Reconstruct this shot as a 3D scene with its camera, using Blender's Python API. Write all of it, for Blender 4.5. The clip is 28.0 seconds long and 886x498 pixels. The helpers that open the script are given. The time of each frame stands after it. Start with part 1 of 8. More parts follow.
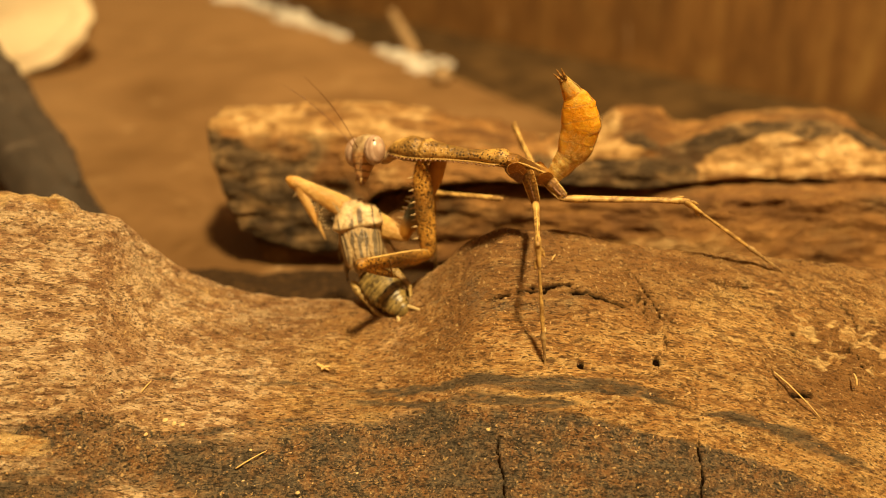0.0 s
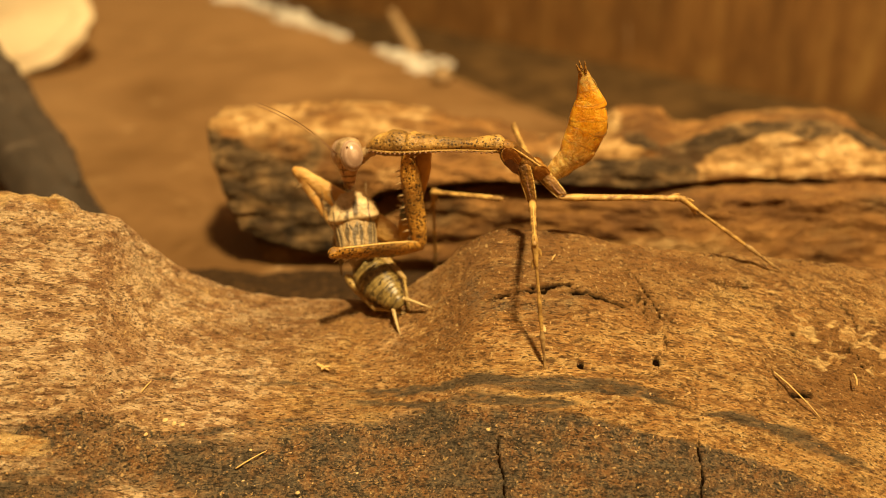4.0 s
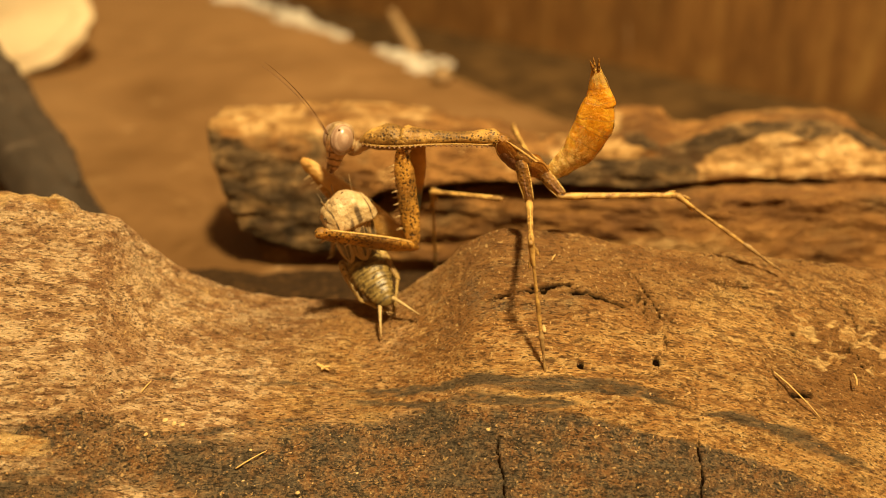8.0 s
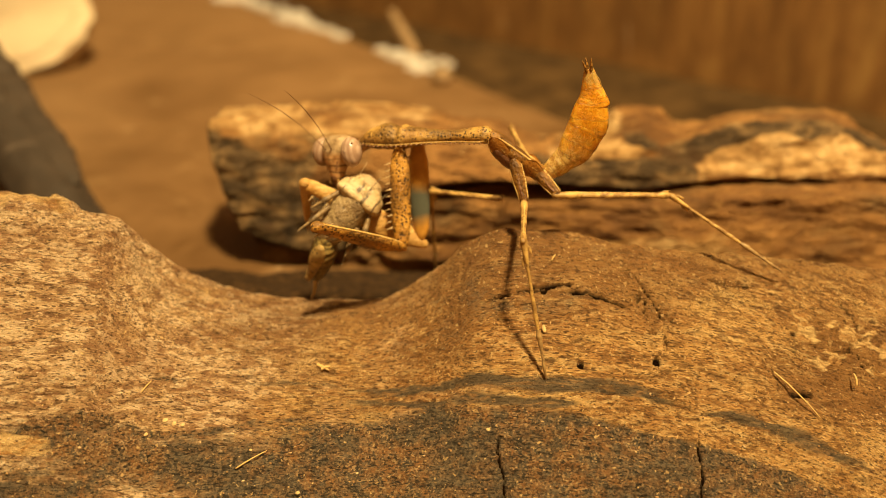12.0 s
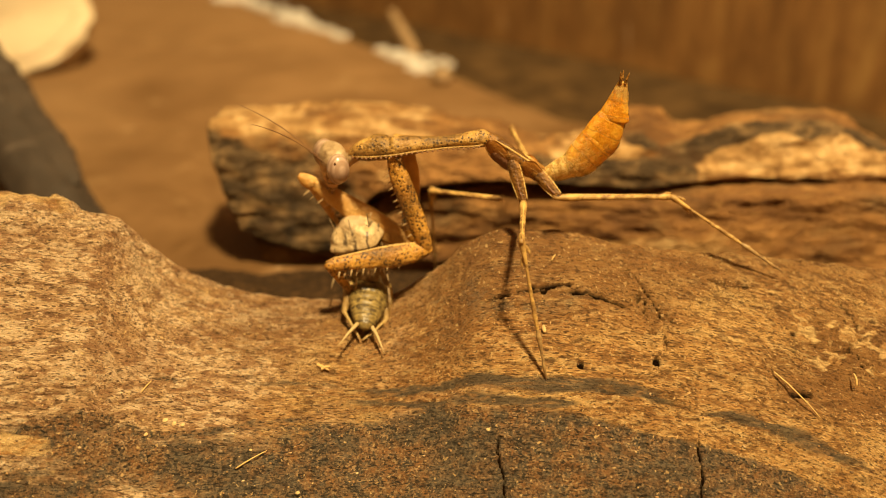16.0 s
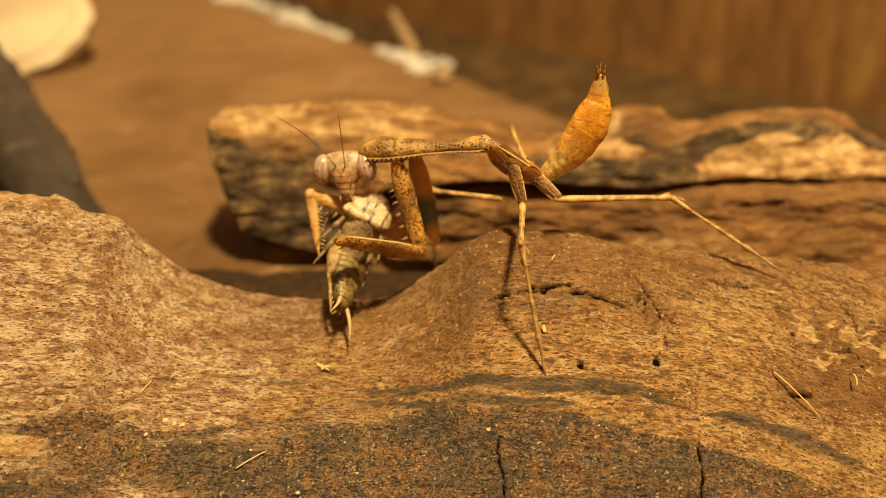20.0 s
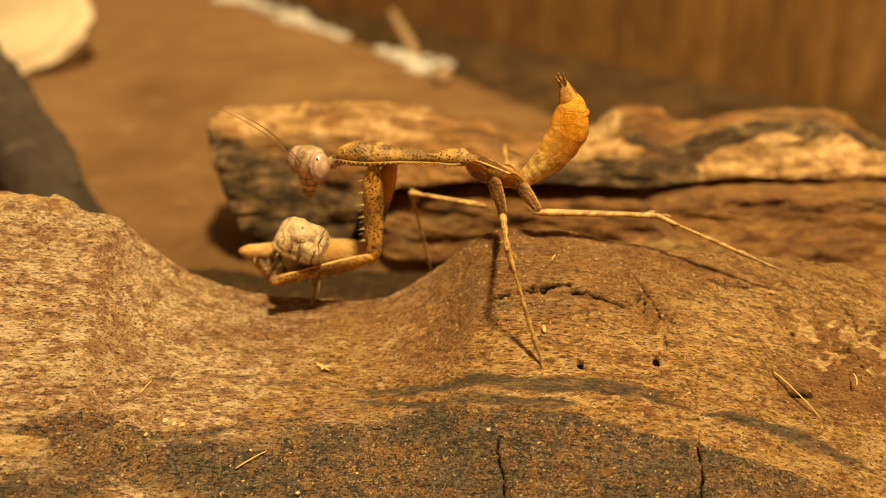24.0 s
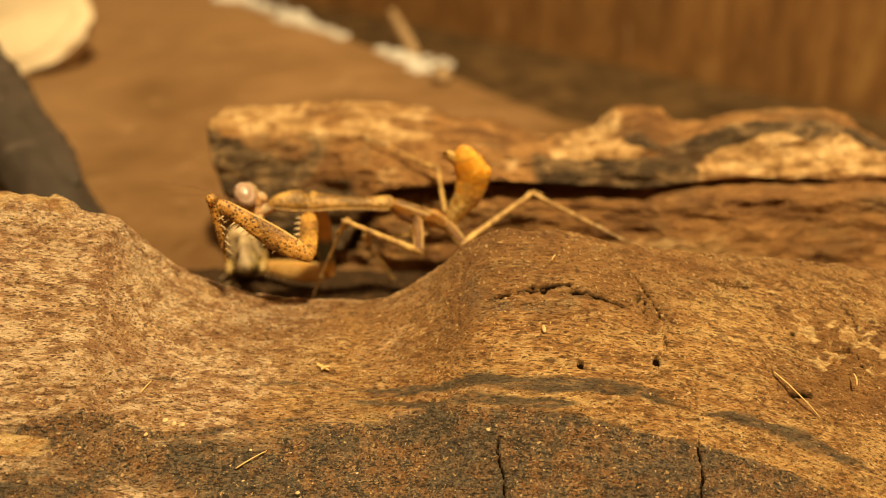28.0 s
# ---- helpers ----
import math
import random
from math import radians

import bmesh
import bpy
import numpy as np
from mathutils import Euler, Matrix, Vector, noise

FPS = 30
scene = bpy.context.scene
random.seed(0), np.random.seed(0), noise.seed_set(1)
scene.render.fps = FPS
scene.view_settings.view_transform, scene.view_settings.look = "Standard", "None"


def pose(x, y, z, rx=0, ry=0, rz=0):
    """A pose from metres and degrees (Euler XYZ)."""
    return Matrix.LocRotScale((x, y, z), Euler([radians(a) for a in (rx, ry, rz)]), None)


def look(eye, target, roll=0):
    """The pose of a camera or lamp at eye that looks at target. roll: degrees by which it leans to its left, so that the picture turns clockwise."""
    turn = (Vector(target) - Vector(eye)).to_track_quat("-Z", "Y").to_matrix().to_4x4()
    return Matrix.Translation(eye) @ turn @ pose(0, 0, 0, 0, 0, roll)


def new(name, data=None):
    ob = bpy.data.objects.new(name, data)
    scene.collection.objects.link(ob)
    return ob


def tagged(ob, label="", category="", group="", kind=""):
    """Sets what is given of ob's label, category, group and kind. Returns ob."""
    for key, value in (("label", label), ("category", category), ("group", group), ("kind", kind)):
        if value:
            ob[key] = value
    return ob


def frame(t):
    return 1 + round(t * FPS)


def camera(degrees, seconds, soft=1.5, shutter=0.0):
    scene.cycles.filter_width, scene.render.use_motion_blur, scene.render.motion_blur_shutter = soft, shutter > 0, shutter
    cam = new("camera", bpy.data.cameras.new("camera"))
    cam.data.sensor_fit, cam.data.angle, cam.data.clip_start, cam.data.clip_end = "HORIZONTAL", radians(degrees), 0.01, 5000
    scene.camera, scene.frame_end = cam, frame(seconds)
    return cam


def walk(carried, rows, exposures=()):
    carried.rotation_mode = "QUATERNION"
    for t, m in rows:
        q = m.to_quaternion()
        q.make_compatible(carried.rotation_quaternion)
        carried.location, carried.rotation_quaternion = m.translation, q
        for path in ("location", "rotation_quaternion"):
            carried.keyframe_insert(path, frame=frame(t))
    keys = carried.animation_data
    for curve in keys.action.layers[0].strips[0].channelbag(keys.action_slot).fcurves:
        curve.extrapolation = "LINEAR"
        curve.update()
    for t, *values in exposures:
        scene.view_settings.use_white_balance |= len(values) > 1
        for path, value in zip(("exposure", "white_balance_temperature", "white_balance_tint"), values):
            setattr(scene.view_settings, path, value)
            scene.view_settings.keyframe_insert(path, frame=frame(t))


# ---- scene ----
# ---- camera ----
cam = camera(58, 28.0, soft=0.8, shutter=0.5)
EYE = Vector((0, 0, 0.0965))
PATH = look(EYE, EYE + Vector((0, math.cos(radians(28)), -math.sin(radians(28)))))
walk(cam, [(0.0, PATH), (28.0, PATH)], exposures=[(0.0, 0.0, 7000, 11), (12.0, 0.0, 6850, 10), (17.0, 0.0, 6600, 10), (20.0, 0.0, 6350, 10), (25.0, 0.0, 6600, 10), (28.0, 0.0, 6400, 10)])
cam.data.dof.use_dof = True
cam.data.dof.focus_distance = 0.1275
cam.data.dof.aperture_fstop = 9.0

# ---- light: one warm lamp above and to the side, dim room light ----
world = bpy.data.worlds.new("room")
scene.world = world
world.use_nodes = True
world.node_tree.nodes["Background"].inputs[0].default_value = (1.0, 0.78, 0.48, 1)
world.node_tree.nodes["Background"].inputs[1].default_value = 0.25
lamp_data = bpy.data.lights.new("desk_lamp_light", "AREA")
lamp_data.shape, lamp_data.size = "DISK", 0.09
lamp_data.energy, lamp_data.color = 21.0, (1.0, 0.772, 0.40)
lamp = new("desk_lamp_light", lamp_data)
lamp.matrix_world = look((0.15, -0.09, 0.90), (0.0, 0.15, 0.02))
scene.view_settings.exposure = 0.0

MM = 0.001
FLOOR = 4.0  # height of the board in millimetres


# ---- material helpers ----
class Nodes:
    """A small wrapper that writes node trees."""

    def __init__(self, name):
        self.mat = bpy.data.materials.new(name)
        self.mat.use_nodes = True
        self.tree = self.mat.node_tree
        self.bsdf = self.tree.nodes["Principled BSDF"]
        self.coord = self.tree.nodes.new("ShaderNodeTexCoord").outputs["Object"]

    def link(self, a, b):
        self.tree.links.new(a, b)

    def put(self, socket, value):
        if isinstance(value, bpy.types.NodeSocket):
            self.link(value, socket)
        elif isinstance(value, (tuple, list)) and len(value) == 3 and socket.type == "RGBA":
            socket.default_value = (*value, 1)
        else:
            socket.default_value = value

    def mapped(self, scale, turn=(0, 0, 0)):
        n = self.tree.nodes.new("ShaderNodeMapping")
        self.link(self.coord, n.inputs["Vector"])
        n.inputs["Scale"].default_value = scale
        n.inputs["Rotation"].default_value = turn
        return n.outputs[0]

    def noise(self, scale, detail=5, rough=0.6, stretch=(1, 1, 1), warp=0.0, turn=(0, 0, 0)):
        n = self.tree.nodes.new("ShaderNodeTexNoise")
        self.link(self.mapped(stretch, turn), n.inputs["Vector"])
        n.inputs["Scale"].default_value, n.inputs["Detail"].default_value = scale, detail
        n.inputs["Roughness"].default_value, n.inputs["Distortion"].default_value = rough, warp
        return n.outputs["Fac"]

    def cells(self, scale, stretch=(1, 1, 1), feature="F1", out="Distance"):
        n = self.tree.nodes.new("ShaderNodeTexVoronoi")
        n.feature = feature
        self.link(self.mapped(stretch), n.inputs["Vector"])
        n.inputs["Scale"].default_value = scale
        return n.outputs[out]

    def ramp(self, fac, *stops):
        n = self.tree.nodes.new("ShaderNodeValToRGB")
        self.put(n.inputs[0], fac)
        els = n.color_ramp.elements
        while len(els) < len(stops):
            els.new(0.5)
        for e, (p, c) in zip(els, stops):
            e.position = p
            e.color = (c, c, c, 1) if isinstance(c, (int, float)) else (*c, 1)
        return n.outputs[0]

    def mix(self, fac, a, b, how="MIX"):
        n = self.tree.nodes.new("ShaderNodeMix")
        n.data_type, n.blend_type = "RGBA", how
        self.put(n.inputs[0], fac), self.put(n.inputs[6], a), self.put(n.inputs[7], b)
        return n.outputs[2]

    def math(self, how, a, b=0.5):
        n = self.tree.nodes.new("ShaderNodeMath")
        n.operation = how
        self.put(n.inputs[0], a), self.put(n.inputs[1], b)
        return n.outputs[0]

    def mask(self, name):
        n = self.tree.nodes.new("ShaderNodeAttribute")
        n.attribute_name = name
        s = self.tree.nodes.new("ShaderNodeSeparateColor")
        self.link(n.outputs["Color"], s.inputs[0])
        return s.outputs

    def bump(self, height, depth, strength=1.0):
        n = self.tree.nodes.new("ShaderNodeBump")
        self.put(n.inputs["Height"], height)
        n.inputs["Strength"].default_value, n.inputs["Distance"].default_value = strength, depth
        if self.bsdf.inputs["Normal"].links:
            self.link(self.bsdf.inputs["Normal"].links[0].from_socket, n.inputs["Normal"])
        self.link(n.outputs[0], self.bsdf.inputs["Normal"])

    def done(self, colour, rough=0.8, spec=0.3, **more):
        self.put(self.bsdf.inputs["Base Color"], colour)
        self.put(self.bsdf.inputs["Roughness"], rough)
        self.bsdf.inputs["Specular IOR Level"].default_value = spec
        for key, value in more.items():
            self.put(self.bsdf.inputs[key.replace("_", " ")], value)
        return self.mat


def weathered_wood(name, light, mid, dark, char, pale, bleach=0.0):
    """Split, fibrous wood; the mesh's mask gives char (R), pale fresh wood (G) and open cracks (B)."""
    n = Nodes(name)
    sep = n.tree.nodes.new("ShaderNodeSeparateXYZ")
    n.link(n.coord, sep.inputs[0])
    # the grain swings round towards one end of the log
    past = n.math("MAXIMUM", n.math("SUBTRACT", sep.outputs[0], 0.012), 0.0)
    join = n.tree.nodes.new("ShaderNodeCombineXYZ")
    n.link(sep.outputs[0], join.inputs[0])
    n.link(n.math("ADD", sep.outputs[1], n.math("MULTIPLY", n.math("MULTIPLY", past, past), 4.0)), join.inputs[1])
    n.link(sep.outputs[2], join.inputs[2])
    n.coord = join.outputs[0]
    fibre = n.noise(260, 10, 0.74, (0.20, 1, 1), 0.5)
    flake = n.noise(760, 7, 0.74, (0.20, 1, 1), 0.5)
    fine = n.noise(2300, 4, 0.65, (0.22, 1, 1))
    blot = n.noise(70, 7, 0.68, (0.6, 1, 1), 0.6)
    pore = n.noise(3300, 2, 0.5, (0.3, 1, 1))
    base = n.ramp(fibre, (0.33, tuple(0.5 * (a + b) for a, b in zip(dark, mid))), (0.47, mid), (0.58, light), (0.68, pale))
    # rust, ochre and dull brown clouds in the wood
    base = n.mix(n.ramp(blot, (0.38, 0.62), (0.50, 0.0)), base, dark)
    base = n.mix(n.ramp(n.noise(44, 6, 0.65, (0.6, 1, 1), 0.8), (0.50, 0.0), (0.60, 0.34)), base, (0.60, 0.255, 0.060))
    base = n.mix(n.ramp(n.noise(58, 6, 0.68, (0.5, 1, 1), 0.6), (0.54, 0.0), (0.66, 0.6)), base, (0.74, 0.47, 0.165))
    # loose fibres, some pale and some dark, over the clouds
    base = n.mix(n.ramp(flake, (0.36, 0.62), (0.47, 0.0)), base, tuple(v * 0.8 for v in dark))
    base = n.mix(n.ramp(flake, (0.53, 0.0), (0.64, 0.55)), base, pale)
    base = n.mix(n.ramp(fine, (0.38, 0.75), (0.47, 0.0)), base, tuple(v * 0.6 for v in dark))
    base = n.mix(n.ramp(fine, (0.54, 0.0), (0.64, 0.65)), base, pale)
    crumb = n.noise(560, 6, 0.72, (0.45, 1, 1), 0.7)
    base = n.mix(n.ramp(crumb, (0.38, 0.7), (0.47, 0.0)), base, tuple(v * 0.8 for v in dark))
    base = n.mix(n.ramp(crumb, (0.54, 0.0), (0.62, 0.5)), base, pale)
    where = n.ramp(n.noise(95, 5, 0.65, (0.6, 1, 1), 0.8), (0.44, 1.0), (0.58, 0.15))
    dash = n.noise(1250, 3, 0.55, (0.16, 1, 1), 0.3)
    base = n.mix(n.math("MULTIPLY", n.ramp(dash, (0.35, 0.8), (0.43, 0.0)), where), base, tuple(v * 0.5 for v in dark))
    if bleach:
        # one end is bleached, with long pale chips standing on pinkish brown
        side = n.math("ADD", n.math("MULTIPLY", sep.outputs[0], -13.0), n.math("MULTIPLY", n.math("SUBTRACT", n.noise(50, 6, 0.68), 0.5), 2.2))
        chip = n.noise(720, 5, 0.64, (0.34, 1, 1), 0.5)
        patchy = n.noise(120, 5, 0.68, (0.6, 1, 1), 0.8)
        silver = n.ramp(crumb, (0.36, (0.34, 0.170, 0.078)), (0.49, (0.56, 0.33, 0.160)), (0.62, (0.78, 0.52, 0.28)))
        scale = n.math("ADD", chip, n.math("MULTIPLY", n.math("SUBTRACT", patchy, 0.5), 0.45))
        silver = n.mix(n.ramp(scale, (0.50, 0.0), (0.54, 0.92)), silver, n.mix(n.ramp(fine, (0.40, 0.0), (0.60, 1.0)), (0.78, 0.51, 0.265), (1.0, 0.77, 0.49)))
        silver = n.mix(n.ramp(scale, (0.36, 0.75), (0.43, 0.0)), silver, (0.27, 0.125, 0.056))
        silver = n.mix(n.ramp(blot, (0.37, 0.5), (0.46, 0.0)), silver, (0.40, 0.19, 0.082))
        silver = n.mix(n.ramp(fine, (0.37, 0.7), (0.46, 0.0)), silver, (0.20, 0.10, 0.05))
        n.bump(chip, 0.0016, 0.7)
        base = n.mix(n.ramp(side, (0.0, 0.0), (0.55, bleach)), base, silver)
    r, g, b = n.mask("mask")[:3]
    brown_att = n.tree.nodes.new("ShaderNodeAttribute")
    brown_att.attribute_name = "brown_share"
    brown = n.ramp(n.math("MULTIPLY", n.math("ADD", fibre, flake), 0.5), (0.36, tuple(v * 0.55 for v in dark)), (0.50, tuple(v * 1.05 for v in dark)), (0.62, tuple(0.85 * v for v in mid)))
    spread = n.math("ADD", brown_att.outputs["Fac"], n.math("MULTIPLY", n.math("SUBTRACT", n.math("ADD", blot, fibre), 1.0), 1.1))
    base = n.mix(n.ramp(spread, (0.25, 0.0), (0.75, 0.85)), base, brown)
    # pores and grit
    base = n.mix(n.ramp(pore, (0.37, 0.85), (0.43, 0.0)), base, tuple(v * 0.4 for v in dark))
    grit = n.noise(1500, 3, 0.6)
    base = n.mix(n.ramp(grit, (0.625, 0.0), (0.675, 0.85)), base, pale)
    # grey growth bands: smooth and streaky
    streak = n.noise(620, 6, 0.7, (0.10, 1, 1), 0.4)
    ash = n.ramp(streak, (0.34, tuple(v * 0.55 for v in char)), (0.52, tuple(v * 1.1 for v in char)), (0.68, tuple(v * 2.0 for v in char)))
    ash = n.mix(n.ramp(pore, (0.36, 0.6), (0.44, 0.0)), ash, tuple(v * 0.35 for v in char))
    ash = n.mix(n.ramp(streak, (0.56, 0.0), (0.66, 0.7)), ash, mid)
    att = n.tree.nodes.new("ShaderNodeAttribute")
    att.attribute_name = "mask"
    line = n.math("ADD", att.outputs["Alpha"], n.math("MULTIPLY", n.math("SUBTRACT", n.math("ADD", streak, fibre), 1.0), 2.0))
    base = n.mix(n.ramp(line, (0.30, 0.0), (0.80, 0.88)), base, ash)
    # charred rind: dark crumbling crust, tan grit showing through in patches
    crumbs = n.noise(760, 7, 0.78)
    soot = n.mix(n.ramp(crumbs, (0.40, 0.0), (0.54, 1.0)), tuple(v * 0.7 for v in char), tuple(v * 2.0 for v in char))
    gritty = n.ramp(n.noise(105, 7, 0.74, (0.7, 1, 1), 0.6), (0.40, 0.0), (0.55, 1.0))
    soot = n.mix(n.math("MULTIPLY", gritty, n.ramp(n.noise(420, 6, 0.75), (0.43, 0.0), (0.55, 0.85))), soot, (0.40, 0.185, 0.060))
    speck = n.math("MULTIPLY", n.math("ADD", n.cells(3900, (0.8, 1, 1), out="Color"), n.noise(2100, 5, 0.75)), 0.5)
    soot = n.mix(n.math("MULTIPLY", n.ramp(speck, (0.53, 0.0), (0.60, 0.6)), n.math("ADD", n.math("MULTIPLY", gritty, 0.7), 0.3)), soot, (0.27, 0.165, 0.075))
    soot = n.mix(n.math("MULTIPLY", n.ramp(speck, (0.60, 0.0), (0.66, 0.8)), n.math("ADD", n.math("MULTIPLY", gritty, 0.85), 0.15)), soot, (0.55, 0.36, 0.17))
    soot = n.mix(n.ramp(speck, (0.37, 0.6), (0.44, 0.0)), soot, tuple(v * 0.3 for v in char))
    soot = n.mix(n.ramp(pore, (0.37, 0.9), (0.43, 0.0)), soot, tuple(v * 0.3 for v in char))
    soot = n.mix(n.ramp(n.noise(1300, 2, 0.5), (0.67, 0.0), (0.72, 0.9)), soot, pale)
    edge = n.math("ADD", r, n.math("MULTIPLY", n.math("SUBTRACT", n.math("ADD", crumbs, streak), 1.0), 0.65))
    base = n.mix(n.ramp(edge, (0.36, 0.0), (0.60, 1.0)), base, soot)
    edge = n.math("ADD", g, n.math("MULTIPLY", n.math("SUBTRACT", n.noise(330, 6, 0.7, (0.4, 1, 1)), 0.5), 1.3))
    fresh = n.mix(n.ramp(crumb, (0.40, 0.0), (0.56, 1.0)), mid, pale)
    fresh = n.mix(n.ramp(fine, (0.38, 0.6), (0.48, 0.0)), fresh, dark)
    base = n.mix(n.ramp(edge, (0.42, 0.0), (0.66, 1.0)), base, fresh)
    base = n.mix(n.ramp(b, (0.12, 0.0), (0.5, 1.0)), base, (0.022, 0.012, 0.006))
    n.bump(n.math("ADD", fibre, n.math("MULTIPLY", flake, 0.6)), 0.0022, 1.0)
    n.bump(n.math("ADD", crumbs, n.math("MULTIPLY", fine, 0.6)), 0.0020, 1.0)
    mat = n.done(base, n.ramp(fibre, (0.3, 0.58), (0.7, 0.9)), 0.3)
    n.link(n.ramp(b, (0.0, 0.3), (0.6, 0.0)), n.bsdf.inputs["Specular IOR Level"])
    return mat


def plain_board(name, a, b, scale, stretch, rough=0.55, depth=0.0004):
    n = Nodes(name)
    grain = n.noise(scale, 6, 0.65, stretch, 0.6)
    wide = n.noise(scale * 0.12, 4, 0.6)
    smear = n.noise(scale * 0.5, 5, 0.7, (1, 1, 1), 1.0)
    c = n.mix(n.ramp(grain, (0.3, 0.0), (0.7, 1.0)), a, b)
    c = n.mix(n.ramp(wide, (0.35, 0.7), (0.62, 0.0)), c, tuple(v * 0.62 for v in a))
    c = n.mix(n.ramp(smear, (0.60, 0.0), (0.74, 0.35)), c, tuple(min(1, v * 1.7 + 0.05) for v in b))
    n.bump(grain, depth, 0.5)
    return n.done(c, n.ramp(smear, (0.3, rough - 0.12), (0.7, rough + 0.12)), 0.4)


def stained_board():
    """Smooth brown board with pale, cloudy smears."""
    n = Nodes("stained_board")
    grain = n.noise(60, 6, 0.65, (0.6, 1, 1), 0.6)
    c = n.mix(n.ramp(grain, (0.3, 0.0), (0.7, 1.0)), (0.090, 0.043, 0.0130), (0.136, 0.067, 0.0215))
    # a paler tone grows unevenly towards the far edge
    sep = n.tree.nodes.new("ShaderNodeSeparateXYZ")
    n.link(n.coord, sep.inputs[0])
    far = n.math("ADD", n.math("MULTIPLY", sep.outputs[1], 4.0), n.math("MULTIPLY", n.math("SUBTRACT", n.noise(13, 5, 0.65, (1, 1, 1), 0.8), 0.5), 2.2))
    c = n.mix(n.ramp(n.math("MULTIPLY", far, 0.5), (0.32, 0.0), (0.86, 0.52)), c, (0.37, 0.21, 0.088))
    c = n.mix(n.ramp(n.noise(30, 6, 0.75, (1, 1, 1), 1.2), (0.55, 0.0), (0.70, 0.45)), c, (0.36, 0.22, 0.10))
    c = n.mix(n.ramp(n.noise(80, 4, 0.6, (1, 1, 1), 0.8), (0.66, 0.0), (0.74, 0.5)), c, (0.46, 0.31, 0.16))
    n.bump(grain, 0.0004, 0.5)
    return n.done(c, n.ramp(grain, (0.3, 0.45), (0.7, 0.68)), 0.35)


def soft_bark():
    """Weathered bark: the mesh's mask gives grey decayed wood and painted shade (R) and pale broken wood (G)."""
    n = Nodes("bark_log_wood")
    wide = n.noise(85, 5, 0.6, (0.6, 1, 1), 0.5)
    fleck = n.noise(340, 5, 0.68, (0.45, 1, 1), 0.4)
    layer = n.noise(230, 4, 0.6, (0.42, 0.9, 1.2), 0.6)
    c = n.ramp(wide, (0.34, (0.13, 0.058, 0.017)), (0.50, (0.23, 0.108, 0.031)), (0.66, (0.33, 0.168, 0.052)))
    c = n.mix(n.ramp(layer, (0.36, 0.5), (0.48, 0.0)), c, (0.12, 0.054, 0.018))
    c = n.mix(n.ramp(fleck, (0.38, 0.6), (0.48, 0.0)), c, (0.11, 0.05, 0.017))
    c = n.mix(n.ramp(fleck, (0.56, 0.0), (0.68, 0.5)), c, (0.48, 0.265, 0.09))
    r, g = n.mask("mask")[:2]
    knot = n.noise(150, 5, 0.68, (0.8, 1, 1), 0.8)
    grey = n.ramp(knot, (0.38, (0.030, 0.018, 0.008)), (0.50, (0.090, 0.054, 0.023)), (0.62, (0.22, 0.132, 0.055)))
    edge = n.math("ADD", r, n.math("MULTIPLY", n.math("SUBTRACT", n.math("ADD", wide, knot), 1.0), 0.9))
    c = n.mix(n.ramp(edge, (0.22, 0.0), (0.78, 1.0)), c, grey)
    fresh = n.ramp(n.math("MULTIPLY", n.math("ADD", n.noise(210, 5, 0.65), knot), 0.5), (0.38, (0.17, 0.082, 0.024)), (0.49, (0.38, 0.220, 0.080)), (0.60, (0.58, 0.385, 0.175)))
    edge = n.math("ADD", g, n.math("MULTIPLY", n.math("SUBTRACT", n.math("ADD", wide, knot), 1.0), 1.3))
    c = n.mix(n.ramp(edge, (0.34, 0.0), (0.72, 1.0)), c, fresh)
    n.bump(n.math("ADD", fleck, layer), 0.003, 0.9)
    return n.done(c, 0.82, 0.25)


def dark_base():
    n = Nodes("dark_base")
    return n.done(n.mix(n.ramp(n.noise(70, 6, 0.7), (0.36, 0.0), (0.64, 1.0)), (0.030, 0.017, 0.007), (0.10, 0.055, 0.02)), 0.9, 0.1)


def panel_wood():
    """Brown wall panel: vertical streaks, darker blotches and a few pale scuffs."""
    n = Nodes("wood_panel")
    streak = n.noise(120, 5, 0.65, (1, 1, 0.22), 0.5)
    blot = n.noise(42, 5, 0.6, (1, 1, 0.6), 0.4)
    scuff = n.noise(70, 4, 0.6, (1, 1, 0.16), 0.8)
    c = n.ramp(streak, (0.30, (0.15, 0.070, 0.021)), (0.50, (0.235, 0.113, 0.034)), (0.70, (0.33, 0.18, 0.056)))
    c = n.mix(n.ramp(blot, (0.36, 0.65), (0.56, 0.0)), c, (0.12, 0.056, 0.018))
    c = n.mix(n.ramp(scuff, (0.66, 0.0), (0.74, 0.5)), c, (0.62, 0.42, 0.24))
    n.bump(streak, 0.0004, 0.5)
    return n.done(c, 0.62, 0.3)


WOOD_FRONT = weathered_wood("split_log_wood", (0.72, 0.41, 0.137), (0.53, 0.262, 0.077), (0.265, 0.120, 0.036),
                            (0.098, 0.075, 0.047), (0.86, 0.59, 0.26), 0.85)
WOOD_BACK = soft_bark()
BASE = dark_base()
BOARD = stained_board()
WALL = panel_wood()


# ---- mesh helpers ----
def mesh_object(name, verts, faces, material, smooth=True, parent=None):
    """One mesh object from vertices in millimetres."""
    me = bpy.data.meshes.new(name)
    me.from_pydata((np.asarray(verts, float) * MM).tolist(), [], faces if isinstance(faces, list) else faces.tolist())
    me.materials.append(material)
    if smooth:
        me.polygons.foreach_set("use_smooth", [True] * len(me.polygons))
    me.update()
    ob = new(name, me)
    if parent:
        ob.parent = parent
    return ob


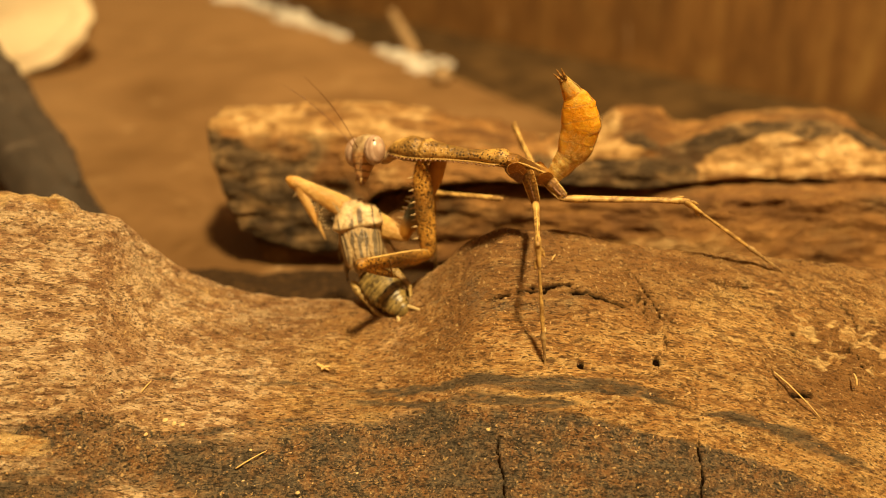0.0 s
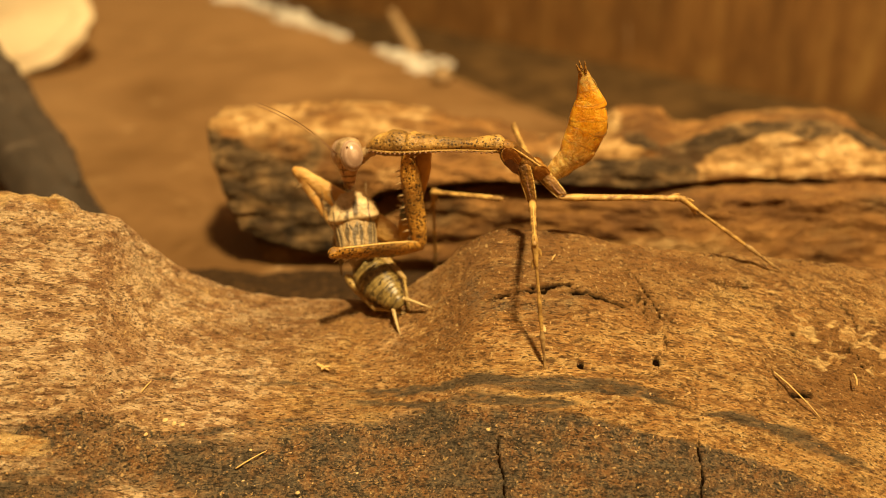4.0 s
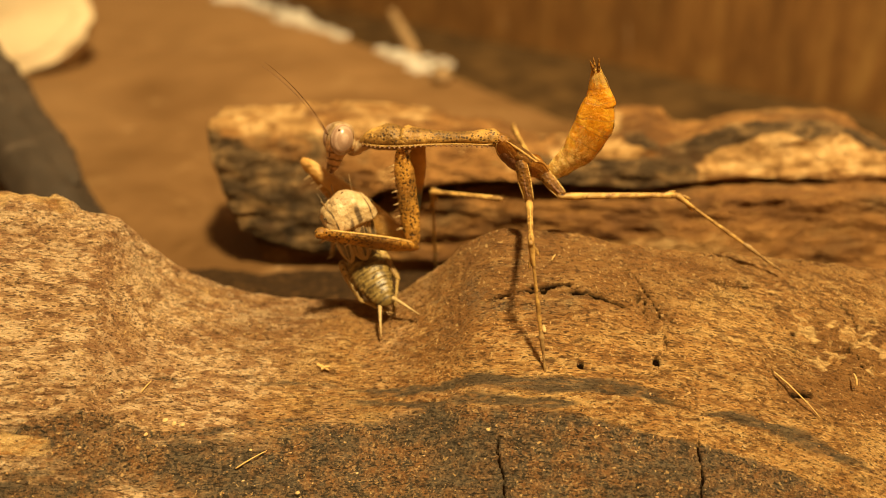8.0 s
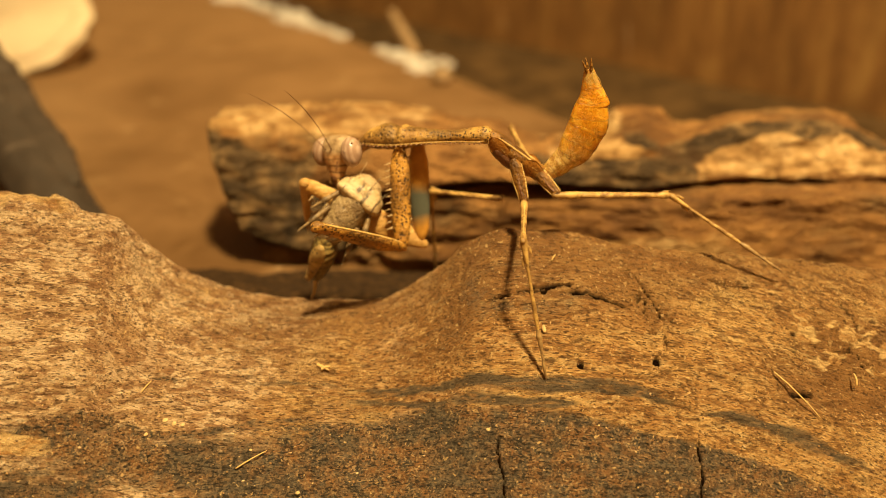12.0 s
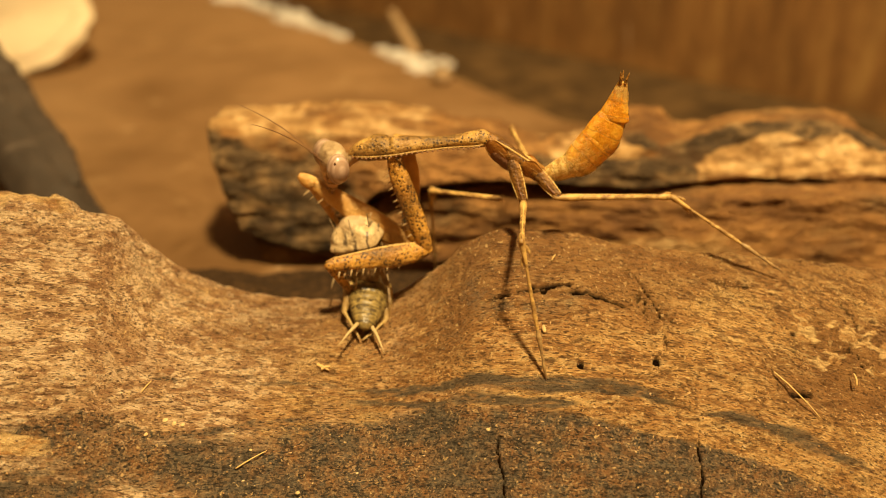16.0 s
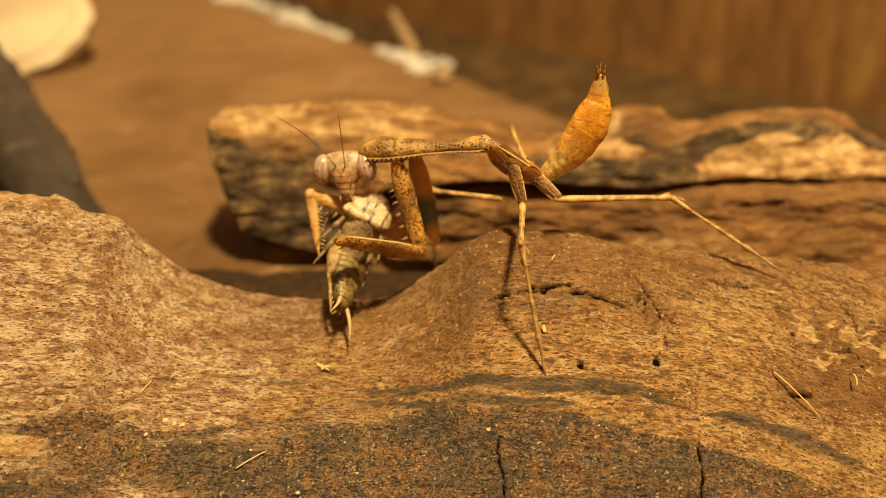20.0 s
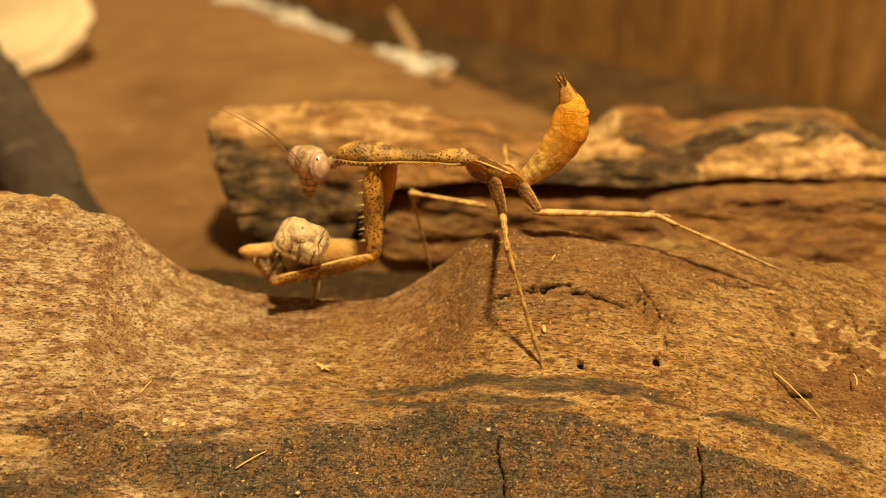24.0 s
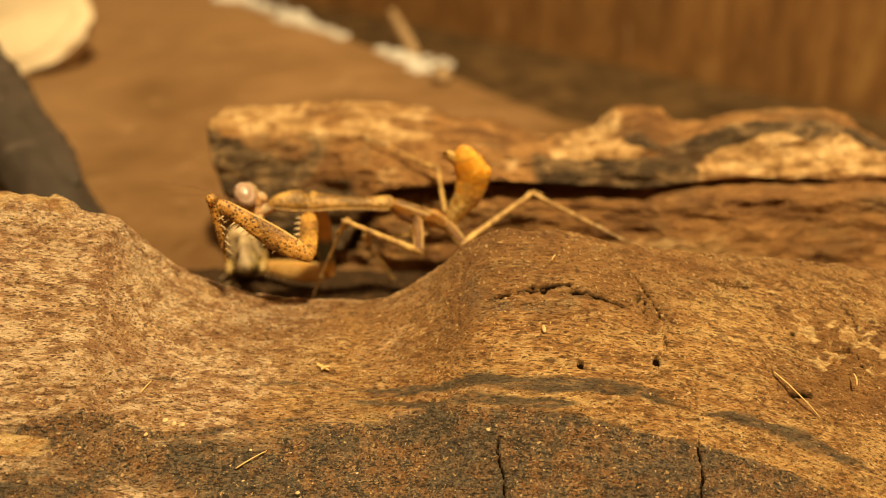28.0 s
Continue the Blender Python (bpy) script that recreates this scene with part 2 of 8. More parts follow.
def grid_faces(rows, cols, close=False):
    """Quads of a grid with that many rows and columns of vertices; close joins the last column to the first."""
    i, j = np.meshgrid(np.arange(rows - 1), np.arange(cols if close else cols - 1), indexing="ij")
    a, b = i * cols + j, i * cols + (j + 1) % cols
    return np.stack([a, b, b + cols, a + cols], -1).reshape(-1, 4)


LATTICE = np.random.default_rng(7).random(65536)


def rough(p, size, octaves=4, gain=0.5):
    """Layered value noise, -1 to 1, at points p (n x 3, millimetres); size is the largest feature's width."""
    total, amp, out = 0.0, 1.0, 0.0
    q = np.asarray(p, float) / np.asarray(size, float)
    for _ in range(octaves):
        c = np.floor(q).astype(np.int64)
        f = q - c
        f = f * f * (3 - 2 * f)
        v = 0.0
        for k in range(8):
            d = np.array([k & 1, k >> 1 & 1, k >> 2 & 1])
            h = ((c + d) * np.array([73856093, 19349663, 83492791])).sum(-1)
            h = (h ^ (h >> 13)) & 65535
            v = v + LATTICE[h] * np.where(d == 1, f, 1 - f).prod(-1)
        out, total = out + amp * (2 * v - 1), total + amp
        amp, q = amp * gain, q * 2.03 + 17.3
    return out / total


def curve(x, xs, ys):
    """A smooth line through control points (Catmull-Rom)."""
    xs, ys = np.asarray(xs, float), np.asarray(ys, float)
    m = np.gradient(ys, xs)
    x = np.clip(x, xs[0], xs[-1])
    k = np.clip(np.searchsorted(xs, x) - 1, 0, len(xs) - 2)
    h = xs[k + 1] - xs[k]
    t = (x - xs[k]) / h
    return ((1 + 2 * t) * (1 - t) ** 2 * ys[k] + t * (1 - t) ** 2 * h * m[k]
            + t * t * (3 - 2 * t) * ys[k + 1] + t * t * (t - 1) * h * m[k + 1])


def band(v, low, high, soft):
    """1 between low and high, fading over soft."""
    return np.clip((v - low) / soft + 0.5, 0, 1) * np.clip((high - v) / soft + 0.5, 0, 1)


def set_mask(ob, r, g, b, a=None):
    att = ob.data.color_attributes.new("mask", "FLOAT_COLOR", "POINT")
    att.data.foreach_set("color", np.stack([r, g, b, np.ones_like(r) if a is None else a], -1).astype(np.float32).ravel())


# ---- the split log in front: its crest line and its cross-section ----
CREST_Y, FRONT_Y, REAR_Y = 126.0, 84.0, 143.0


def crest(x):
    return curve(x, [-140, -87, -76, -63, -56, -53.5, -50, -44.5, -36, -29, -19, -11, -5.5, 0.6, 4.6, 8.5, 15, 22, 32, 42, 62, 80, 140],
                 [43, 42, 41, 37.2, 34.8, 31, 27.2, 23.6, 20.6, 19.2, 18.9, 19.2, 22, 26.8, 31, 33, 33.4, 33.2, 30.8, 29.2, 27.3, 25, 21])


def front_height(x, y):
    """Height of the front log's smooth surface."""
    top = crest(x)
    s = np.clip((CREST_Y - y) / (CREST_Y - FRONT_Y), 0, 1)
    b = np.clip((y - CREST_Y) / (REAR_Y - CREST_Y), 0, 1)
    return top - (top + 1) * (0.5 * s + 0.5 * s ** 2.6) - (top + 1) * (0.35 * b + 0.65 * b ** 2)


FRONT_SKIN = []  # points on the split log's worn surface


def build_front_log():
    """The broad split log: a fine grid over its crest, with fibres, pits, insect holes and cracks."""
    xs = np.concatenate([np.arange(-140, -84, 0.8), np.arange(-84, 84, 0.25), np.arange(84, 140.1, 0.8)])
    ys = np.concatenate([np.arange(FRONT_Y, 128, 0.22), np.arange(128, REAR_Y + 0.1, 0.6)])
    x, y = np.meshgrid(xs, ys, indexing="ij")
    x, y = x.ravel(), y.ravel()
    z = front_height(x, y)
    p = np.stack([x, y, z], -1)
    lift = 0.9 * rough(p, (22, 9, 9), 3) + 0.5 * rough(p + 40, (7, 2.2, 3), 3) + 0.34 * rough(p, (3.4, 0.9, 1.0), 2) + 0.20 * rough(p + 8, (1.4, 0.45, 0.5), 1)
    lift += 0.30 * np.clip(rough(p + 77, (4.2, 1.2, 1.3), 2), 0, 1) * (0.5 + rough(p + 21, (20, 12, 12), 2))
    lift += band(x, -90, -44, 6) * band(y, 117, 133, 5) * (1.1 * rough(p + 66, (6, 4, 4), 4) + 0.5 * np.sign(rough(p + 68, (7, 5, 4), 3)) * np.clip(np.abs(rough(p + 68, (7, 5, 4), 3)) * 6, 0, 1))
    # growth rings that stand out as shallow steps along the grain
    ring = y + 0.10 * (x - 10) ** 2 / 10 * (x > 10) * 0.25 + 1.6 * rough(p, (40, 12, 12), 2)
    lift += 0.07 * np.sin(ring * 2.4) + 0.05 * np.sin(ring * 5.3 + 1)
    patch = band(x, 60.0 + 0.5 * (108 - y), 84, 5) * band(y, 101, 115.5, 4)
    patch = np.clip(patch + 0.5 * rough(p, 6, 3) * (patch > 0.02), 0, 1)
    pits = rough(p + 9, (2.2, 1.2, 1.2), 4) + 0.4 * rough(p + 19, (6, 4, 4), 2)
    lift += patch * (0.9 * pits - 0.4 + 0.5 * rough(p + 57, (1.3, 0.8, 0.8), 2))
    knot = np.exp(-(((x - 35.5 + 0.25 * (y - 112)) / 2.8) ** 2 + ((y - 112.5) / 4.6) ** 2))
    lift += knot * (2.0 * rough(p + 5, (1.4, 2.4, 2), 2) - 0.3)
    # open cracks and round holes
    deep = np.zeros_like(x)
    wob = 0.5 * rough(p, 4, 3)
    for x0, x1, y0, y1, w, run in ((7.4, 11, 113.6, 113.7, 0.30, "x"), (12.6, 21.6, 114.3, 115.5, 0.34, "x"), (21.2, 30.4, 114.4, 113.6, 0.32, "x"), (46.4, 53.4, 119.9, 119.3, 0.26, "x"), (113.2, 118, 70.2, 68.4, 0.16, "y"), (14, 20, 115.2, 115.6, 0.20, "x"),
                                   (88.5, 95, 9.6, 8.6, 0.22, "y"), (88.5, 95.5, 39.2, 39.9, 0.22, "y"), (113, 121, 36.5, 31.5, 0.16, "y"),
                                   (56, 59, 102.2, 102.0, 0.35, "x"), (68, 71, 110, 106, 0.18, "x")):
        along, across = (x, y) if run == "x" else (y, x)
        line = y0 + (y1 - y0) * (along - x0) / (x1 - x0) + 0.9 * wob + 0.35 * rough(p + 61, (1.1, 1.1, 1.1), 2)
        width = w * (0.5 + 1.3 * np.abs(rough(p + 3, 1.5, 3)))
        deep = np.maximum(deep, band(along, x0, x1, 1.5) * np.clip(1.4 - np.abs(across - line) / width, 0, 1))
    for hx, hy, r in ((21.9, 103.6, 0.55), (34.4, 105.2, 0.62), (57.5, 108, 0.3), (69, 107, 0.4), (34.0, 109.6, 0.25), (58.4, 111.2, 0.35)):
        deep = np.maximum(deep, np.clip(4.0 - 3.4 * np.hypot(x - hx, y - hy) / r * (1 + 0.35 * wob), 0, 1))
    deep = np.maximum(deep, np.clip(-2.6 * pits - 1.15, 0, 0.8) * patch)
    deep = np.maximum(deep, np.clip(2.4 * rough(p + 5, (0.6, 1.3, 1.3), 3) - 0.3, 0, 0.85) * knot)
    z = z + lift - 1.5 * deep
    # stains: the charred rind below and dark rings in the wood
    rim = curve(x, [-140, -68, -48, -26, -8, 8, 19, 36, 47, 60, 90], [94, 95.0, 98.6, 101.4, 102.2, 98.4, 97.3, 95.6, 93.9, 90.2, 82])
    rim = rim + 2.6 * rough(p + 14, (15, 6, 6), 4) * (x < 10)
    char = np.clip((rim - y) / curve(x, [-140, -8, 14, 90], [8.0, 7.0, 3.0, 3.0]) + 0.5, 0, 1) * (curve(x, [-140, -60, -25, 0, 25, 90], [0.66, 0.64, 0.68, 0.86, 0.98, 1.0]) + 0.45 * rough(p, (16, 5, 5), 4))
    char = np.maximum(char, (0.7 + 0.6 * rough(p + 6, (8, 3, 3), 3)) * band(y, rim - 2.0, rim, 1.2) * band(x, -80, -20, 6))
    line1 = curve(x, [-40, -32, -24, -9.4, 0, 12.8, 25.6, 31, 36, 41, 47.3, 52, 57, 63, 70], [107.4, 107.6, 107.8, 106, 103.3, 100.8, 100.9, 100.7, 99.8, 98.8, 98.3, 97, 95.9, 94, 92])
    thick = curve(x, [-36, -20, 0, 12, 24, 31, 36, 39.5, 44, 50, 57, 63, 70], [0.3, 0.4, 0.8, 0.95, 0.95, 0.7, 0.4, 0.15, 0.6, 0.75, 0.95, 0.45, 0.1])
    bands = np.clip(band(y, line1 - thick, line1 + thick, 0.9) * band(x, -34, 66, 6) * (curve(x, [-36, -12, 0, 70], [0.55, 0.66, 0.9, 0.9]) + 0.5 * rough(p, (9, 1.0, 3), 3)), 0, 1)
    line2 = curve(x, [-16, -9.3, 0, 9.5, 17.7, 24], [105.2, 103.9, 101.2, 98.8, 98.6, 98.4])
    bands = np.maximum(bands, band(y, line2 - 0.6, line2 + 0.6, 0.7) * band(x, -14, 20, 6) * (0.8 + 0.5 * rough(p + 12, (8, 1.0, 3), 3)))
    line0 = curve(x, [-52, -49, -29, -21, -10], [105, 105, 108.6, 107, 105])
    char = np.maximum(char, band(y, line0 - 0.6, line0 + 0.6, 1.2) * band(x, -49, -22, 8) * (0.55 + 0.3 * rough(p, 5, 2)))
    char = np.maximum(char, np.clip(0.62 * rough(p + 70, (16, 3, 5), 4) - 0.08, 0, 0.5) * band(y, 100, 108, 6))
    char = np.maximum(char, (0.42 + 0.5 * rough(p + 44, (11, 5, 5), 4)) * band(x, -26, -3, 9) * band(y, 100, 107, 4))
    char = np.maximum(char, (0.24 + 0.5 * rough(p + 48, (9, 5, 5), 4)) * band(x, -4, 33, 6) * band(y, 108, 126, 4))
    char = np.maximum(char, 0.36 * knot)
    crumb = np.clip(1.5 * rough(p + 31, (30, 10, 10), 4), 0, 0.6)
    pale = np.clip(band(x, -73, -60.5, 5) * band(y, 92.6, 94.6, 1.4) * (1.15 + 0.9 * rough(p + 2, (5, 1.5, 2), 3)), 0, 1) + 1.15 * patch * band(y, 105, 118, 4) * np.clip(0.50 + 1.2 * pits + 2.2 * rough(p + 27, (4, 2.0, 2.0), 3), 0, 1) + 0.5 * band(x, -90, -62, 6) * band(y, 123, 127, 2.5)
    pale += 0.30 * crumb * (x < 10) * (y > rim + 2) + 0.25 * knot
    keep = (np.abs(x) < 76) & (y > 86) & (y < 127)
    FRONT_SKIN.append(np.stack([x, y, z], -1)[keep])
    # the sheet of the upper side turns down to the board all round
    z = z.reshape(len(xs), len(ys))
    z[0, :] = z[-1, :] = FLOOR
    z[:, 0] = z[:, -1] = FLOOR
    z = z.ravel()
    faces = grid_faces(len(xs), len(ys)).tolist() + [[0, len(ys) - 1, len(x) - 1, len(x) - len(ys)]]
    ob = mesh_object("split_log", np.stack([x, y, z], -1), faces, WOOD_FRONT)
    set_mask(ob, np.clip(char, 0, 1), np.clip(pale, 0, 1), np.clip(deep, 0, 1), np.clip(bands, 0, 1))
    # browner along the crest, just below it and round the rough patch
    brown_share = 0.66 * band(x, -2, 40, 12) * band(y, 109, 130, 9) + 0.55 * band(x, -40, -4, 14) * band(y, 113, 130, 10) + 0.4 * band(x, -30, 4, 10) * band(y, 104, 112, 6) + 0.5 * band(x, 40, 84, 8) * band(y, 118, 130, 4) + 0.7 * patch + 0.75 * band(x, 53, 84, 6) * band(y, 99, 106, 4)
    ob.data.attributes.new("brown_share", "FLOAT", "POINT").data.foreach_set("value", np.clip(brown_share + 0.3 * rough(p + 52, (12, 6, 6), 3) * (brown_share > 0.05), 0, 1).astype(np.float32))
    return tagged(ob, "broad split log of tan fibrous wood with charred rind", "log")


def build_back_log():
    """The layered bark log behind: an overhanging slab on a lower body, broken at one end."""
    xs = np.concatenate([np.full(8, -51.0), np.arange(-51, 118, 0.45), np.arange(118, 150, 1.5)])
    shrink = np.concatenate([np.sin(np.linspace(0.03, 1, 8) * math.pi / 2) ** 0.55, np.ones(len(xs) - 8)])
    shrink = shrink * curve(xs, [-52, -51, -47, -42, -36, 150], [0.93, 0.94, 0.97, 0.99, 1, 1])
    u = np.linspace(0, 1, 190)
    top_rear = curve(xs, [-52, -40, -12, 9.4, 23.7, 37.7, 44.4, 51.5, 58.8, 72.7, 86.5, 98, 105.6, 113, 150],
                     [35.6, 36, 35.7, 31.2, 28.4, 31.0, 34.6, 34.0, 31.6, 33.6, 34.8, 33.4, 27, 25, 22])
    top_front = curve(xs, [-52, -46, -38, -20, 15, 45, 56, 62, 100, 106, 113, 150], [36.5, 35.5, 33.2, 31.8, 31.6, 31.5, 31.0, 34.2, 33.2, 30, 27.5, 24])
    # on the long side the log is undercut; further along a lower body bulges out to the front
    low = curve(xs, [-52, -30, -12, 22, 38, 52, 150], [168, 167, 163, 162, 159, 155, 155])
    mid = curve(xs, [-52, -30, -12, 22, 38, 52, 150], [166, 167.5, 164.5, 163.5, 161.5, 159, 159])
    up = curve(xs, [-52, -20, 10, 50, 57, 64, 105, 150], [163, 163, 163.5, 164, 164, 163.5, 164.5, 168])
    step = curve(xs, [-52, -44, -26, -16, -6, 30, 45, 60, 100, 150], [13, 10, 10, 22, 24.5, 24.3, 23.5, 25.3, 25.8, 24])
    gap = curve(xs, [-52, 20, 36, 54, 150], [4.2, 4.0, 3.2, 1.8, 1.8])
    lift = np.interp(up, [160, 164.5], [1.5, 0.0])
    front = top_front + lift
    one = np.ones_like(xs)
    # the front face leans back from the ledge to the top
    lean = curve(xs, [-52, -30, -10, 20, 50, 58, 100, 112, 150], [13, 13, 11, 10, 9, 12, 12, 8, 6])
    rise = front - step
    brow = front + (top_rear - front) * lean / 27
    prof_y = np.stack([low + 1, low, mid, mid + 1.5, up + 9, up + 0.8, up + 0.25 * lean, up + 0.55 * lean, up + lean, 190 * one, 194 * one, 196 * one], 1)
    prof_z = np.stack([0 * one, 8 * one, step - 4 - gap, step - gap, step - 0.4 * gap, step + 1.0, step + 0.40 * rise, step + 0.74 * rise, brow, top_rear, top_rear - 8, 0 * one], 1)
    knots = np.linspace(0, 1, 12)
    y = np.stack([np.interp(u, knots, r) for r in prof_y])
    z = np.stack([np.interp(u, knots, r) for r in prof_z])
    y = 182 + (y - 182) * shrink[:, None]
    z = 18 + (z - 18) * (0.3 + 0.7 * shrink[:, None])
    left = np.interp(z, [0, 8, 20, 28, 34, 40], [-41, -44, -49, -52, -54, -54])
    part_x = (xs + 51) / 60
    x = np.where(part_x[:, None] < 1, left + (9 - left) * part_x[:, None], xs[:, None]) - 3.0 * (1 - shrink[:, None])
    p = np.stack([x, y, z], -1).reshape(-1, 3)
    out = np.stack([np.zeros_like(x), np.gradient(z, axis=1), -np.gradient(y, axis=1)], -1).reshape(-1, 3)
    out[:, 1] *= -1
    out[:, 2] *= -1
    out /= np.linalg.norm(out, axis=1)[:, None] + 1e-9
    lump = 1.3 * rough(p, (16, 9, 7), 4) + 0.8 * rough(p + 20, (9, 3, 2.0), 3) + 0.35 * rough(p + 50, (3, 1.5, 0.8), 2)
    # flaky layers: horizontal ledges in the bark
    lump += 0.4 * np.sign(rough(p + 11, (13, 6, 2.4), 3)) * np.clip(np.abs(rough(p + 11, (13, 6, 2.4), 3)) * 5, 0, 1) * (p[:, 2] < 34)
    lump += 0.9 * rough(p + 33, (5, 4, 3.5), 3)
    q = p + out * lump[:, None]
    px = p[:, 0]
    up = np.tile(u, len(xs))
    face = band(up, 0.42, 0.70, 0.03)
    warp = px + 6 * rough(p + 3, (8, 8, 8), 3)
    mott = rough(p + 17, (9, 7, 5), 4)
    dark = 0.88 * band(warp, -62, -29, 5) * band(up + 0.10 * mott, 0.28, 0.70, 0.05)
    # the blackest face patch is shade put into the colour
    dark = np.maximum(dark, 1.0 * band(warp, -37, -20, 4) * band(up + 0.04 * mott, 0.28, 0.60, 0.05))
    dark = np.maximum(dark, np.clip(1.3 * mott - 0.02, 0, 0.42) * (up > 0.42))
    # lower body under the ledge darkened, shade painted into the mask
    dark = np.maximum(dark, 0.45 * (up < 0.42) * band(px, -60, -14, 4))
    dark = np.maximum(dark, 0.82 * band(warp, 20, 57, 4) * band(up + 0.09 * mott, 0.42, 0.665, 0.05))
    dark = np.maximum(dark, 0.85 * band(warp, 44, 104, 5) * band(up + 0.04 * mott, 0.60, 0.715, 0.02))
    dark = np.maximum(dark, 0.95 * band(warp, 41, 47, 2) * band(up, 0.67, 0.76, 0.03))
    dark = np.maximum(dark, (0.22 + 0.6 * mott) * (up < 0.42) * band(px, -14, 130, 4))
    pale = 1.05 * band(warp, 56, 112, 2.5) * band(up + 0.06 * mott, 0.45, 0.615, 0.02) + 0.70 * band(up, 0.71, 0.95, 0.03) * band(px, -62, -2, 8) + 0.75 * band(warp, 25, 42, 3) * band(up + 0.02 * mott, 0.63, 0.82, 0.03)
    pale = pale * (0.95 + 0.7 * rough(p + 80, (6, 4.5, 3.5), 3)) + np.clip(1.4 * rough(p + 95, (9, 7, 5), 4) - 0.1, 0, 0.5) * (up > 0.46) * band(px, -26, 26, 8)
    pale += 0.75 * band(px, 34, 62, 8) * band(up, 0.09, 0.16, 0.03)
    dark = dark * (1 - 0.8 * np.clip(pale, 0, 1) * (pale > 0.5))
    far_end = q.reshape(len(xs), len(u), 3)
    far_end[-1] = far_end[-1].mean(0)
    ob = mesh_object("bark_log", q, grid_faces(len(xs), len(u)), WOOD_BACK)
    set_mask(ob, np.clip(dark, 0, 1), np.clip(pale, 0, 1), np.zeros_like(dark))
    return tagged(ob, "layered brown bark log with overhanging ledge and pale broken wood", "log")


def prism(name, outline, z0, z1, material, cell=None):
    """An upright block over an outline (x, y in millimetres), with softened upper edge."""
    n = len(outline)
    o = np.asarray(outline, float)
    c = o.mean(0)
    inner = o + (c - o) / np.linalg.norm(c - o, axis=1)[:, None] * 1.2
    v = np.concatenate([np.c_[o, np.full(n, z0)], np.c_[o, np.full(n, z1 - 0.9)], np.c_[inner, np.full(n, z1)]])
    f = [[k, (k + 1) % n, n + (k + 1) % n, n + k] for k in range(n)]
    f += [[n + k, n + (k + 1) % n, 2 * n + (k + 1) % n, 2 * n + k] for k in range(n)]
    f += [list(range(2 * n, 3 * n)), list(range(n - 1, -1, -1))]
    return mesh_object(name, v, f, material, smooth=False)


def build_setting():
    edge = [(-420, 871), (-300, 717), (-122.6, 490), (-60, 410), (1.4, 331), (43, 270), (80, 250), (170, 232)]
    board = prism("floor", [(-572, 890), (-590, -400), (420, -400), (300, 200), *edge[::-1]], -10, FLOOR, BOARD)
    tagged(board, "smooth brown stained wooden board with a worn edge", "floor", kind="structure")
    base = prism("ground", [(-900, 1300), (-900, -600), (900, -600), (900, 1300)], -24, -9, BASE)
    tagged(base, "dark brown base under the raised board", "ground", kind="structure")

    def wall(name, a, b, t=12.0):
        a, b = Vector(a), Vector(b)
        side = Vector((-(b - a).y, (b - a).x)).normalized() * t
        ob = prism(name, [a, b, b + side, a + side], -9, 620, WALL)
        return tagged(ob, "brown wood panel wall with faint vertical grain", "wall", kind="structure")

    wall("wall_north", (586, -25), (-584, 989))
    wall("wall_west", (-584, 989), (-610, -420))
    wall("wall_south", (-610, -420), (560, -420))
    wall("wall_east", (560, -420), (586, -25))


build_front_log()
build_back_log()
build_setting()


# lengths of the insects' pieces in millimetres
LEN = {"tho": 11.9, "pro": 24.4, "coxa": 17.2, "fem": 17.2, "femr": 23, "tib": 10.2, "abd": 22.8, "m1f": 16, "m1t": 22.3, "m2f": 14.2, "m2t": 22, "h1f": 20.5, "h1t": 22.5, "cM1": 6.8, "cH1": 5.6, "h2f": 17, "h2t": 22, "cth": 12.0, "cab": 11.2}


# ---- insect materials ----
def chitin(name, pale, mid, spot, spots=900.0, share=0.30, gloss=0.42, blush=None, glow=0.0, blotch=0.0):
    """Horny insect skin: mottled colour with small dark dots of two sizes, a little light passing through."""
    n = Nodes(name)
    tone = n.noise(420, 5, 0.65)
    c = n.mix(n.ramp(tone, (0.32, 0.0), (0.66, 1.0)), mid, pale)
    if blush:
        c = n.mix(n.ramp(n.noise(240, 4, 0.6), (0.44, 0.0), (0.60, 0.85)), c, blush)
    if blotch:
        c = n.mix(n.ramp(n.noise(300, 4, 0.65, (0.6, 1, 1)), (0.60 - blotch, 0.0), (0.70 - blotch, 0.62)), c, tuple(0.5 * a + 0.22 * b for a, b in zip(spot, mid)))
    dots = n.math("ADD", n.cells(spots), n.math("MULTIPLY", n.noise(900, 4, 0.7), 0.8))
    c = n.mix(n.ramp(dots, (share + 0.13, 0.9), (share + 0.25, 0.0)), c, spot)
    if blotch:
        fine = n.math("ADD", n.cells(spots * 2.1), n.math("MULTIPLY", n.noise(700, 4, 0.7), 0.9))
        c = n.mix(n.ramp(fine, (share + 0.10, 0.8), (share + 0.22, 0.0)), c, tuple(0.6 * a + 0.2 * b for a, b in zip(spot, mid)))
    n.bump(n.noise(1900, 4, 0.6), 0.0004, 0.8)
    n.bump(dots, 0.00012, 0.5)
    more = dict(Subsurface_Weight=glow, Subsurface_Radius=(0.0016, 0.0007, 0.0002), Subsurface_Scale=1.0) if glow else {}
    return n.done(c, n.ramp(tone, (0.3, gloss - 0.1), (0.7, gloss + 0.15)), 0.45, **more)


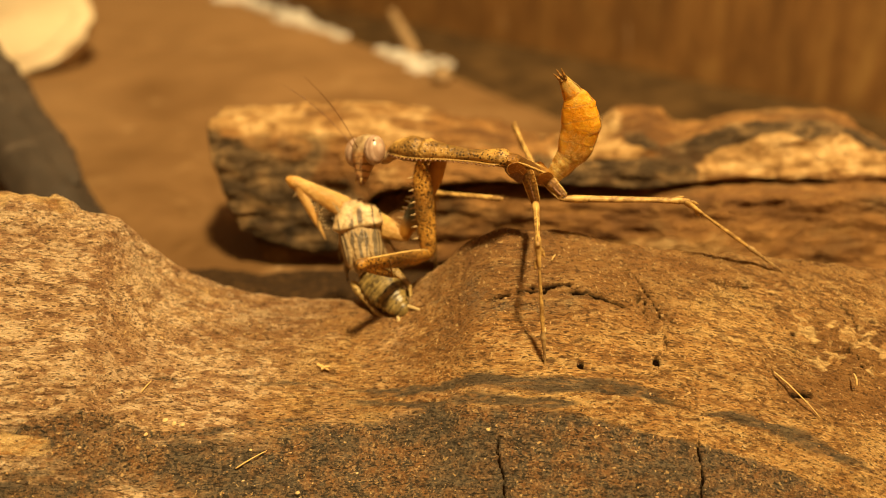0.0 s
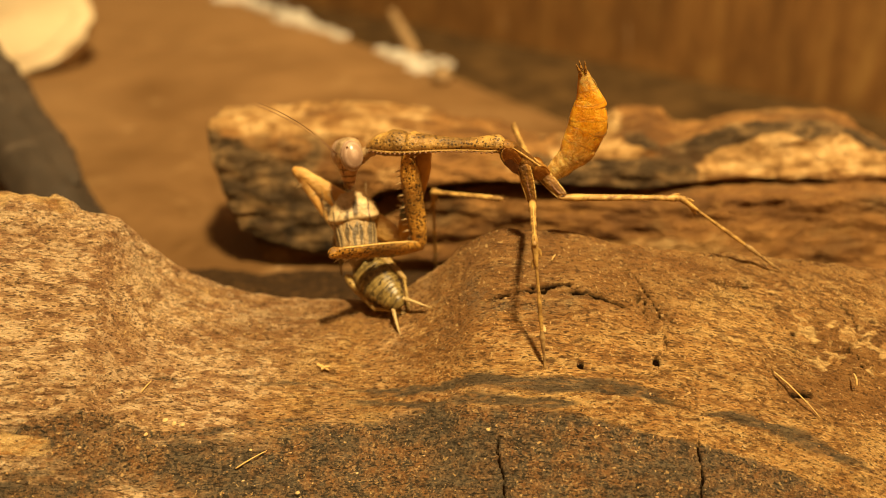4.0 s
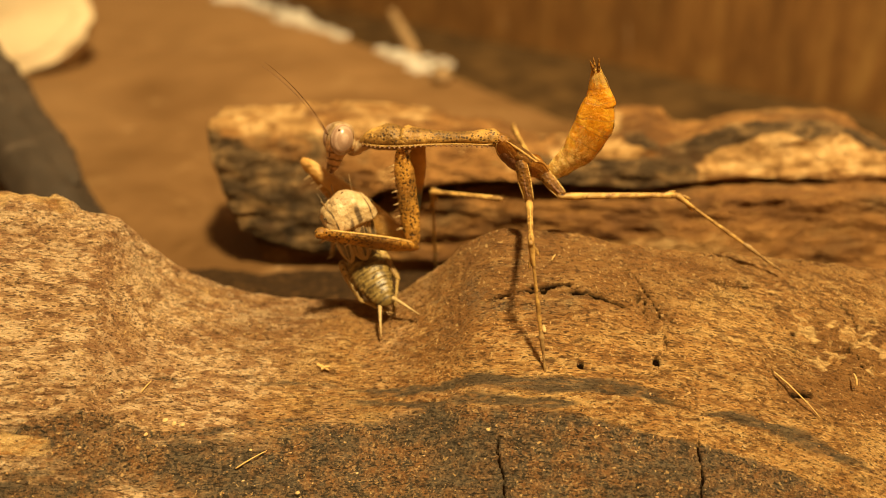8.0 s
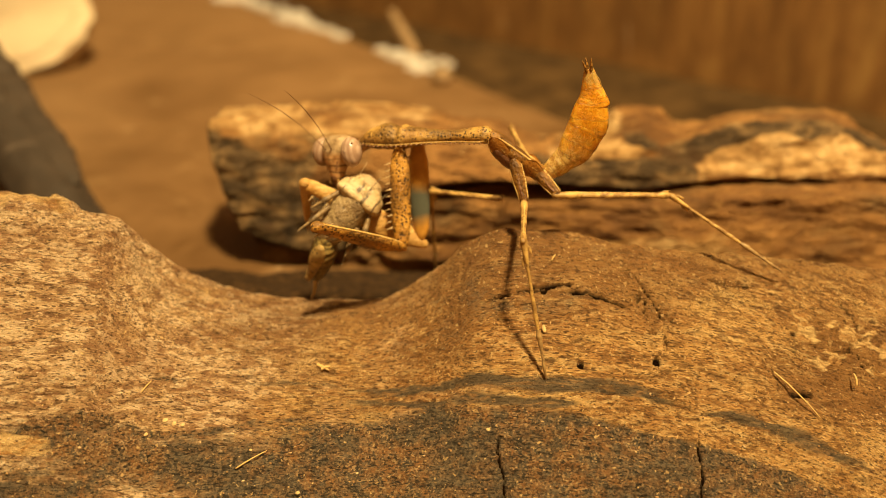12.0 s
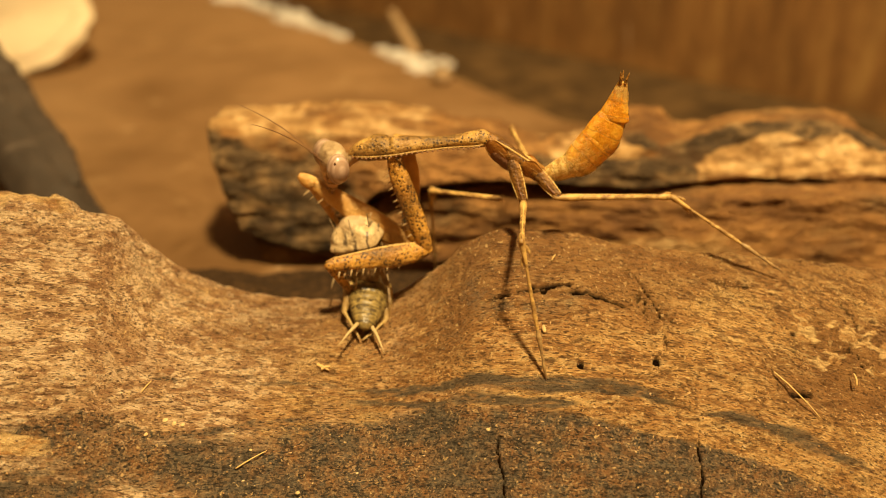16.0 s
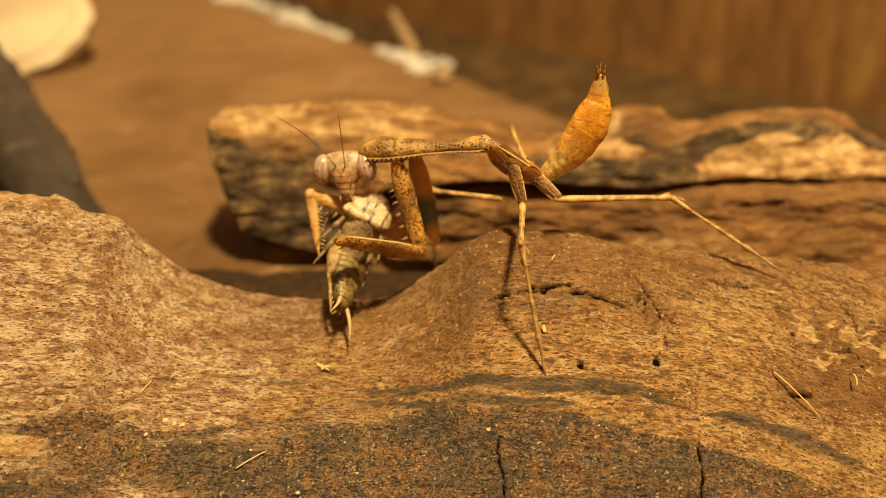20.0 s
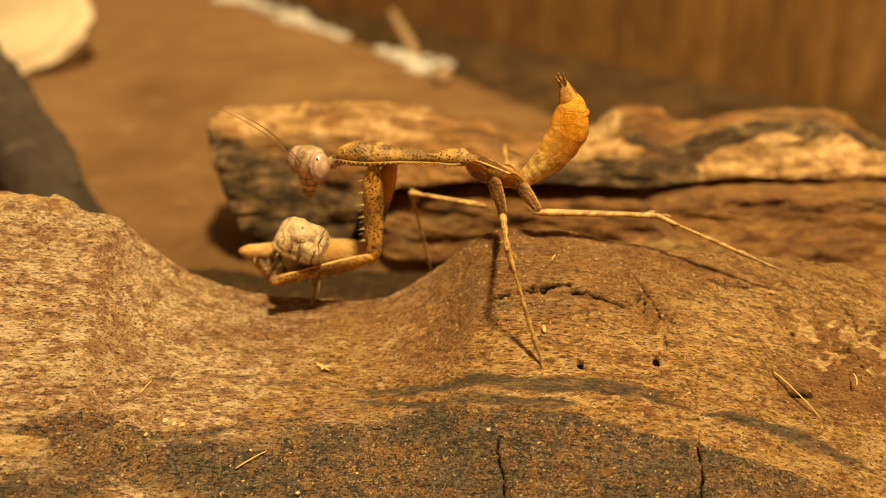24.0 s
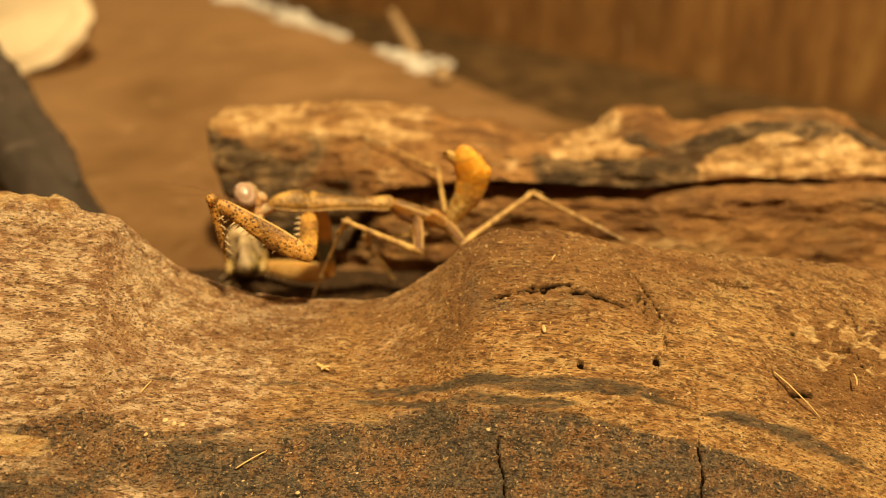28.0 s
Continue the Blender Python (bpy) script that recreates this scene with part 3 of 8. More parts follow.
def banded(name, pale, dark, pitch):
    """Slender walking legs: pale skin with brown cross bands along the local length."""
    n = Nodes(name)
    wave = n.tree.nodes.new("ShaderNodeTexWave")
    n.link(n.mapped((1, 0.05, 0.05)), wave.inputs["Vector"])
    wave.inputs["Scale"].default_value, wave.inputs["Distortion"].default_value = pitch, 3.0
    wave.inputs["Detail"].default_value = 3
    tone = n.noise(600, 4, 0.7)
    c = n.mix(n.ramp(wave.outputs["Fac"], (0.22, 0.45), (0.5, 0.0)), pale, dark)
    c = n.mix(n.ramp(tone, (0.38, 0.9), (0.54, 0.0)), c, dark)
    n.bump(tone, 0.0004, 0.8)
    return n.done(c, 0.5, 0.45)


def inner_coxa():
    """The inner face of the raptorial coxa: orange with a dull teal patch low down."""
    n = Nodes("inner_coxa_skin")
    sep = n.tree.nodes.new("ShaderNodeSeparateXYZ")
    n.link(n.coord, sep.inputs[0])
    edge = n.math("ADD", sep.outputs[0], n.math("MULTIPLY", n.math("SUBTRACT", n.noise(400, 3, 0.5), 0.5), 0.002))
    teal = n.ramp(n.math("MULTIPLY", edge, 50.0), (0.34, 0.0), (0.46, 1.0), (0.64, 1.0), (0.76, 0.0))
    c = n.mix(n.ramp(n.noise(500, 4, 0.6), (0.35, 0.0), (0.65, 1.0)), (0.42, 0.19, 0.03), (0.58, 0.29, 0.05))
    c = n.mix(teal, c, (0.098, 0.108, 0.082))
    return n.done(c, 0.42, 0.45)


def eye_skin():
    n = Nodes("compound_eye")
    wave = n.tree.nodes.new("ShaderNodeTexWave")
    wave.bands_direction = "Y"
    n.link(n.mapped((1, 1, 0.15)), wave.inputs["Vector"])
    wave.inputs["Scale"].default_value, wave.inputs["Distortion"].default_value = 420, 1.2
    c = n.mix(n.ramp(wave.outputs["Fac"], (0.3, 0.0), (0.7, 1.0)), (0.36, 0.235, 0.155), (0.50, 0.35, 0.25))
    c = n.mix(n.ramp(n.noise(420, 4, 0.6), (0.38, 0.6), (0.62, 0.0)), c, (0.24, 0.14, 0.09))
    return n.done(c, 0.28, 0.5)


def head_skin():
    """Greyish tan crown, orange face with brown cross bands further down."""
    n = Nodes("tan_head_skin")
    sep = n.tree.nodes.new("ShaderNodeSeparateXYZ")
    n.link(n.coord, sep.inputs[0])
    wob = n.math("MULTIPLY", n.math("SUBTRACT", n.noise(420, 4, 0.6), 0.5), 1.0)
    high = n.math("ADD", n.math("MULTIPLY", sep.outputs[2], 1000.0), wob)
    crown = n.ramp(n.noise(520, 5, 0.65), (0.36, (0.26, 0.17, 0.08)), (0.52, (0.42, 0.29, 0.155)), (0.66, (0.52, 0.38, 0.23)))
    face = n.ramp(n.noise(600, 4, 0.6), (0.36, (0.40, 0.20, 0.07)), (0.62, (0.62, 0.38, 0.17)))
    c = n.mix(n.ramp(n.math("MULTIPLY", n.math("ADD", high, 3.0), 0.2), (0.46, 1.0), (0.66, 0.0)), crown, face)
    bands = n.math("FRACT", n.math("MULTIPLY", high, 0.85))
    c = n.mix(n.math("MULTIPLY", n.ramp(bands, (0.0, 0.85), (0.22, 0.85), (0.34, 0.0)), n.ramp(n.math("MULTIPLY", n.math("ADD", high, 5.0), 0.2), (0.70, 1.0), (0.90, 0.0))), c, (0.13, 0.055, 0.022))
    c = n.mix(n.ramp(n.cells(1500), (0.16, 0.5), (0.28, 0.0)), c, (0.16, 0.085, 0.04))
    n.bump(n.noise(1500, 4, 0.6), 0.0003, 0.7)
    return n.done(c, 0.42, 0.45)


def abdomen_skin():
    """Mottled cream and tan at the base, clear amber orange further up; the mesh's mask (R) tells how far up."""
    n = Nodes("amber_abdomen_skin")
    up = n.mask("mask")[0]
    mottle = n.noise(900, 6, 0.75, (1, 1, 1), 0.6)
    base = n.ramp(mottle, (0.36, (0.34, 0.17, 0.035)), (0.48, (0.62, 0.38, 0.09)), (0.60, (0.88, 0.68, 0.28)))
    clear = n.ramp(n.noise(330, 5, 0.65), (0.32, (0.46, 0.175, 0.010)), (0.50, (0.76, 0.32, 0.014)), (0.68, (0.90, 0.50, 0.05)))
    edge = n.math("ADD", up, n.math("MULTIPLY", n.math("SUBTRACT", n.noise(420, 5, 0.7), 0.5), 0.9))
    c = n.mix(n.ramp(edge, (0.24, 0.0), (0.54, 1.0)), base, clear)
    c = n.mix(n.ramp(edge, (0.86, 0.0), (1.0, 0.8)), c, (0.50, 0.33, 0.10))
    c = n.mix(n.ramp(n.noise(1500, 3, 0.6), (0.31, 0.5), (0.38, 0.0)), c, (0.22, 0.09, 0.015))
    joint = n.math("FRACT", n.math("ADD", n.math("MULTIPLY", up, 9.0), n.math("MULTIPLY", n.noise(260, 3, 0.6), 0.5)))
    c = n.mix(n.ramp(joint, (0.0, 0.55), (0.10, 0.0), (0.95, 0.0), (1.0, 0.55)), c, (0.30, 0.13, 0.02))
    n.bump(n.math("ADD", mottle, n.math("MULTIPLY", joint, 0.6)), 0.0005, 0.7)
    return n.done(c, 0.42, 0.45, Subsurface_Weight=0.25, Subsurface_Radius=(0.0016, 0.0007, 0.0002), Subsurface_Scale=1.0)


def striped_skin(name, pale, mid, dark, lines, strength=0.9, reach=0.0):
    """Pale skin with dark lengthwise lines; lines: distance from the middle and half width in millimetres."""
    n = Nodes(name)
    sep = n.tree.nodes.new("ShaderNodeSeparateXYZ")
    n.link(n.coord, sep.inputs[0])
    across = n.math("ADD", n.math("MULTIPLY", n.math("ABSOLUTE", sep.outputs[1]), 1000.0), n.math("MULTIPLY", n.math("SUBTRACT", n.noise(350, 4, 0.6), 0.5), 0.9))
    c = n.mix(n.ramp(n.noise(500, 5, 0.65), (0.36, 0.0), (0.62, 1.0)), mid, pale)
    c = n.mix(n.ramp(n.noise(760, 5, 0.7), (0.36, 0.7), (0.46, 0.0)), c, tuple(v * 0.5 for v in mid))
    breaks = n.ramp(n.noise(300, 3, 0.6), (0.42, 0.0), (0.52, 1.0))
    if reach:
        breaks = n.math("MULTIPLY", breaks, n.ramp(n.math("MULTIPLY", sep.outputs[0], 100.0), (reach, 1.0), (reach + 0.12, 0.0)))
    for at, half in lines:
        off = n.math("ABSOLUTE", n.math("SUBTRACT", across, at))
        c = n.mix(n.math("MULTIPLY", n.ramp(off, (half * 0.6, strength), (half * 1.3, 0.0)), breaks), c, dark)
    n.bump(n.noise(1300, 4, 0.6), 0.0003, 0.7)
    return n.done(c, 0.42, 0.45)


def cricket_abdomen_skin():
    """Olive-yellow skin with dark segment joints and flecks in rows."""
    n = Nodes("segmented_cricket_skin")
    sep = n.tree.nodes.new("ShaderNodeSeparateXYZ")
    n.link(n.coord, sep.inputs[0])
    along = n.math("ADD", n.math("MULTIPLY", sep.outputs[0], 1000 * 8 / LEN["cab"]), n.math("MULTIPLY", n.noise(420, 4, 0.65), 1.1))
    saw = n.math("FRACT", along)
    c = n.mix(n.ramp(n.noise(700, 5, 0.7), (0.36, 0.0), (0.62, 1.0)), (0.105, 0.070, 0.022), (0.29, 0.205, 0.066))
    fleck = n.math("ADD", n.cells(900, (1.1, 1, 1)), n.math("MULTIPLY", n.noise(1300, 3, 0.6), 0.5))
    rows = n.ramp(saw, (0.08, 1.0), (0.55, 0.7), (0.8, 0.2))
    c = n.mix(n.math("MULTIPLY", n.ramp(fleck, (0.58, 0.97), (0.66, 0.0)), rows), c, (0.035, 0.022, 0.009))
    c = n.mix(n.ramp(saw, (0.0, 0.9), (0.08, 0.6), (0.18, 0.0), (0.92, 0.0), (1.0, 0.9)), c, (0.030, 0.019, 0.008))
    n.bump(fleck, 0.0002, 0.5)
    return n.done(c, 0.42, 0.45)


PRONOTUM_SKIN = chitin("spotted_tan_skin", (0.60, 0.36, 0.09), (0.36, 0.19, 0.042), (0.040, 0.019, 0.006), 1700, 0.52, 0.42, (0.26, 0.135, 0.034), 0.0, 0.12)
FORELEG_SKIN = chitin("spotted_ochre_skin", (0.66, 0.355, 0.062), (0.43, 0.20, 0.032), (0.036, 0.017, 0.006), 1750, 0.56, 0.40, (0.32, 0.15, 0.03), 0.0, 0.12)
INNER_SKIN = chitin("orange_inner_skin", (0.60, 0.37, 0.12), (0.45, 0.24, 0.065), (0.24, 0.115, 0.03), 1200, 0.30, 0.45, (0.50, 0.25, 0.05))
THORAX_SKIN = chitin("amber_thorax_skin", (0.38, 0.185, 0.028), (0.20, 0.085, 0.013), (0.035, 0.016, 0.006), 1700, 0.42, 0.40, (0.15, 0.062, 0.012), 0.0, 0.10)
ABDOMEN_SKIN = abdomen_skin()
HEAD_SKIN = head_skin()
FACE_DARK = chitin("brown_mouth_skin", (0.24, 0.115, 0.055), (0.15, 0.065, 0.03), (0.04, 0.02, 0.01), 1300, 0.3, 0.4)
LEG_SKIN = banded("banded_leg_skin", (0.56, 0.35, 0.105), (0.17, 0.08, 0.022), 60)
TARSUS_SKIN = banded("banded_tarsus_skin", (0.38, 0.245, 0.095), (0.16, 0.085, 0.033), 130)
SPINE_SKIN = chitin("pale_spine_tips", (0.66, 0.50, 0.28), (0.52, 0.36, 0.16), (0.12, 0.06, 0.025), 800, 0.2, 0.35)
EDGE_SKIN = chitin("pale_edge_skin", (0.70, 0.48, 0.17), (0.52, 0.32, 0.09), (0.16, 0.08, 0.025), 1300, 0.34, 0.42)
PAD_SKIN = chitin("amber_pad_skin", (0.48, 0.21, 0.030), (0.30, 0.115, 0.017), (0.13, 0.055, 0.014), 1500, 0.30, 0.34, (0.24, 0.10, 0.02))
RIM_SKIN = chitin("ochre_rim_skin", (0.42, 0.26, 0.07), (0.28, 0.155, 0.04), (0.08, 0.04, 0.014), 2600, 0.48)
COXA_INNER = inner_coxa()
EYE_SKIN = eye_skin()
ANTENNA_SKIN = chitin("dark_antenna_skin", (0.22, 0.11, 0.045), (0.13, 0.06, 0.025), (0.06, 0.03, 0.012), 900, 0.3)
CRICKET_PALE = chitin("cream_cricket_skin", (0.50, 0.38, 0.20), (0.36, 0.245, 0.115), (0.16, 0.09, 0.04), 900, 0.34, 0.4, (0.36, 0.235, 0.10))
CRICKET_MOTTLE = chitin("mottled_cricket_skin", (0.46, 0.34, 0.17), (0.25, 0.165, 0.078), (0.05, 0.032, 0.016), 900, 0.40, 0.40, (0.15, 0.095, 0.045))
CRICKET_DARK = chitin("dark_wing_skin", (0.19, 0.145, 0.085), (0.075, 0.053, 0.032), (0.022, 0.016, 0.01), 900, 0.3, 0.30)
CRICKET_CERCUS = chitin("cream_cercus_skin", (0.54, 0.40, 0.19), (0.42, 0.29, 0.12), (0.22, 0.13, 0.05), 900, 0.26, 0.45)
CRICKET_THIGH = chitin("yellow_thigh_skin", (0.52, 0.36, 0.12), (0.36, 0.23, 0.07), (0.06, 0.036, 0.014), 1100, 0.44, 0.4, (0.22, 0.13, 0.04))
CRICKET_LEG = banded("cricket_leg_skin", (0.26, 0.17, 0.075), (0.08, 0.05, 0.022), 90)
CRICKET_FLESH = chitin("torn_flesh", (0.54, 0.40, 0.22), (0.40, 0.27, 0.135), (0.46, 0.31, 0.16), 800, -0.3, 0.45)


# ---- insect shapes; local x runs along the piece, z is its upper edge ----
def tube(length, stations, n=16, steps=26, knobs=0.0, ribs=0, rib=0.0, seed=0.0, bend=0.0):
    """A closed tapering body; stations: share of length, half height, half width, lift (millimetres)."""
    s = np.asarray([(*st, 0.0)[:4] for st in stations], float)
    k = np.linspace(s[0, 0], s[-1, 0], steps)
    hh, hw, lift = (curve(k, s[:, 0], s[:, c]) for c in (1, 2, 3))
    hh, hw = np.maximum(hh, 0.02), np.maximum(hw, 0.02)
    if ribs:
        saw = (k * ribs) % 1.0
        swell = 1 + rib * (saw - 0.5)
        hh, hw = hh * swell, hw * swell
    a = np.linspace(0, 2 * math.pi, n, endpoint=False)
    x = np.repeat(k * length, n)
    y = (hw[:, None] * np.cos(a)).ravel()
    z = (lift[:, None] + hh[:, None] * np.sin(a) + bend * (k * (1 - k))[:, None] * 4).ravel()
    p = np.stack([x, y, z], -1)
    if knobs:
        c = np.stack([x, np.zeros_like(x), np.repeat(lift, n)], -1)
        p = c + (p - c) * (1 + knobs * rough(p + seed, 1.4, 3))[:, None]
    f = grid_faces(steps, n, True).tolist()
    f += [list(range(n - 1, -1, -1)), [len(p) - n + q for q in range(n)]]
    return p, f


def part(name, shape, material, parent, label="", at=None):
    ob = mesh_object(name, shape[0], shape[1], material, True, parent)
    if at is not None:
        ob.matrix_basis = at
    if label:
        ob["label"] = label
    return ob


def mm(x, y, z, rx=0, ry=0, rz=0):
    return pose(x * MM, y * MM, z * MM, rx, ry, rz)


def thorn(size, width):
    return tube(size, [(0, width, width), (0.5, width * 0.62, width * 0.62), (1, 0.02, 0.02)], 7, 6, bend=0.0)


def spines(parent, length, lo, hi, count, size, lift, side, slant, width=0.17):
    """A row of separate spines along one edge of a leg piece."""
    first = None
    for k in range(count):
        s = lo + (hi - lo) * k / max(1, count - 1)
        at = mm(s * length, 0.25 * (-1) ** k, lift * side, 0, -side * slant if side > 0 else slant, 0)
        if first is None:
            first = part("spine", thorn(size, width), SPINE_SKIN, parent, "pale pointed spine", at)
        else:
            o = new("spine", first.data)
            o.parent, o.matrix_basis = parent, at
    return first


def merged(*shapes):
    """Several closed shapes as one."""
    v, f = [], []
    for p, q in shapes:
        base = sum(len(a) for a in v)
        v.append(np.asarray(p))
        f += [[i + base for i in face] for face in q]
    return np.concatenate(v), f


def moved(shape, m):
    """A shape turned and shifted by a matrix in millimetres."""
    p = np.asarray(shape[0]) @ np.array(m.to_3x3()).T + np.array(m.translation)
    return p, shape[1]


def ball(rx, ry, rz, n=18, rings=12, knobs=0.0, seed=0.0):
    a = np.concatenate([[0.05], np.linspace(0, math.pi, rings + 2)[1:-1], [math.pi - 0.05]])
    rings += 2
    b = np.linspace(0, 2 * math.pi, n, endpoint=False)
    d = np.stack([np.outer(np.cos(a), np.ones(n)), np.outer(np.sin(a), np.cos(b)), np.outer(np.sin(a), np.sin(b))], -1).reshape(-1, 3)
    if knobs:
        d = d * (1 + knobs * rough(d * 3 + seed, 1.0, 3))[:, None]
    f = grid_faces(rings, n, True).tolist() + [list(range(n)), [len(d) - 1 - q for q in range(n)]]
    return d * np.array([rx, ry, rz]), f


def loft(levels, n=26, knobs=0.0, seed=0.0, power=2.0):
    """A closed body built up in height; levels: z, centre x, half depth, half width (millimetres)."""
    s = np.asarray(levels, float)[::-1]
    z = np.linspace(s[0, 0], s[-1, 0], 34)
    cx, hx, hy = (curve(z, s[:, 0], s[:, c]) for c in (1, 2, 3))
    a = np.linspace(0, 2 * math.pi, n, endpoint=False)
    ca, sa = np.cos(a), np.sin(a)
    r = (np.abs(ca) ** power + np.abs(sa) ** power) ** (-1 / power)
    p = np.stack([cx[:, None] + np.maximum(hx, 0.05)[:, None] * ca * r, np.maximum(hy, 0.05)[:, None] * sa * r, np.repeat(z[:, None], n, 1)], -1).reshape(-1, 3)
    if knobs:
        p = p * (1 + knobs * rough(p + seed, 1.5, 3))[:, None]
    f = grid_faces(34, n, True).tolist() + [list(range(n - 1, -1, -1)), [len(p) - n + q for q in range(n)]]
    return p, f


def leaf(length, width, thick, sharp=0.8, seed=0.0):
    """A lens-shaped plate in the x-z plane, thin along y."""
    rows, cols = 22, 13
    k = np.linspace(0.01, 0.99, rows)
    half = 0.5 * width * np.sin(np.pi * k ** sharp) ** 0.7 * (1 + 0.08 * np.sin(9 * k + seed))
    c = np.linspace(-1, 1, cols)
    x = np.repeat(k * length, cols)
    z = (half[:, None] * c).ravel()
    dome = (np.sqrt(np.maximum(0, 1 - c ** 2))[None] * np.sin(np.pi * k)[:, None] ** 0.5).ravel() * thick
    v = np.concatenate([np.stack([x, dome + 0.04, z], -1), np.stack([x, -dome - 0.04, z], -1)])
    g = grid_faces(rows, cols)
    m = rows * cols
    f = g[:, ::-1].tolist() + (g + m).tolist()
    edge = [i * cols for i in range(rows)] + [(rows - 1) * cols + j for j in range(1, cols)] + [i * cols + cols - 1 for i in range(rows - 2, -1, -1)] + [j for j in range(cols - 2, 0, -1)]
    f += [[a, b, b + m, a + m] for a, b in zip(edge, edge[1:] + edge[:1])]
    return v, f


def wire(points, radius, n=7):
    """A thin rounded cord through points (millimetres)."""
    p = np.asarray(points, float)
    k = np.linspace(0, 1, len(p))
    fine = np.linspace(0, 1, 3 * len(p))
    p = np.stack([curve(fine, k, p[:, c]) for c in range(3)], -1)
    d = np.gradient(p, axis=0)
    d /= np.linalg.norm(d, axis=1)[:, None] + 1e-9
    u = np.cross(d, (0.31, 0.17, 0.93))
    u /= np.linalg.norm(u, axis=1)[:, None] + 1e-9
    w = np.cross(d, u)
    a = np.linspace(0, 2 * math.pi, n, endpoint=False)
    r = radius * np.minimum(1, 0.35 + 6 * np.minimum(fine, 1 - fine))
    v = (p[:, None] + r[:, None, None] * (np.cos(a)[None, :, None] * u[:, None] + np.sin(a)[None, :, None] * w[:, None])).reshape(-1, 3)
    f = grid_faces(len(p), n, True).tolist() + [list(range(n - 1, -1, -1)), [len(v) - n + q for q in range(n)]]
    return v, f


MP = {}  # the mantis's moving parts by short name


def build_mantis():
    root = new("mantis")
    tagged(root, "slender brown mantis nymph with spotted pronotum and upturned abdomen", "insect")
    MP["root"] = root
    # thorax
    tho = MP["thorax"] = part("thorax", tube(LEN["tho"], [(-0.10, 0.8, 0.9, -0.1), (0.0, 1.25, 1.35, -0.1), (0.15, 1.55, 1.55, -0.1), (0.32, 1.3, 1.4, -0.2), (0.5, 1.5, 1.6, -0.2), (0.75, 1.35, 1.35, -0.1), (1.0, 1.0, 1.15, 0), (1.06, 0.6, 0.8, 0)], 20, 40, 0.14),
                              THORAX_SKIN, root, "amber ridged thorax")
    for side in (1, -1):
        for at, ln, wd, label in ((mm(12.2, 1.15 * side, -0.15, 14 * side, 12, 180 + 4 * side), 7.0, 3.0, "translucent amber wing pad with pale edge"),
                                  (mm(5.2, 1.2 * side, -0.25, 10 * side, -6, 180 + 3 * side), 5.0, 3.1, "rounded amber wing pad with pale edge")):
            pad = part("wing_pad", leaf(ln, wd, 0.34, 0.85, ln), PAD_SKIN, tho, label, at)
            k = np.linspace(0.03, 0.97, 14)
            half = 0.5 * wd * np.sin(np.pi * k ** 0.85) ** 0.7 * (1 + 0.08 * np.sin(9 * k + ln))
            part("pad_edge", wire(np.stack([k * ln, 0 * k, -half], -1), 0.15), EDGE_SKIN, pad, "pale raised pad edge")
            part("pad_vein", wire(np.stack([k * ln, 0 * k - 0.30 * np.sin(np.pi * k) * side, 0.25 * half], -1), 0.09), EDGE_SKIN, pad, "thin pale vein")
        part("ridge", tube(10.5, [(0, 0.1, 0.1), (0.3, 0.2, 0.18), (0.8, 0.18, 0.16), (1, 0.06, 0.06)], 8, 30, 0.3), EDGE_SKIN, tho, "pale raised edge", mm(0.6, 0.9 * side, 1.05, 0, 2, 1.5 * side))
    part("breast_plate", tube(7.5, [(-0.05, 0.5, 0.5), (0.15, 1.2, 1.2), (0.6, 1.5, 1.3), (0.95, 0.9, 0.9), (1.03, 0.4, 0.4)], 14, 20, 0.12), FACE_DARK, tho, "dark red-brown underside", mm(3.6, 0, -1.5, 0, -4, 0))
    # pronotum with its toothed rim
    pro = MP["pronotum"] = part("pronotum", tube(LEN["pro"], [(-0.01, 0.80, 0.9, 0.1), (0.03, 1.44, 1.6, 0.1), (0.08, 1.44, 1.7, 0.1), (0.2, 1.1, 1.4, 0.1), (0.38, 1.1, 1.4, 0.05), (0.52, 1.5, 1.85, 0.1), (0.62, 1.84, 2.3, 0.1), (0.655, 2.1, 2.5, 0.1), (0.685, 1.65, 2.3, -0.05), (0.72, 2.1, 2.4, 0.1), (0.85, 2.05, 2.2, 0.1), (0.94, 1.44, 1.7, -0.1), (1.0, 0.52, 0.9, -0.35)], 22, 90, 0.09),
                                PRONOTUM_SKIN, root, "tan shield with dark dots")
    rim = []
    for k in range(26):
        s = 0.06 + 0.9 * k / 25
        w = float(curve(s, [0.0, 0.08, 0.2, 0.38, 0.52, 0.65, 0.85, 1.0], [1.3, 1.9, 1.6, 1.6, 1.95, 2.6, 2.4, 1.0]))
        for side in (1, -1):
            rim.append(moved(ball(0.18, 0.26, 0.18, 6, 4), Matrix.Translation((s * LEN["pro"], side * (w + 0.42), -0.62))))
    at = np.linspace(0.03, 0.97, 40)
    wide = curve(at, [0.0, 0.08, 0.2, 0.38, 0.52, 0.65, 0.85, 1.0], [1.3, 1.9, 1.6, 1.6, 1.95, 2.6, 2.4, 1.0])
    ring = np.linspace(0, 2 * math.pi, 8, endpoint=False)
    for side in (1, -1):
        v = np.stack([np.repeat(at * LEN["pro"], 8), side * (wide[:, None] + 0.24 * np.cos(ring)).ravel(), (-0.5 + 0.17 * np.sin(ring) + 0 * wide[:, None]).ravel()], -1)
        q = grid_faces(40, 8, True).tolist() + [list(range(8)), [319 - k for k in range(8)]]
        part("shield_rim", (v, q), RIM_SKIN, pro, "ochre flattened rim of the shield")
    tagged(part("rim_teeth", merged(*rim), FACE_DARK, pro, "row of tiny dark rim teeth"), kind="stuff")
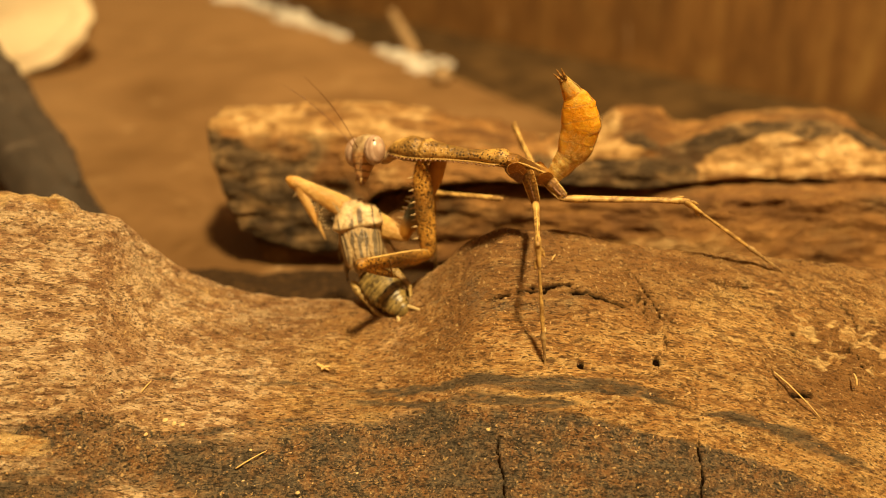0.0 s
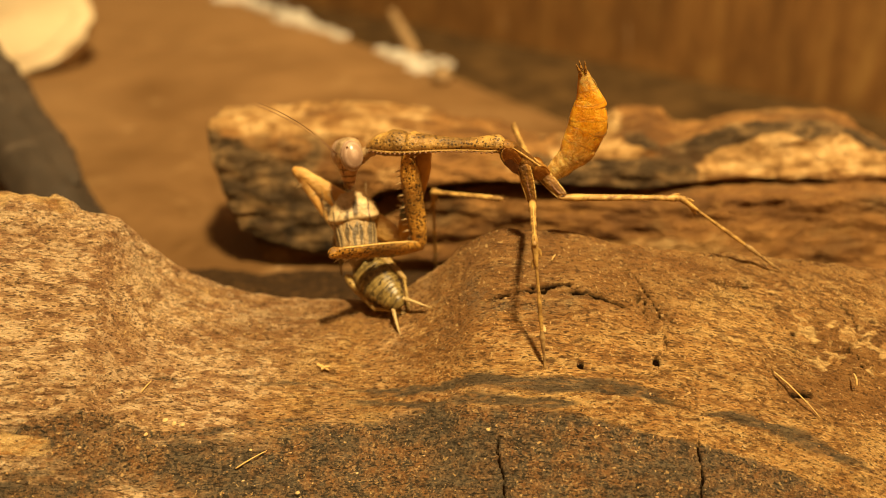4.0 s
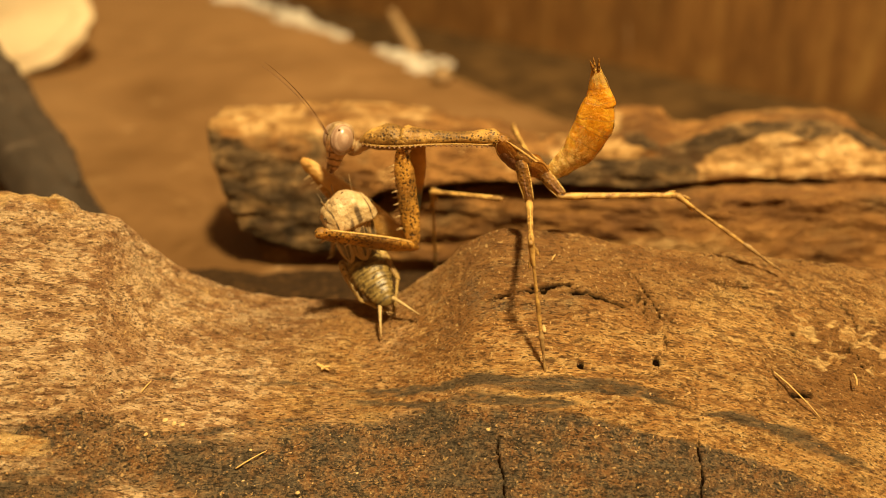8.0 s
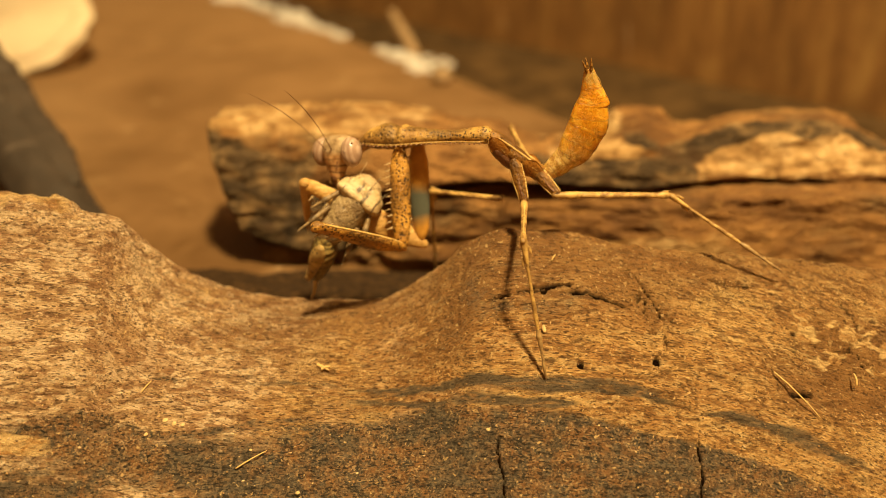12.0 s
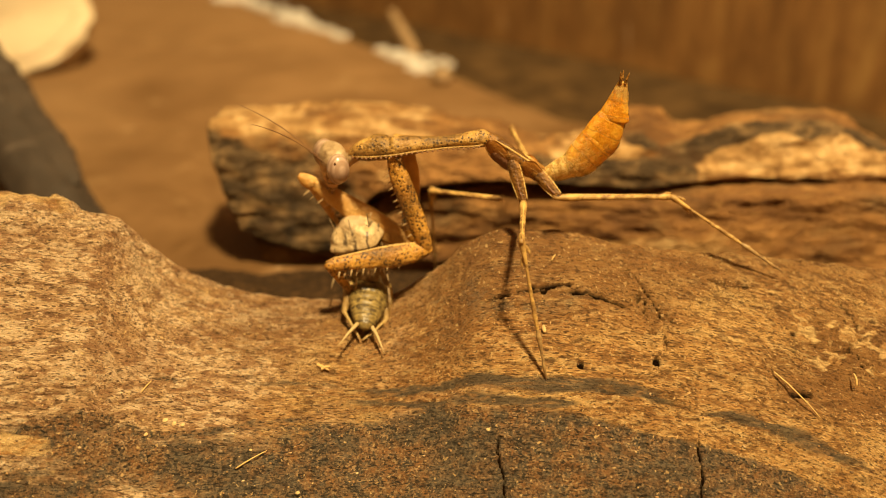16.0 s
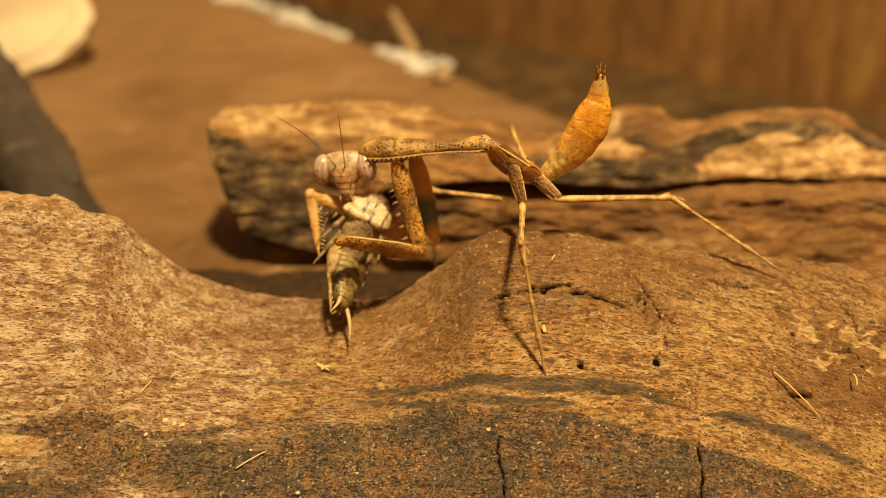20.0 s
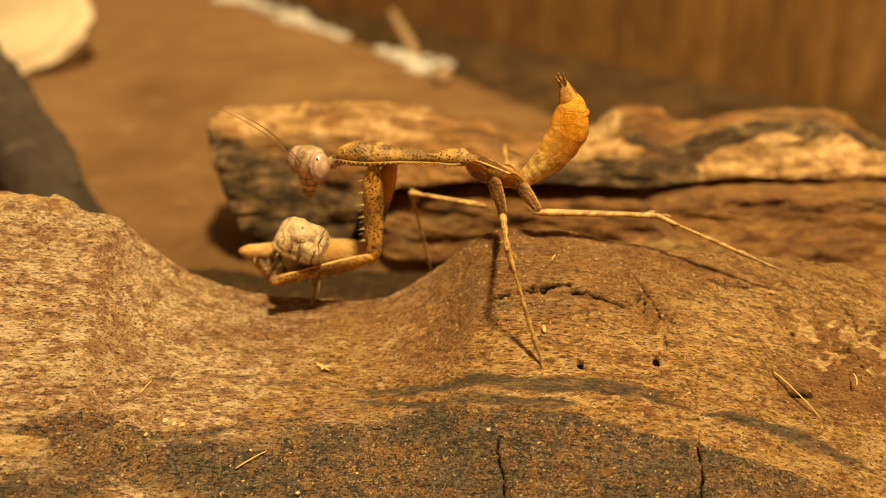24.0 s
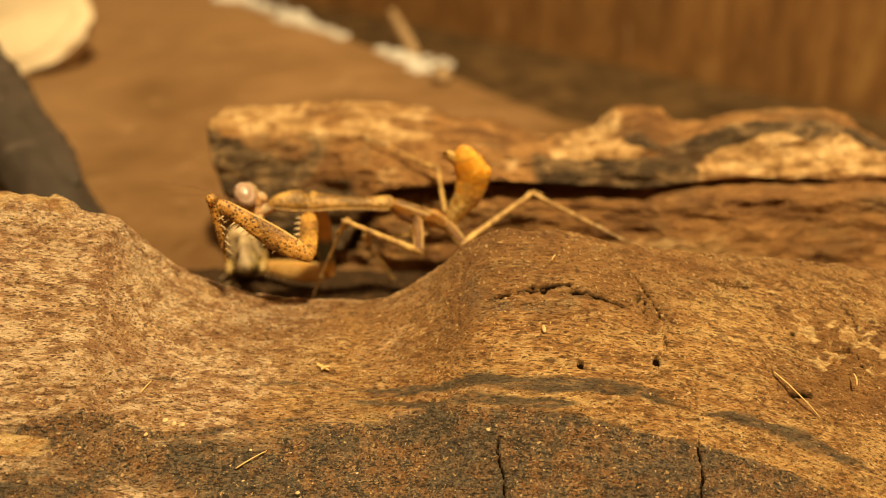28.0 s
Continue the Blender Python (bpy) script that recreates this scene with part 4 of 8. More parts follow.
    part("neck", tube(4.4, [(-0.2, 1.1, 1.2), (0.4, 1.1, 1.2), (0.9, 0.95, 1.0), (1.1, 0.4, 0.4)], 12, 10, 0.06, 4, 0.2), HEAD_SKIN, pro, "wrinkled pale neck", mm(LEN["pro"] - 1.6, 0, -0.5, 0, 28, 0))
    # head: domed crown, tapering face, upright eyes; its origin lies between the eyes
    skull = loft([(3.1, -0.2, 0.6, 1.6), (2.8, -0.2, 1.35, 2.8), (2.0, -0.2, 2.0, 3.6), (0.6, -0.1, 2.3, 3.85), (-0.7, 0.0, 2.2, 3.3), (-1.8, 0.15, 1.95, 2.5), (-2.9, 0.3, 1.5, 1.8), (-4.0, 0.4, 1.2, 1.45), (-4.9, 0.4, 0.9, 1.1), (-5.5, 0.4, 0.4, 0.5)], 28, 0.03)
    head = MP["head"] = part("head", skull, HEAD_SKIN, root, "tan triangular head with domed crown")
    for s in (1, -1):
        eye = part("eye", ball(1.95, 1.8, 2.65, 26, 18), EYE_SKIN, head, "large pale striped compound eye", mm(0.25, 4.0 * s, 0.15, 8 * s, -4, 10 * s))
        # the pseudopupil, an optical effect that follows the view, fixed as a solid dot
        part("pseudopupil_dot", ball(0.2, 0.2, 0.22, 10, 8), ANTENNA_SKIN, eye, "tiny dark dot imitating the eye's pseudopupil", mm(1.1, 1.2 * s, 1.35))
        reach = tube(17.0, [(0, 0.15, 0.15), (0.1, 0.10, 0.10), (0.6, 0.07, 0.07), (1, 0.03, 0.03)], 7, 30, bend=1.0)
        part("antenna", reach, ANTENNA_SKIN, head, "thread-like dark antenna", mm(1.8, 0.7 * s, 0.2, 0, -38, 20 * s))
        part("antenna_base", ball(0.32, 0.28, 0.28, 10, 8), FACE_DARK, head, "", mm(1.85, 0.7 * s, 0.1))
        part("palp", tube(1.5, [(0, 0.17, 0.17), (0.5, 0.2, 0.2), (1, 0.07, 0.07)], 8, 10, bend=0.35), RIM_SKIN, head, "thin ochre mouth palp", mm(0.7, 0.8 * s, -4.4, 0, 74, 30 * s))
        part("palp", tube(1.1, [(0, 0.14, 0.14), (0.5, 0.16, 0.16), (1, 0.06, 0.06)], 8, 10, bend=0.2), RIM_SKIN, head, "thin ochre mouth palp", mm(0.2, 0.5 * s, -4.8, 0, 96, 14 * s))
        part("mandible", tube(1.5, [(0, 0.5, 0.4), (0.6, 0.4, 0.3), (1, 0.1, 0.1)], 8, 8), FACE_DARK, head, "dark brown mandible", mm(0.5, 0.5 * s, -4.5, 0, 86, -10 * s))
        part("cheek_line", wire([(1.55, 1.9 * s, -0.9), (1.62, 1.5 * s, -2.0), (1.45, 1.1 * s, -3.2)], 0.12), FACE_DARK, head, "dark cheek line")
    part("face_shield", moved(tube(2.6, [(0, 0.2, 0.7), (0.4, 0.34, 1.05), (1, 0.2, 0.8)], 12, 10), Matrix.Translation((1.75, 0, -1.0)) @ Matrix.Rotation(radians(98), 4, "Y")), RIM_SKIN, head, "ochre face shield")
    part("upper_lip", moved(tube(1.5, [(0, 0.25, 0.75), (0.5, 0.35, 0.8), (1, 0.15, 0.45)], 12, 8), Matrix.Translation((1.35, 0, -3.7)) @ Matrix.Rotation(radians(100), 4, "Y")), FACE_DARK, head, "dark upper lip")
    part("nape", ball(1.5, 1.5, 1.4, 16, 10, 0.08), HEAD_SKIN, head, "", mm(-1.7, 0, -0.6))
    # abdomen in two pieces that bend against each other
    # three pieces that together make one upturned horn; each overlaps the next
    shares = (0.0, 0.338, 0.573, 0.784, 1.0)
    whole = np.array([(-0.04, 1.0), (0.03, 1.4), (0.12, 1.9), (0.25, 2.5), (0.4, 3.05), (0.54, 3.3), (0.63, 3.25), (0.70, 2.9), (0.78, 2.3), (0.86, 1.7), (0.95, 1.1), (1.0, 0.75)])
    for k, (key, name, label) in enumerate((("abdomen", "abdomen_base", "mottled tan first abdomen segments"), ("abdomen_two", "abdomen_segment", "broad mottled middle of the abdomen"),
                                            ("abdomen_three", "abdomen_segment", "amber upper middle of the abdomen"), ("abdomen_tip", "abdomen_tip", "tapering amber end of the abdomen"))):
        lo, hi = shares[k], shares[k + 1]
        ends = np.linspace(lo - (0.04 if k == 0 else 0.10), hi + (0.0 if k == 3 else 0.08), 12)
        r = np.interp(ends, whole[:, 0], whole[:, 1])
        fade = np.ones(12)
        if k > 0:
            fade[:3] = (0.45, 0.90, 0.985)
        if k < 3:
            fade[-3:] = (0.96, 0.84, 0.42)
        ln = LEN["abd"] * (hi - lo)
        st = [((e - lo) / (hi - lo), 0.55 * a * b, a * b, 0.0) for e, a, b in zip(ends, r, fade)]
        MP[key] = part(name, tube(ln, st, 30, 70, 0.025, 0, 0.0, 4.0 * k), ABDOMEN_SKIN, root, label)
        share = np.clip(lo + np.array([v.co.x for v in MP[key].data.vertices]) / MM / LEN["abd"], 0, 1)
        set_mask(MP[key], share, share * 0, share * 0)
        for across, over, rad in ((-0.93, 0.34, 0.10),):
            ks = np.linspace(lo + (0.02 if k == 0 else -0.01), hi + 0.01, 9)
            rr = np.interp(ks, whole[:, 0], whole[:, 1])
            part("side_ridge", wire(np.stack([(ks - lo) * LEN["abd"], across * rr + 0.12 * np.sin(40 * ks), 0.55 * over * rr], -1), rad), RIM_SKIN, MP[key], "pale ridge along the belly side")
    tip, ln = MP["abdomen_tip"], LEN["abd"] * 0.216
    cercus = tube(2.1, [(0, 0.34, 0.28), (0.5, 0.28, 0.22), (1, 0.06, 0.06)], 8, 16, 0.25, 6, 0.35)
    for y, z, ry, rz in ((0.4, 0.3, -8, 14), (-0.3, 0.3, -5, -7), (0.1, -0.3, 4, 3)):
        part("cercus", cercus, THORAX_SKIN, tip, "short jointed tail feeler", mm(ln * 0.93, y, z, 0, ry, rz))
    # raptorial forelegs; the near one shows its spotted outside, the far one its orange inside
    for side, cskin, fskin in (("L", FORELEG_SKIN, FORELEG_SKIN), ("R", COXA_INNER, INNER_SKIN)):
        cox = MP["coxa" + side] = part("foreleg_coxa", tube(LEN["coxa"], [(-0.05, 0.6, 0.6), (0.0, 1.0, 0.8), (0.12, 1.5, 0.95), (0.5, 1.75, 0.95), (0.85, 1.5, 0.95), (0.97, 1.15, 0.85), (1.03, 0.6, 0.6)], 20, 48, 0.06),
                                       cskin, root, "spotted foreleg coxa" if side == "L" else "orange foreleg coxa with teal patch")
        spines(cox, LEN["coxa"], 0.14, 0.80, 11, 1.25, 1.5, 1, 76, 0.2)
        long = LEN["fem" if side == "L" else "femr"]
        fat = 1.0 if side == "L" else 1.12
        stations = [(-0.05, 0.6, 0.5), (0.0, 1.05, 0.7), (0.10, 1.55 * fat, 0.85, -0.1), (0.30, 1.95 * fat, 0.9, -0.25), (0.6, 1.65 * fat, 0.8, -0.1), (0.9, 1.2, 0.75), (1.0, 1.1, 0.75), (1.05, 0.5, 0.5)]
        fem = MP["femur" + side] = part("foreleg_femur", tube(long, stations, 20, 54, 0.05), fskin, root, "grasping femur with spines")
        st = np.asarray([(*q, 0.0)[:4] for q in stations])
        ks = np.linspace(0.04, 0.97, 14)
        crown = curve(ks, st[:, 0], st[:, 1]) + curve(ks, st[:, 0], st[:, 3])
        part("keel", wire(np.stack([ks * long, 0 * ks, crown - 0.02], -1), 0.19), EDGE_SKIN, fem, "pale upper keel")
        spines(fem, long, 0.3, 0.92, 11, 1.4, 1.35, -1, 70, 0.17)
        tib = MP["tibia" + side] = part("foreleg_tibia", tube(LEN["tib"], [(-0.08, 0.6, 0.5), (0.02, 1.0, 0.7), (0.2, 0.95, 0.6), (0.6, 0.75, 0.5), (0.85, 0.5, 0.4), (1.0, 0.22, 0.2), (1.16, 0.05, 0.05)], 14, 30, 0.07),
                                       fskin, root, "toothed foreleg tibia")
        spines(tib, LEN["tib"], 0.16, 0.94, 12, 1.15, 0.6, -1, 62, 0.13)
        part("knee", ball(1.1, 1.0, 1.1, 12, 8, 0.1), fskin, tib)
        toe = tube(5.5, [(0, 0.2, 0.2), (0.3, 0.15, 0.15), (0.9, 0.12, 0.12), (1, 0.04, 0.04)], 7, 16, 0, 5, 0.4)
        part("foreleg_tarsus", toe, TARSUS_SKIN, tib, "thin folded tarsus", mm(LEN["tib"] * 0.9, 0.3, 0.2, 0, 30, 168))
    # walking legs
    for key, f, t, thick in (("M1", "m1f", "m1t", 1.0), ("M2", "m2f", "m2t", 0.72), ("H1", "h1f", "h1t", 0.9), ("H2", "h2f", "h2t", 0.78)):
        kind = "midleg" if key[0] == "M" else "hindleg"
        fl, tl = LEN[f], LEN[t]
        fem = MP["femur" + key] = part(kind + "_femur", tube(fl, [(-0.05, 0.4, 0.36), (0.03, 0.66 * thick, 0.6), (0.25, 0.62 * thick, 0.56), (0.55, 0.5 * thick, 0.46), (0.85, 0.46, 0.42), (0.96, 0.62, 0.55), (1.04, 0.3, 0.3)], 14, 54, 0.2), LEG_SKIN, root, "slim banded walking leg")
        tib = MP["tibia" + key] = part(kind + "_tibia", tube(tl * 0.64, [(-0.03, 0.3, 0.3), (0.02, 0.55, 0.48), (0.08, 0.5, 0.44), (0.18, 0.36, 0.34), (0.55, 0.27, 0.26), (0.95, 0.31, 0.28), (1.02, 0.2, 0.2)], 12, 60, 0.24), LEG_SKIN, root)
        part("tarsus", tube(tl * 0.36, [(-0.03, 0.2, 0.2), (0.02, 0.32, 0.28), (0.5, 0.21, 0.21), (0.94, 0.19, 0.19), (1.0, 0.14, 0.14)], 9, 30, 0, 5, 0.35), TARSUS_SKIN, tib, "thin jointed foot", mm(tl * 0.64, 0, 0))
        part("claw", merged(moved(thorn(0.9, 0.1), Matrix.Rotation(radians(24), 4, "Z")), moved(thorn(0.9, 0.1), Matrix.Rotation(radians(-24), 4, "Z"))), ANTENNA_SKIN, tib, "", mm(tl * 0.985, 0, 0))
        part("keel", wire([(q * fl, 0, 0.62 * thick * (1 - 0.28 * q)) for q in np.linspace(0.05, 0.9, 8)], 0.1), EDGE_SKIN, fem, "pale lengthwise keel")
        lobe = tube(1.9, [(0, 0.1, 0.1), (0.4, 0.34, 0.14), (1, 0.04, 0.04)], 8, 8)
        part("lobe", lobe, LEG_SKIN, tib, "", mm(0.5, 0, 0.35, 0, -18, 0))
        part("lobe", lobe, LEG_SKIN, tib, "", mm(2.4, 0.2, -0.25, 0, 14, 0))
        part("lobe", lobe, LEG_SKIN, fem, "", mm(fl * 0.9, 0, 0.35, 0, -14, 0))
        if key in ("M1", "H1"):
            ln = LEN["c" + key]
            cox = MP["coxa" + key] = part(kind + "_coxa", tube(ln, [(-0.12, 0.5, 0.4), (0.0, 0.95, 0.6), (0.35, 1.1, 0.62), (0.75, 0.85, 0.52), (1.0, 0.62, 0.5), (1.07, 0.3, 0.3)], 14, 24, 0.16), THORAX_SKIN, root, "thick amber upper leg joint")
            part("furrow", wire([(q * ln, -0.50 + 0.10 * q, 0.12 * math.sin(7 * q)) for q in np.linspace(0.1, 0.9, 8)], 0.2), FACE_DARK, cox, "dark brown furrow between the keels")
            part("keel", wire([(q * ln, -0.18, (1.03 if q < 0.5 else 1.28 - 0.55 * q)) for q in np.linspace(0.05, 0.95, 8)], 0.13), EDGE_SKIN, cox, "pale lengthwise keel")
            part("keel", wire([(q * ln, -0.2, -(0.98 if q < 0.5 else 1.23 - 0.55 * q)) for q in np.linspace(0.05, 0.95, 8)], 0.1), EDGE_SKIN, cox, "pale lengthwise keel")
    return root


CP = {}


def build_cricket():
    root = new("cricket")
    tagged(root, "mottled cream and brown cricket held as half-eaten prey", "insect")
    CP["root"] = root
    body = CP["c_body"] = part("body", tube(LEN["cth"], [(-0.12, 0.8, 0.9, 0), (0.0, 1.7, 2.0, -0.2), (0.25, 2.5, 2.9, -0.2), (0.5, 3.0, 3.5, -0.2), (0.9, 2.6, 3.1, -0.2), (1.0, 1.7, 2.3, -0.2)], 22, 30, 0.1), CRICKET_MOTTLE, root, "brown underside of the cricket's body")
    shield = tube(4.4, [(-0.04, 2.9, 3.8, 0), (0.03, 3.5, 4.3, 0), (0.5, 3.6, 4.45, 0.05), (0.75, 3.35, 4.1, 0.05), (0.92, 2.85, 3.5, 0.05), (1.04, 2.2, 2.75, 0.05), (1.14, 1.4, 1.7, 0.05), (1.18, 0.5, 0.6, 0.05)], 40, 60, 0.05)
    turn = np.arctan2(shield[0][:, 2] / 3.6, shield[0][:, 1] / 4.4)
    shield[0][:, 1:] *= (0.95 * (np.abs(np.cos(turn)) ** 4 + np.abs(np.sin(turn)) ** 4) ** -0.25 + 0.04 * rough(shield[0] + 3, 1.0, 2))[:, None]
    torn = np.clip(shield[0][:, 0] / 4.4 - 0.5, 0, 1) * 2
    shield[0][:, 0] += torn * 0.3 * rough(shield[0], 1.8, 3)
    shield[0][:, 1:] *= (1 - torn * 0.14 + torn * 0.22 * rough(shield[0] + 7, 1.5, 2))[:, None]
    plate = part("pronotum", shield, striped_skin("striped_cream_skin", (0.62, 0.47, 0.26), (0.42, 0.29, 0.135), (0.075, 0.048, 0.026), ((0.85, 0.42), (3.2, 0.16)), 0.92, 0.34), body, "torn cream pronotum with dark lengthwise stripes", mm(7.8, 0, 0.15))
    for side in (1, -1):
        for x, z, r in ((1.0, 0.9, 0.42), (2.0, 0.2, 0.30), (2.7, 1.3, 0.26)):
            part("dark_fleck", ball(r * 1.5, 0.16, r, 10, 8, 0.2, x), CRICKET_DARK, plate, "dark fleck", mm(x, 4.28 * side, z))
    wing = tube(7.6, [(0, 0.22, 0.9), (0.15, 0.26, 1.3), (0.4, 0.26, 1.5), (0.75, 0.22, 1.3), (0.95, 0.14, 0.6), (1, 0.05, 0.1)], 14, 26, 0.14)
    bar = tube(6.2, [(0, 0.10, 0.3), (0.2, 0.16, 0.85), (0.6, 0.16, 0.9), (0.9, 0.12, 0.5), (1, 0.05, 0.1)], 12, 22, 0.25, seed=5.0)
    for y, rz, rx in ((1.0, 187, 10), (-1.0, 173, -10), (3.0, 184, 48), (-3.0, 176, -48)):
        ob = part("wing", wing, CRICKET_PALE, body, "short pale folded wing", mm(8.6, y, 3.5 - 0.13 * y * y, rx, -5, rz))
        part("wing_bar", bar, CRICKET_DARK, ob, "dark smoky bar on the wing", mm(0.7, 0, 0.16))
        part("wing_vein", wire([(0.3, 0.1, 0.3), (3.6, 0.25, 0.34), (7.0, 0.0, 0.2)], 0.09), CRICKET_PALE, ob, "pale wing vein")
    flesh = merged(ball(1.9, 2.75, 2.3, 30, 20, 0.12, 3.0), moved(ball(1.0, 1.1, 0.9, 14, 10, 0.2, 9.0), Matrix.Translation((0.6, 1.3, 0.6))))
    part("torn_head", flesh, CRICKET_FLESH, body, "chewed cream remains of the head", mm(11.5, 0, 0.15))
    rng = np.random.default_rng(21)
    for k in range(4):
        a = rng.uniform(0, 2 * math.pi)
        y, z = 3.2 * math.cos(a), 2.6 * math.sin(a)
        part("torn_fibre", wire([(10.8, y, z), (12.4, y * 1.12, z * 1.12), (13.2 + rng.uniform(0, 1.6), y * 1.25, z * 1.2 + rng.uniform(-0.8, 0.8))], rng.uniform(0.06, 0.13)), (CRICKET_DARK, CRICKET_PALE)[k % 2], body, "thin torn fibre")
    for y, rz, ry, ln in ((3.2, 158, 10, 4.2), (-3.2, -158, 10, 4.2), (3.1, 166, 12, 4.8), (-3.1, -166, 12, 4.8)):
        leg = tube(ln, [(0, 0.55, 0.5), (0.5, 0.5, 0.45), (0.95, 0.32, 0.3), (1, 0.1, 0.1)], 10, 14, 0.08)
        shin = moved(tube(ln * 0.8, [(0, 0.26, 0.24), (0.6, 0.2, 0.2), (1, 0.06, 0.06)], 8, 12), Matrix.Translation((ln * 0.96, 0, 0)) @ Matrix.Rotation(radians(40), 4, "Y"))
        limb = part("small_leg", leg, CRICKET_LEG, body, "brown folded foreleg of the cricket", mm(8.0 if ln < 4.5 else 4.5, y, -1.6, 0, ry, rz))
        part("shin", shin, CRICKET_LEG, limb)
    ab = CP["c_abd"] = part("abdomen", tube(LEN["cab"], [(-0.12, 0.6, 1.0, 0), (0.0, 1.4, 2.1, 0), (0.1, 1.95, 2.9, 0), (0.3, 2.3, 3.5, 0), (0.5, 2.2, 3.35, 0), (0.72, 1.8, 2.7, 0), (0.9, 1.25, 1.85, 0), (0.98, 0.9, 1.3, 0), (1.03, 0.4, 0.6, 0)], 30, 96, 0.03, 8, 0.10), cricket_abdomen_skin(), root, "yellowish segmented abdomen with dark joints")
    cercus = tube(6.4, [(0, 0.42, 0.4), (0.25, 0.36, 0.34), (0.6, 0.24, 0.22), (1, 0.04, 0.04)], 9, 18, 0.08, bend=0.4)
    for s in (1, -1):
        part("cercus", cercus, CRICKET_CERCUS, ab, "cream pointed tail feeler", mm(LEN["cab"] * 0.93, 1.1 * s, 0, 0, 0, 26 * s))
        thigh = part("hind_femur", tube(8.4, [(-0.02, 0.6, 0.5), (0.15, 1.25, 0.9), (0.4, 1.3, 0.9), (0.75, 0.8, 0.65), (0.95, 0.55, 0.5), (1.04, 0.25, 0.25)], 16, 30, 0.05), CRICKET_THIGH, ab, "yellow-brown mottled hind femur", mm(-0.6, 3.5 * s, -0.6, 0, 3, 2 * s))
        shin = part("hind_tibia", tube(6.2, [(0, 0.42, 0.4), (0.15, 0.34, 0.32), (0.8, 0.27, 0.25), (1, 0.16, 0.16)], 9, 22, 0.1), CRICKET_THIGH, thigh, "pale hind tibia", mm(8.2, 0, 0, 0, 6, -38 * s))
        spur = merged(*[moved(thorn(0.7, 0.09), Matrix.Translation((2.6 + 0.9 * k, 0.2 * s, 0.15)) @ Matrix.Rotation(radians(38 * s), 4, "Z")) for k in range(4)])
        part("tibia_spurs", moved(spur, Matrix.Translation((8.2, 0, 0)) @ Matrix.Rotation(radians(-38 * s), 4, "Z")), CRICKET_CERCUS, thigh, "row of pale spurs")
    return root


build_mantis()
build_cricket()


# ---- things round the logs ----
BARK_GREY = plain_board("grey_bark", (0.032, 0.021, 0.012), (0.066, 0.043, 0.026), 160, (1, 1, 0.3), 0.8, 0.001)
CUT_FACE = plain_board("pale_cut_wood", (0.53, 0.40, 0.24), (0.65, 0.52, 0.34), 90, (1, 0.25, 1), 0.7)
PLASTER = plain_board("white_filler", (0.50, 0.44, 0.36), (0.80, 0.76, 0.70), 300, (1, 1, 1), 0.8, 0.0008)
CUT_TWIG = plain_board("brown_twig", (0.26, 0.16, 0.07), (0.40, 0.26, 0.13), 200, (0.3, 1, 1), 0.8)
STRAW = chitin("dry_straw", (0.72, 0.50, 0.20), (0.56, 0.34, 0.11), (0.34, 0.19, 0.06), 500, 0.2, 0.6)
SEED = chitin("pale_seed", (0.66, 0.46, 0.21), (0.52, 0.33, 0.13), (0.34, 0.19, 0.06), 600, 0.2, 0.5)


def build_branch():
    """A leaning grey branch beside the logs."""
    p, f = tube(190.0, [(-0.12, 9.5, 9.2), (0.1, 9.6, 9.4), (0.5, 10.6, 10.2), (1.0, 12, 11.5)], 30, 90, 0.16)
    root = new("branch")
    part("trunk", (p, f), BARK_GREY, root, "dark grey bark-covered trunk")
    part("knot", moved(ball(6, 5, 4, 16, 10, 0.3, 4.0), Matrix.Translation((60, -4, 8.0))), BARK_GREY, root, "rounded dark knot")
    for x, y, ln, seed in ((0, -5, 60, 1.0), (40, 1, 80, 2.0), (95, -3, 60, 3.0)):
        plate = tube(ln, [(0, 0.4, 1), (0.1, 1.3, 3.0), (0.6, 1.4, 3.4), (0.95, 1.0, 2.4), (1, 0.3, 0.8)], 14, 40, 0.35, seed=seed)
        part("bark_plate", moved(plate, Matrix.Translation((x, y, 9.4 - 0.05 * y * y))), BARK_GREY, root, "cracked raised bark plate")
    ob = root
    a, b = Vector((-100.5, 190.0, 6.0)), Vector((-149.0, 250.0, 30.0))
    ob.matrix_world = Matrix.Translation(a * MM) @ (b - a).to_track_quat("X", "Z").to_matrix().to_4x4()
    tagged(ob, "dark grey weathered branch leaning beside the logs", "branch")


def build_cut_log():
    """A sawn slice of wood leaning far back: rim and pale face with growth rings."""
    root = new("wood_slice")
    tagged(root, "pale cream sawn wood slice with rough rim", "wood slice")
    p, f = tube(14.0, [(-0.01, 23, 25), (0.03, 25.5, 28), (0.5, 26, 28), (1, 25, 27)], 40, 30, 0.10)
    part("rim", (p, f), CUT_FACE, root, "pale rough rim")
    for k, r in enumerate((24.5, 19.0, 13.5, 8.0)):
        a = np.linspace(0, 2 * math.pi, 40, endpoint=False)
        w = 1 + 0.05 * np.sin(2 * a + 1) + 0.03 * np.sin(5 * a)
        v = np.concatenate([np.stack([np.full(40, x), r * w * s * 1.06 * np.cos(a), r * w * s * np.sin(a)], -1)
                            for x, s in ((-0.4, 1.0), (-1.2 - 0.35 * k, 0.985), (-1.3 - 0.35 * k, 0.93), (-1.2 - 0.35 * k, 0.5))])
        q = grid_faces(4, 40, True).tolist() + [[120 + i for i in range(40)]]
        part("growth_ring", (v, q), CUT_FACE, root, "pale growth ring")
    root.matrix_world = mm(-184, 348, 22, 0, 58, 82)


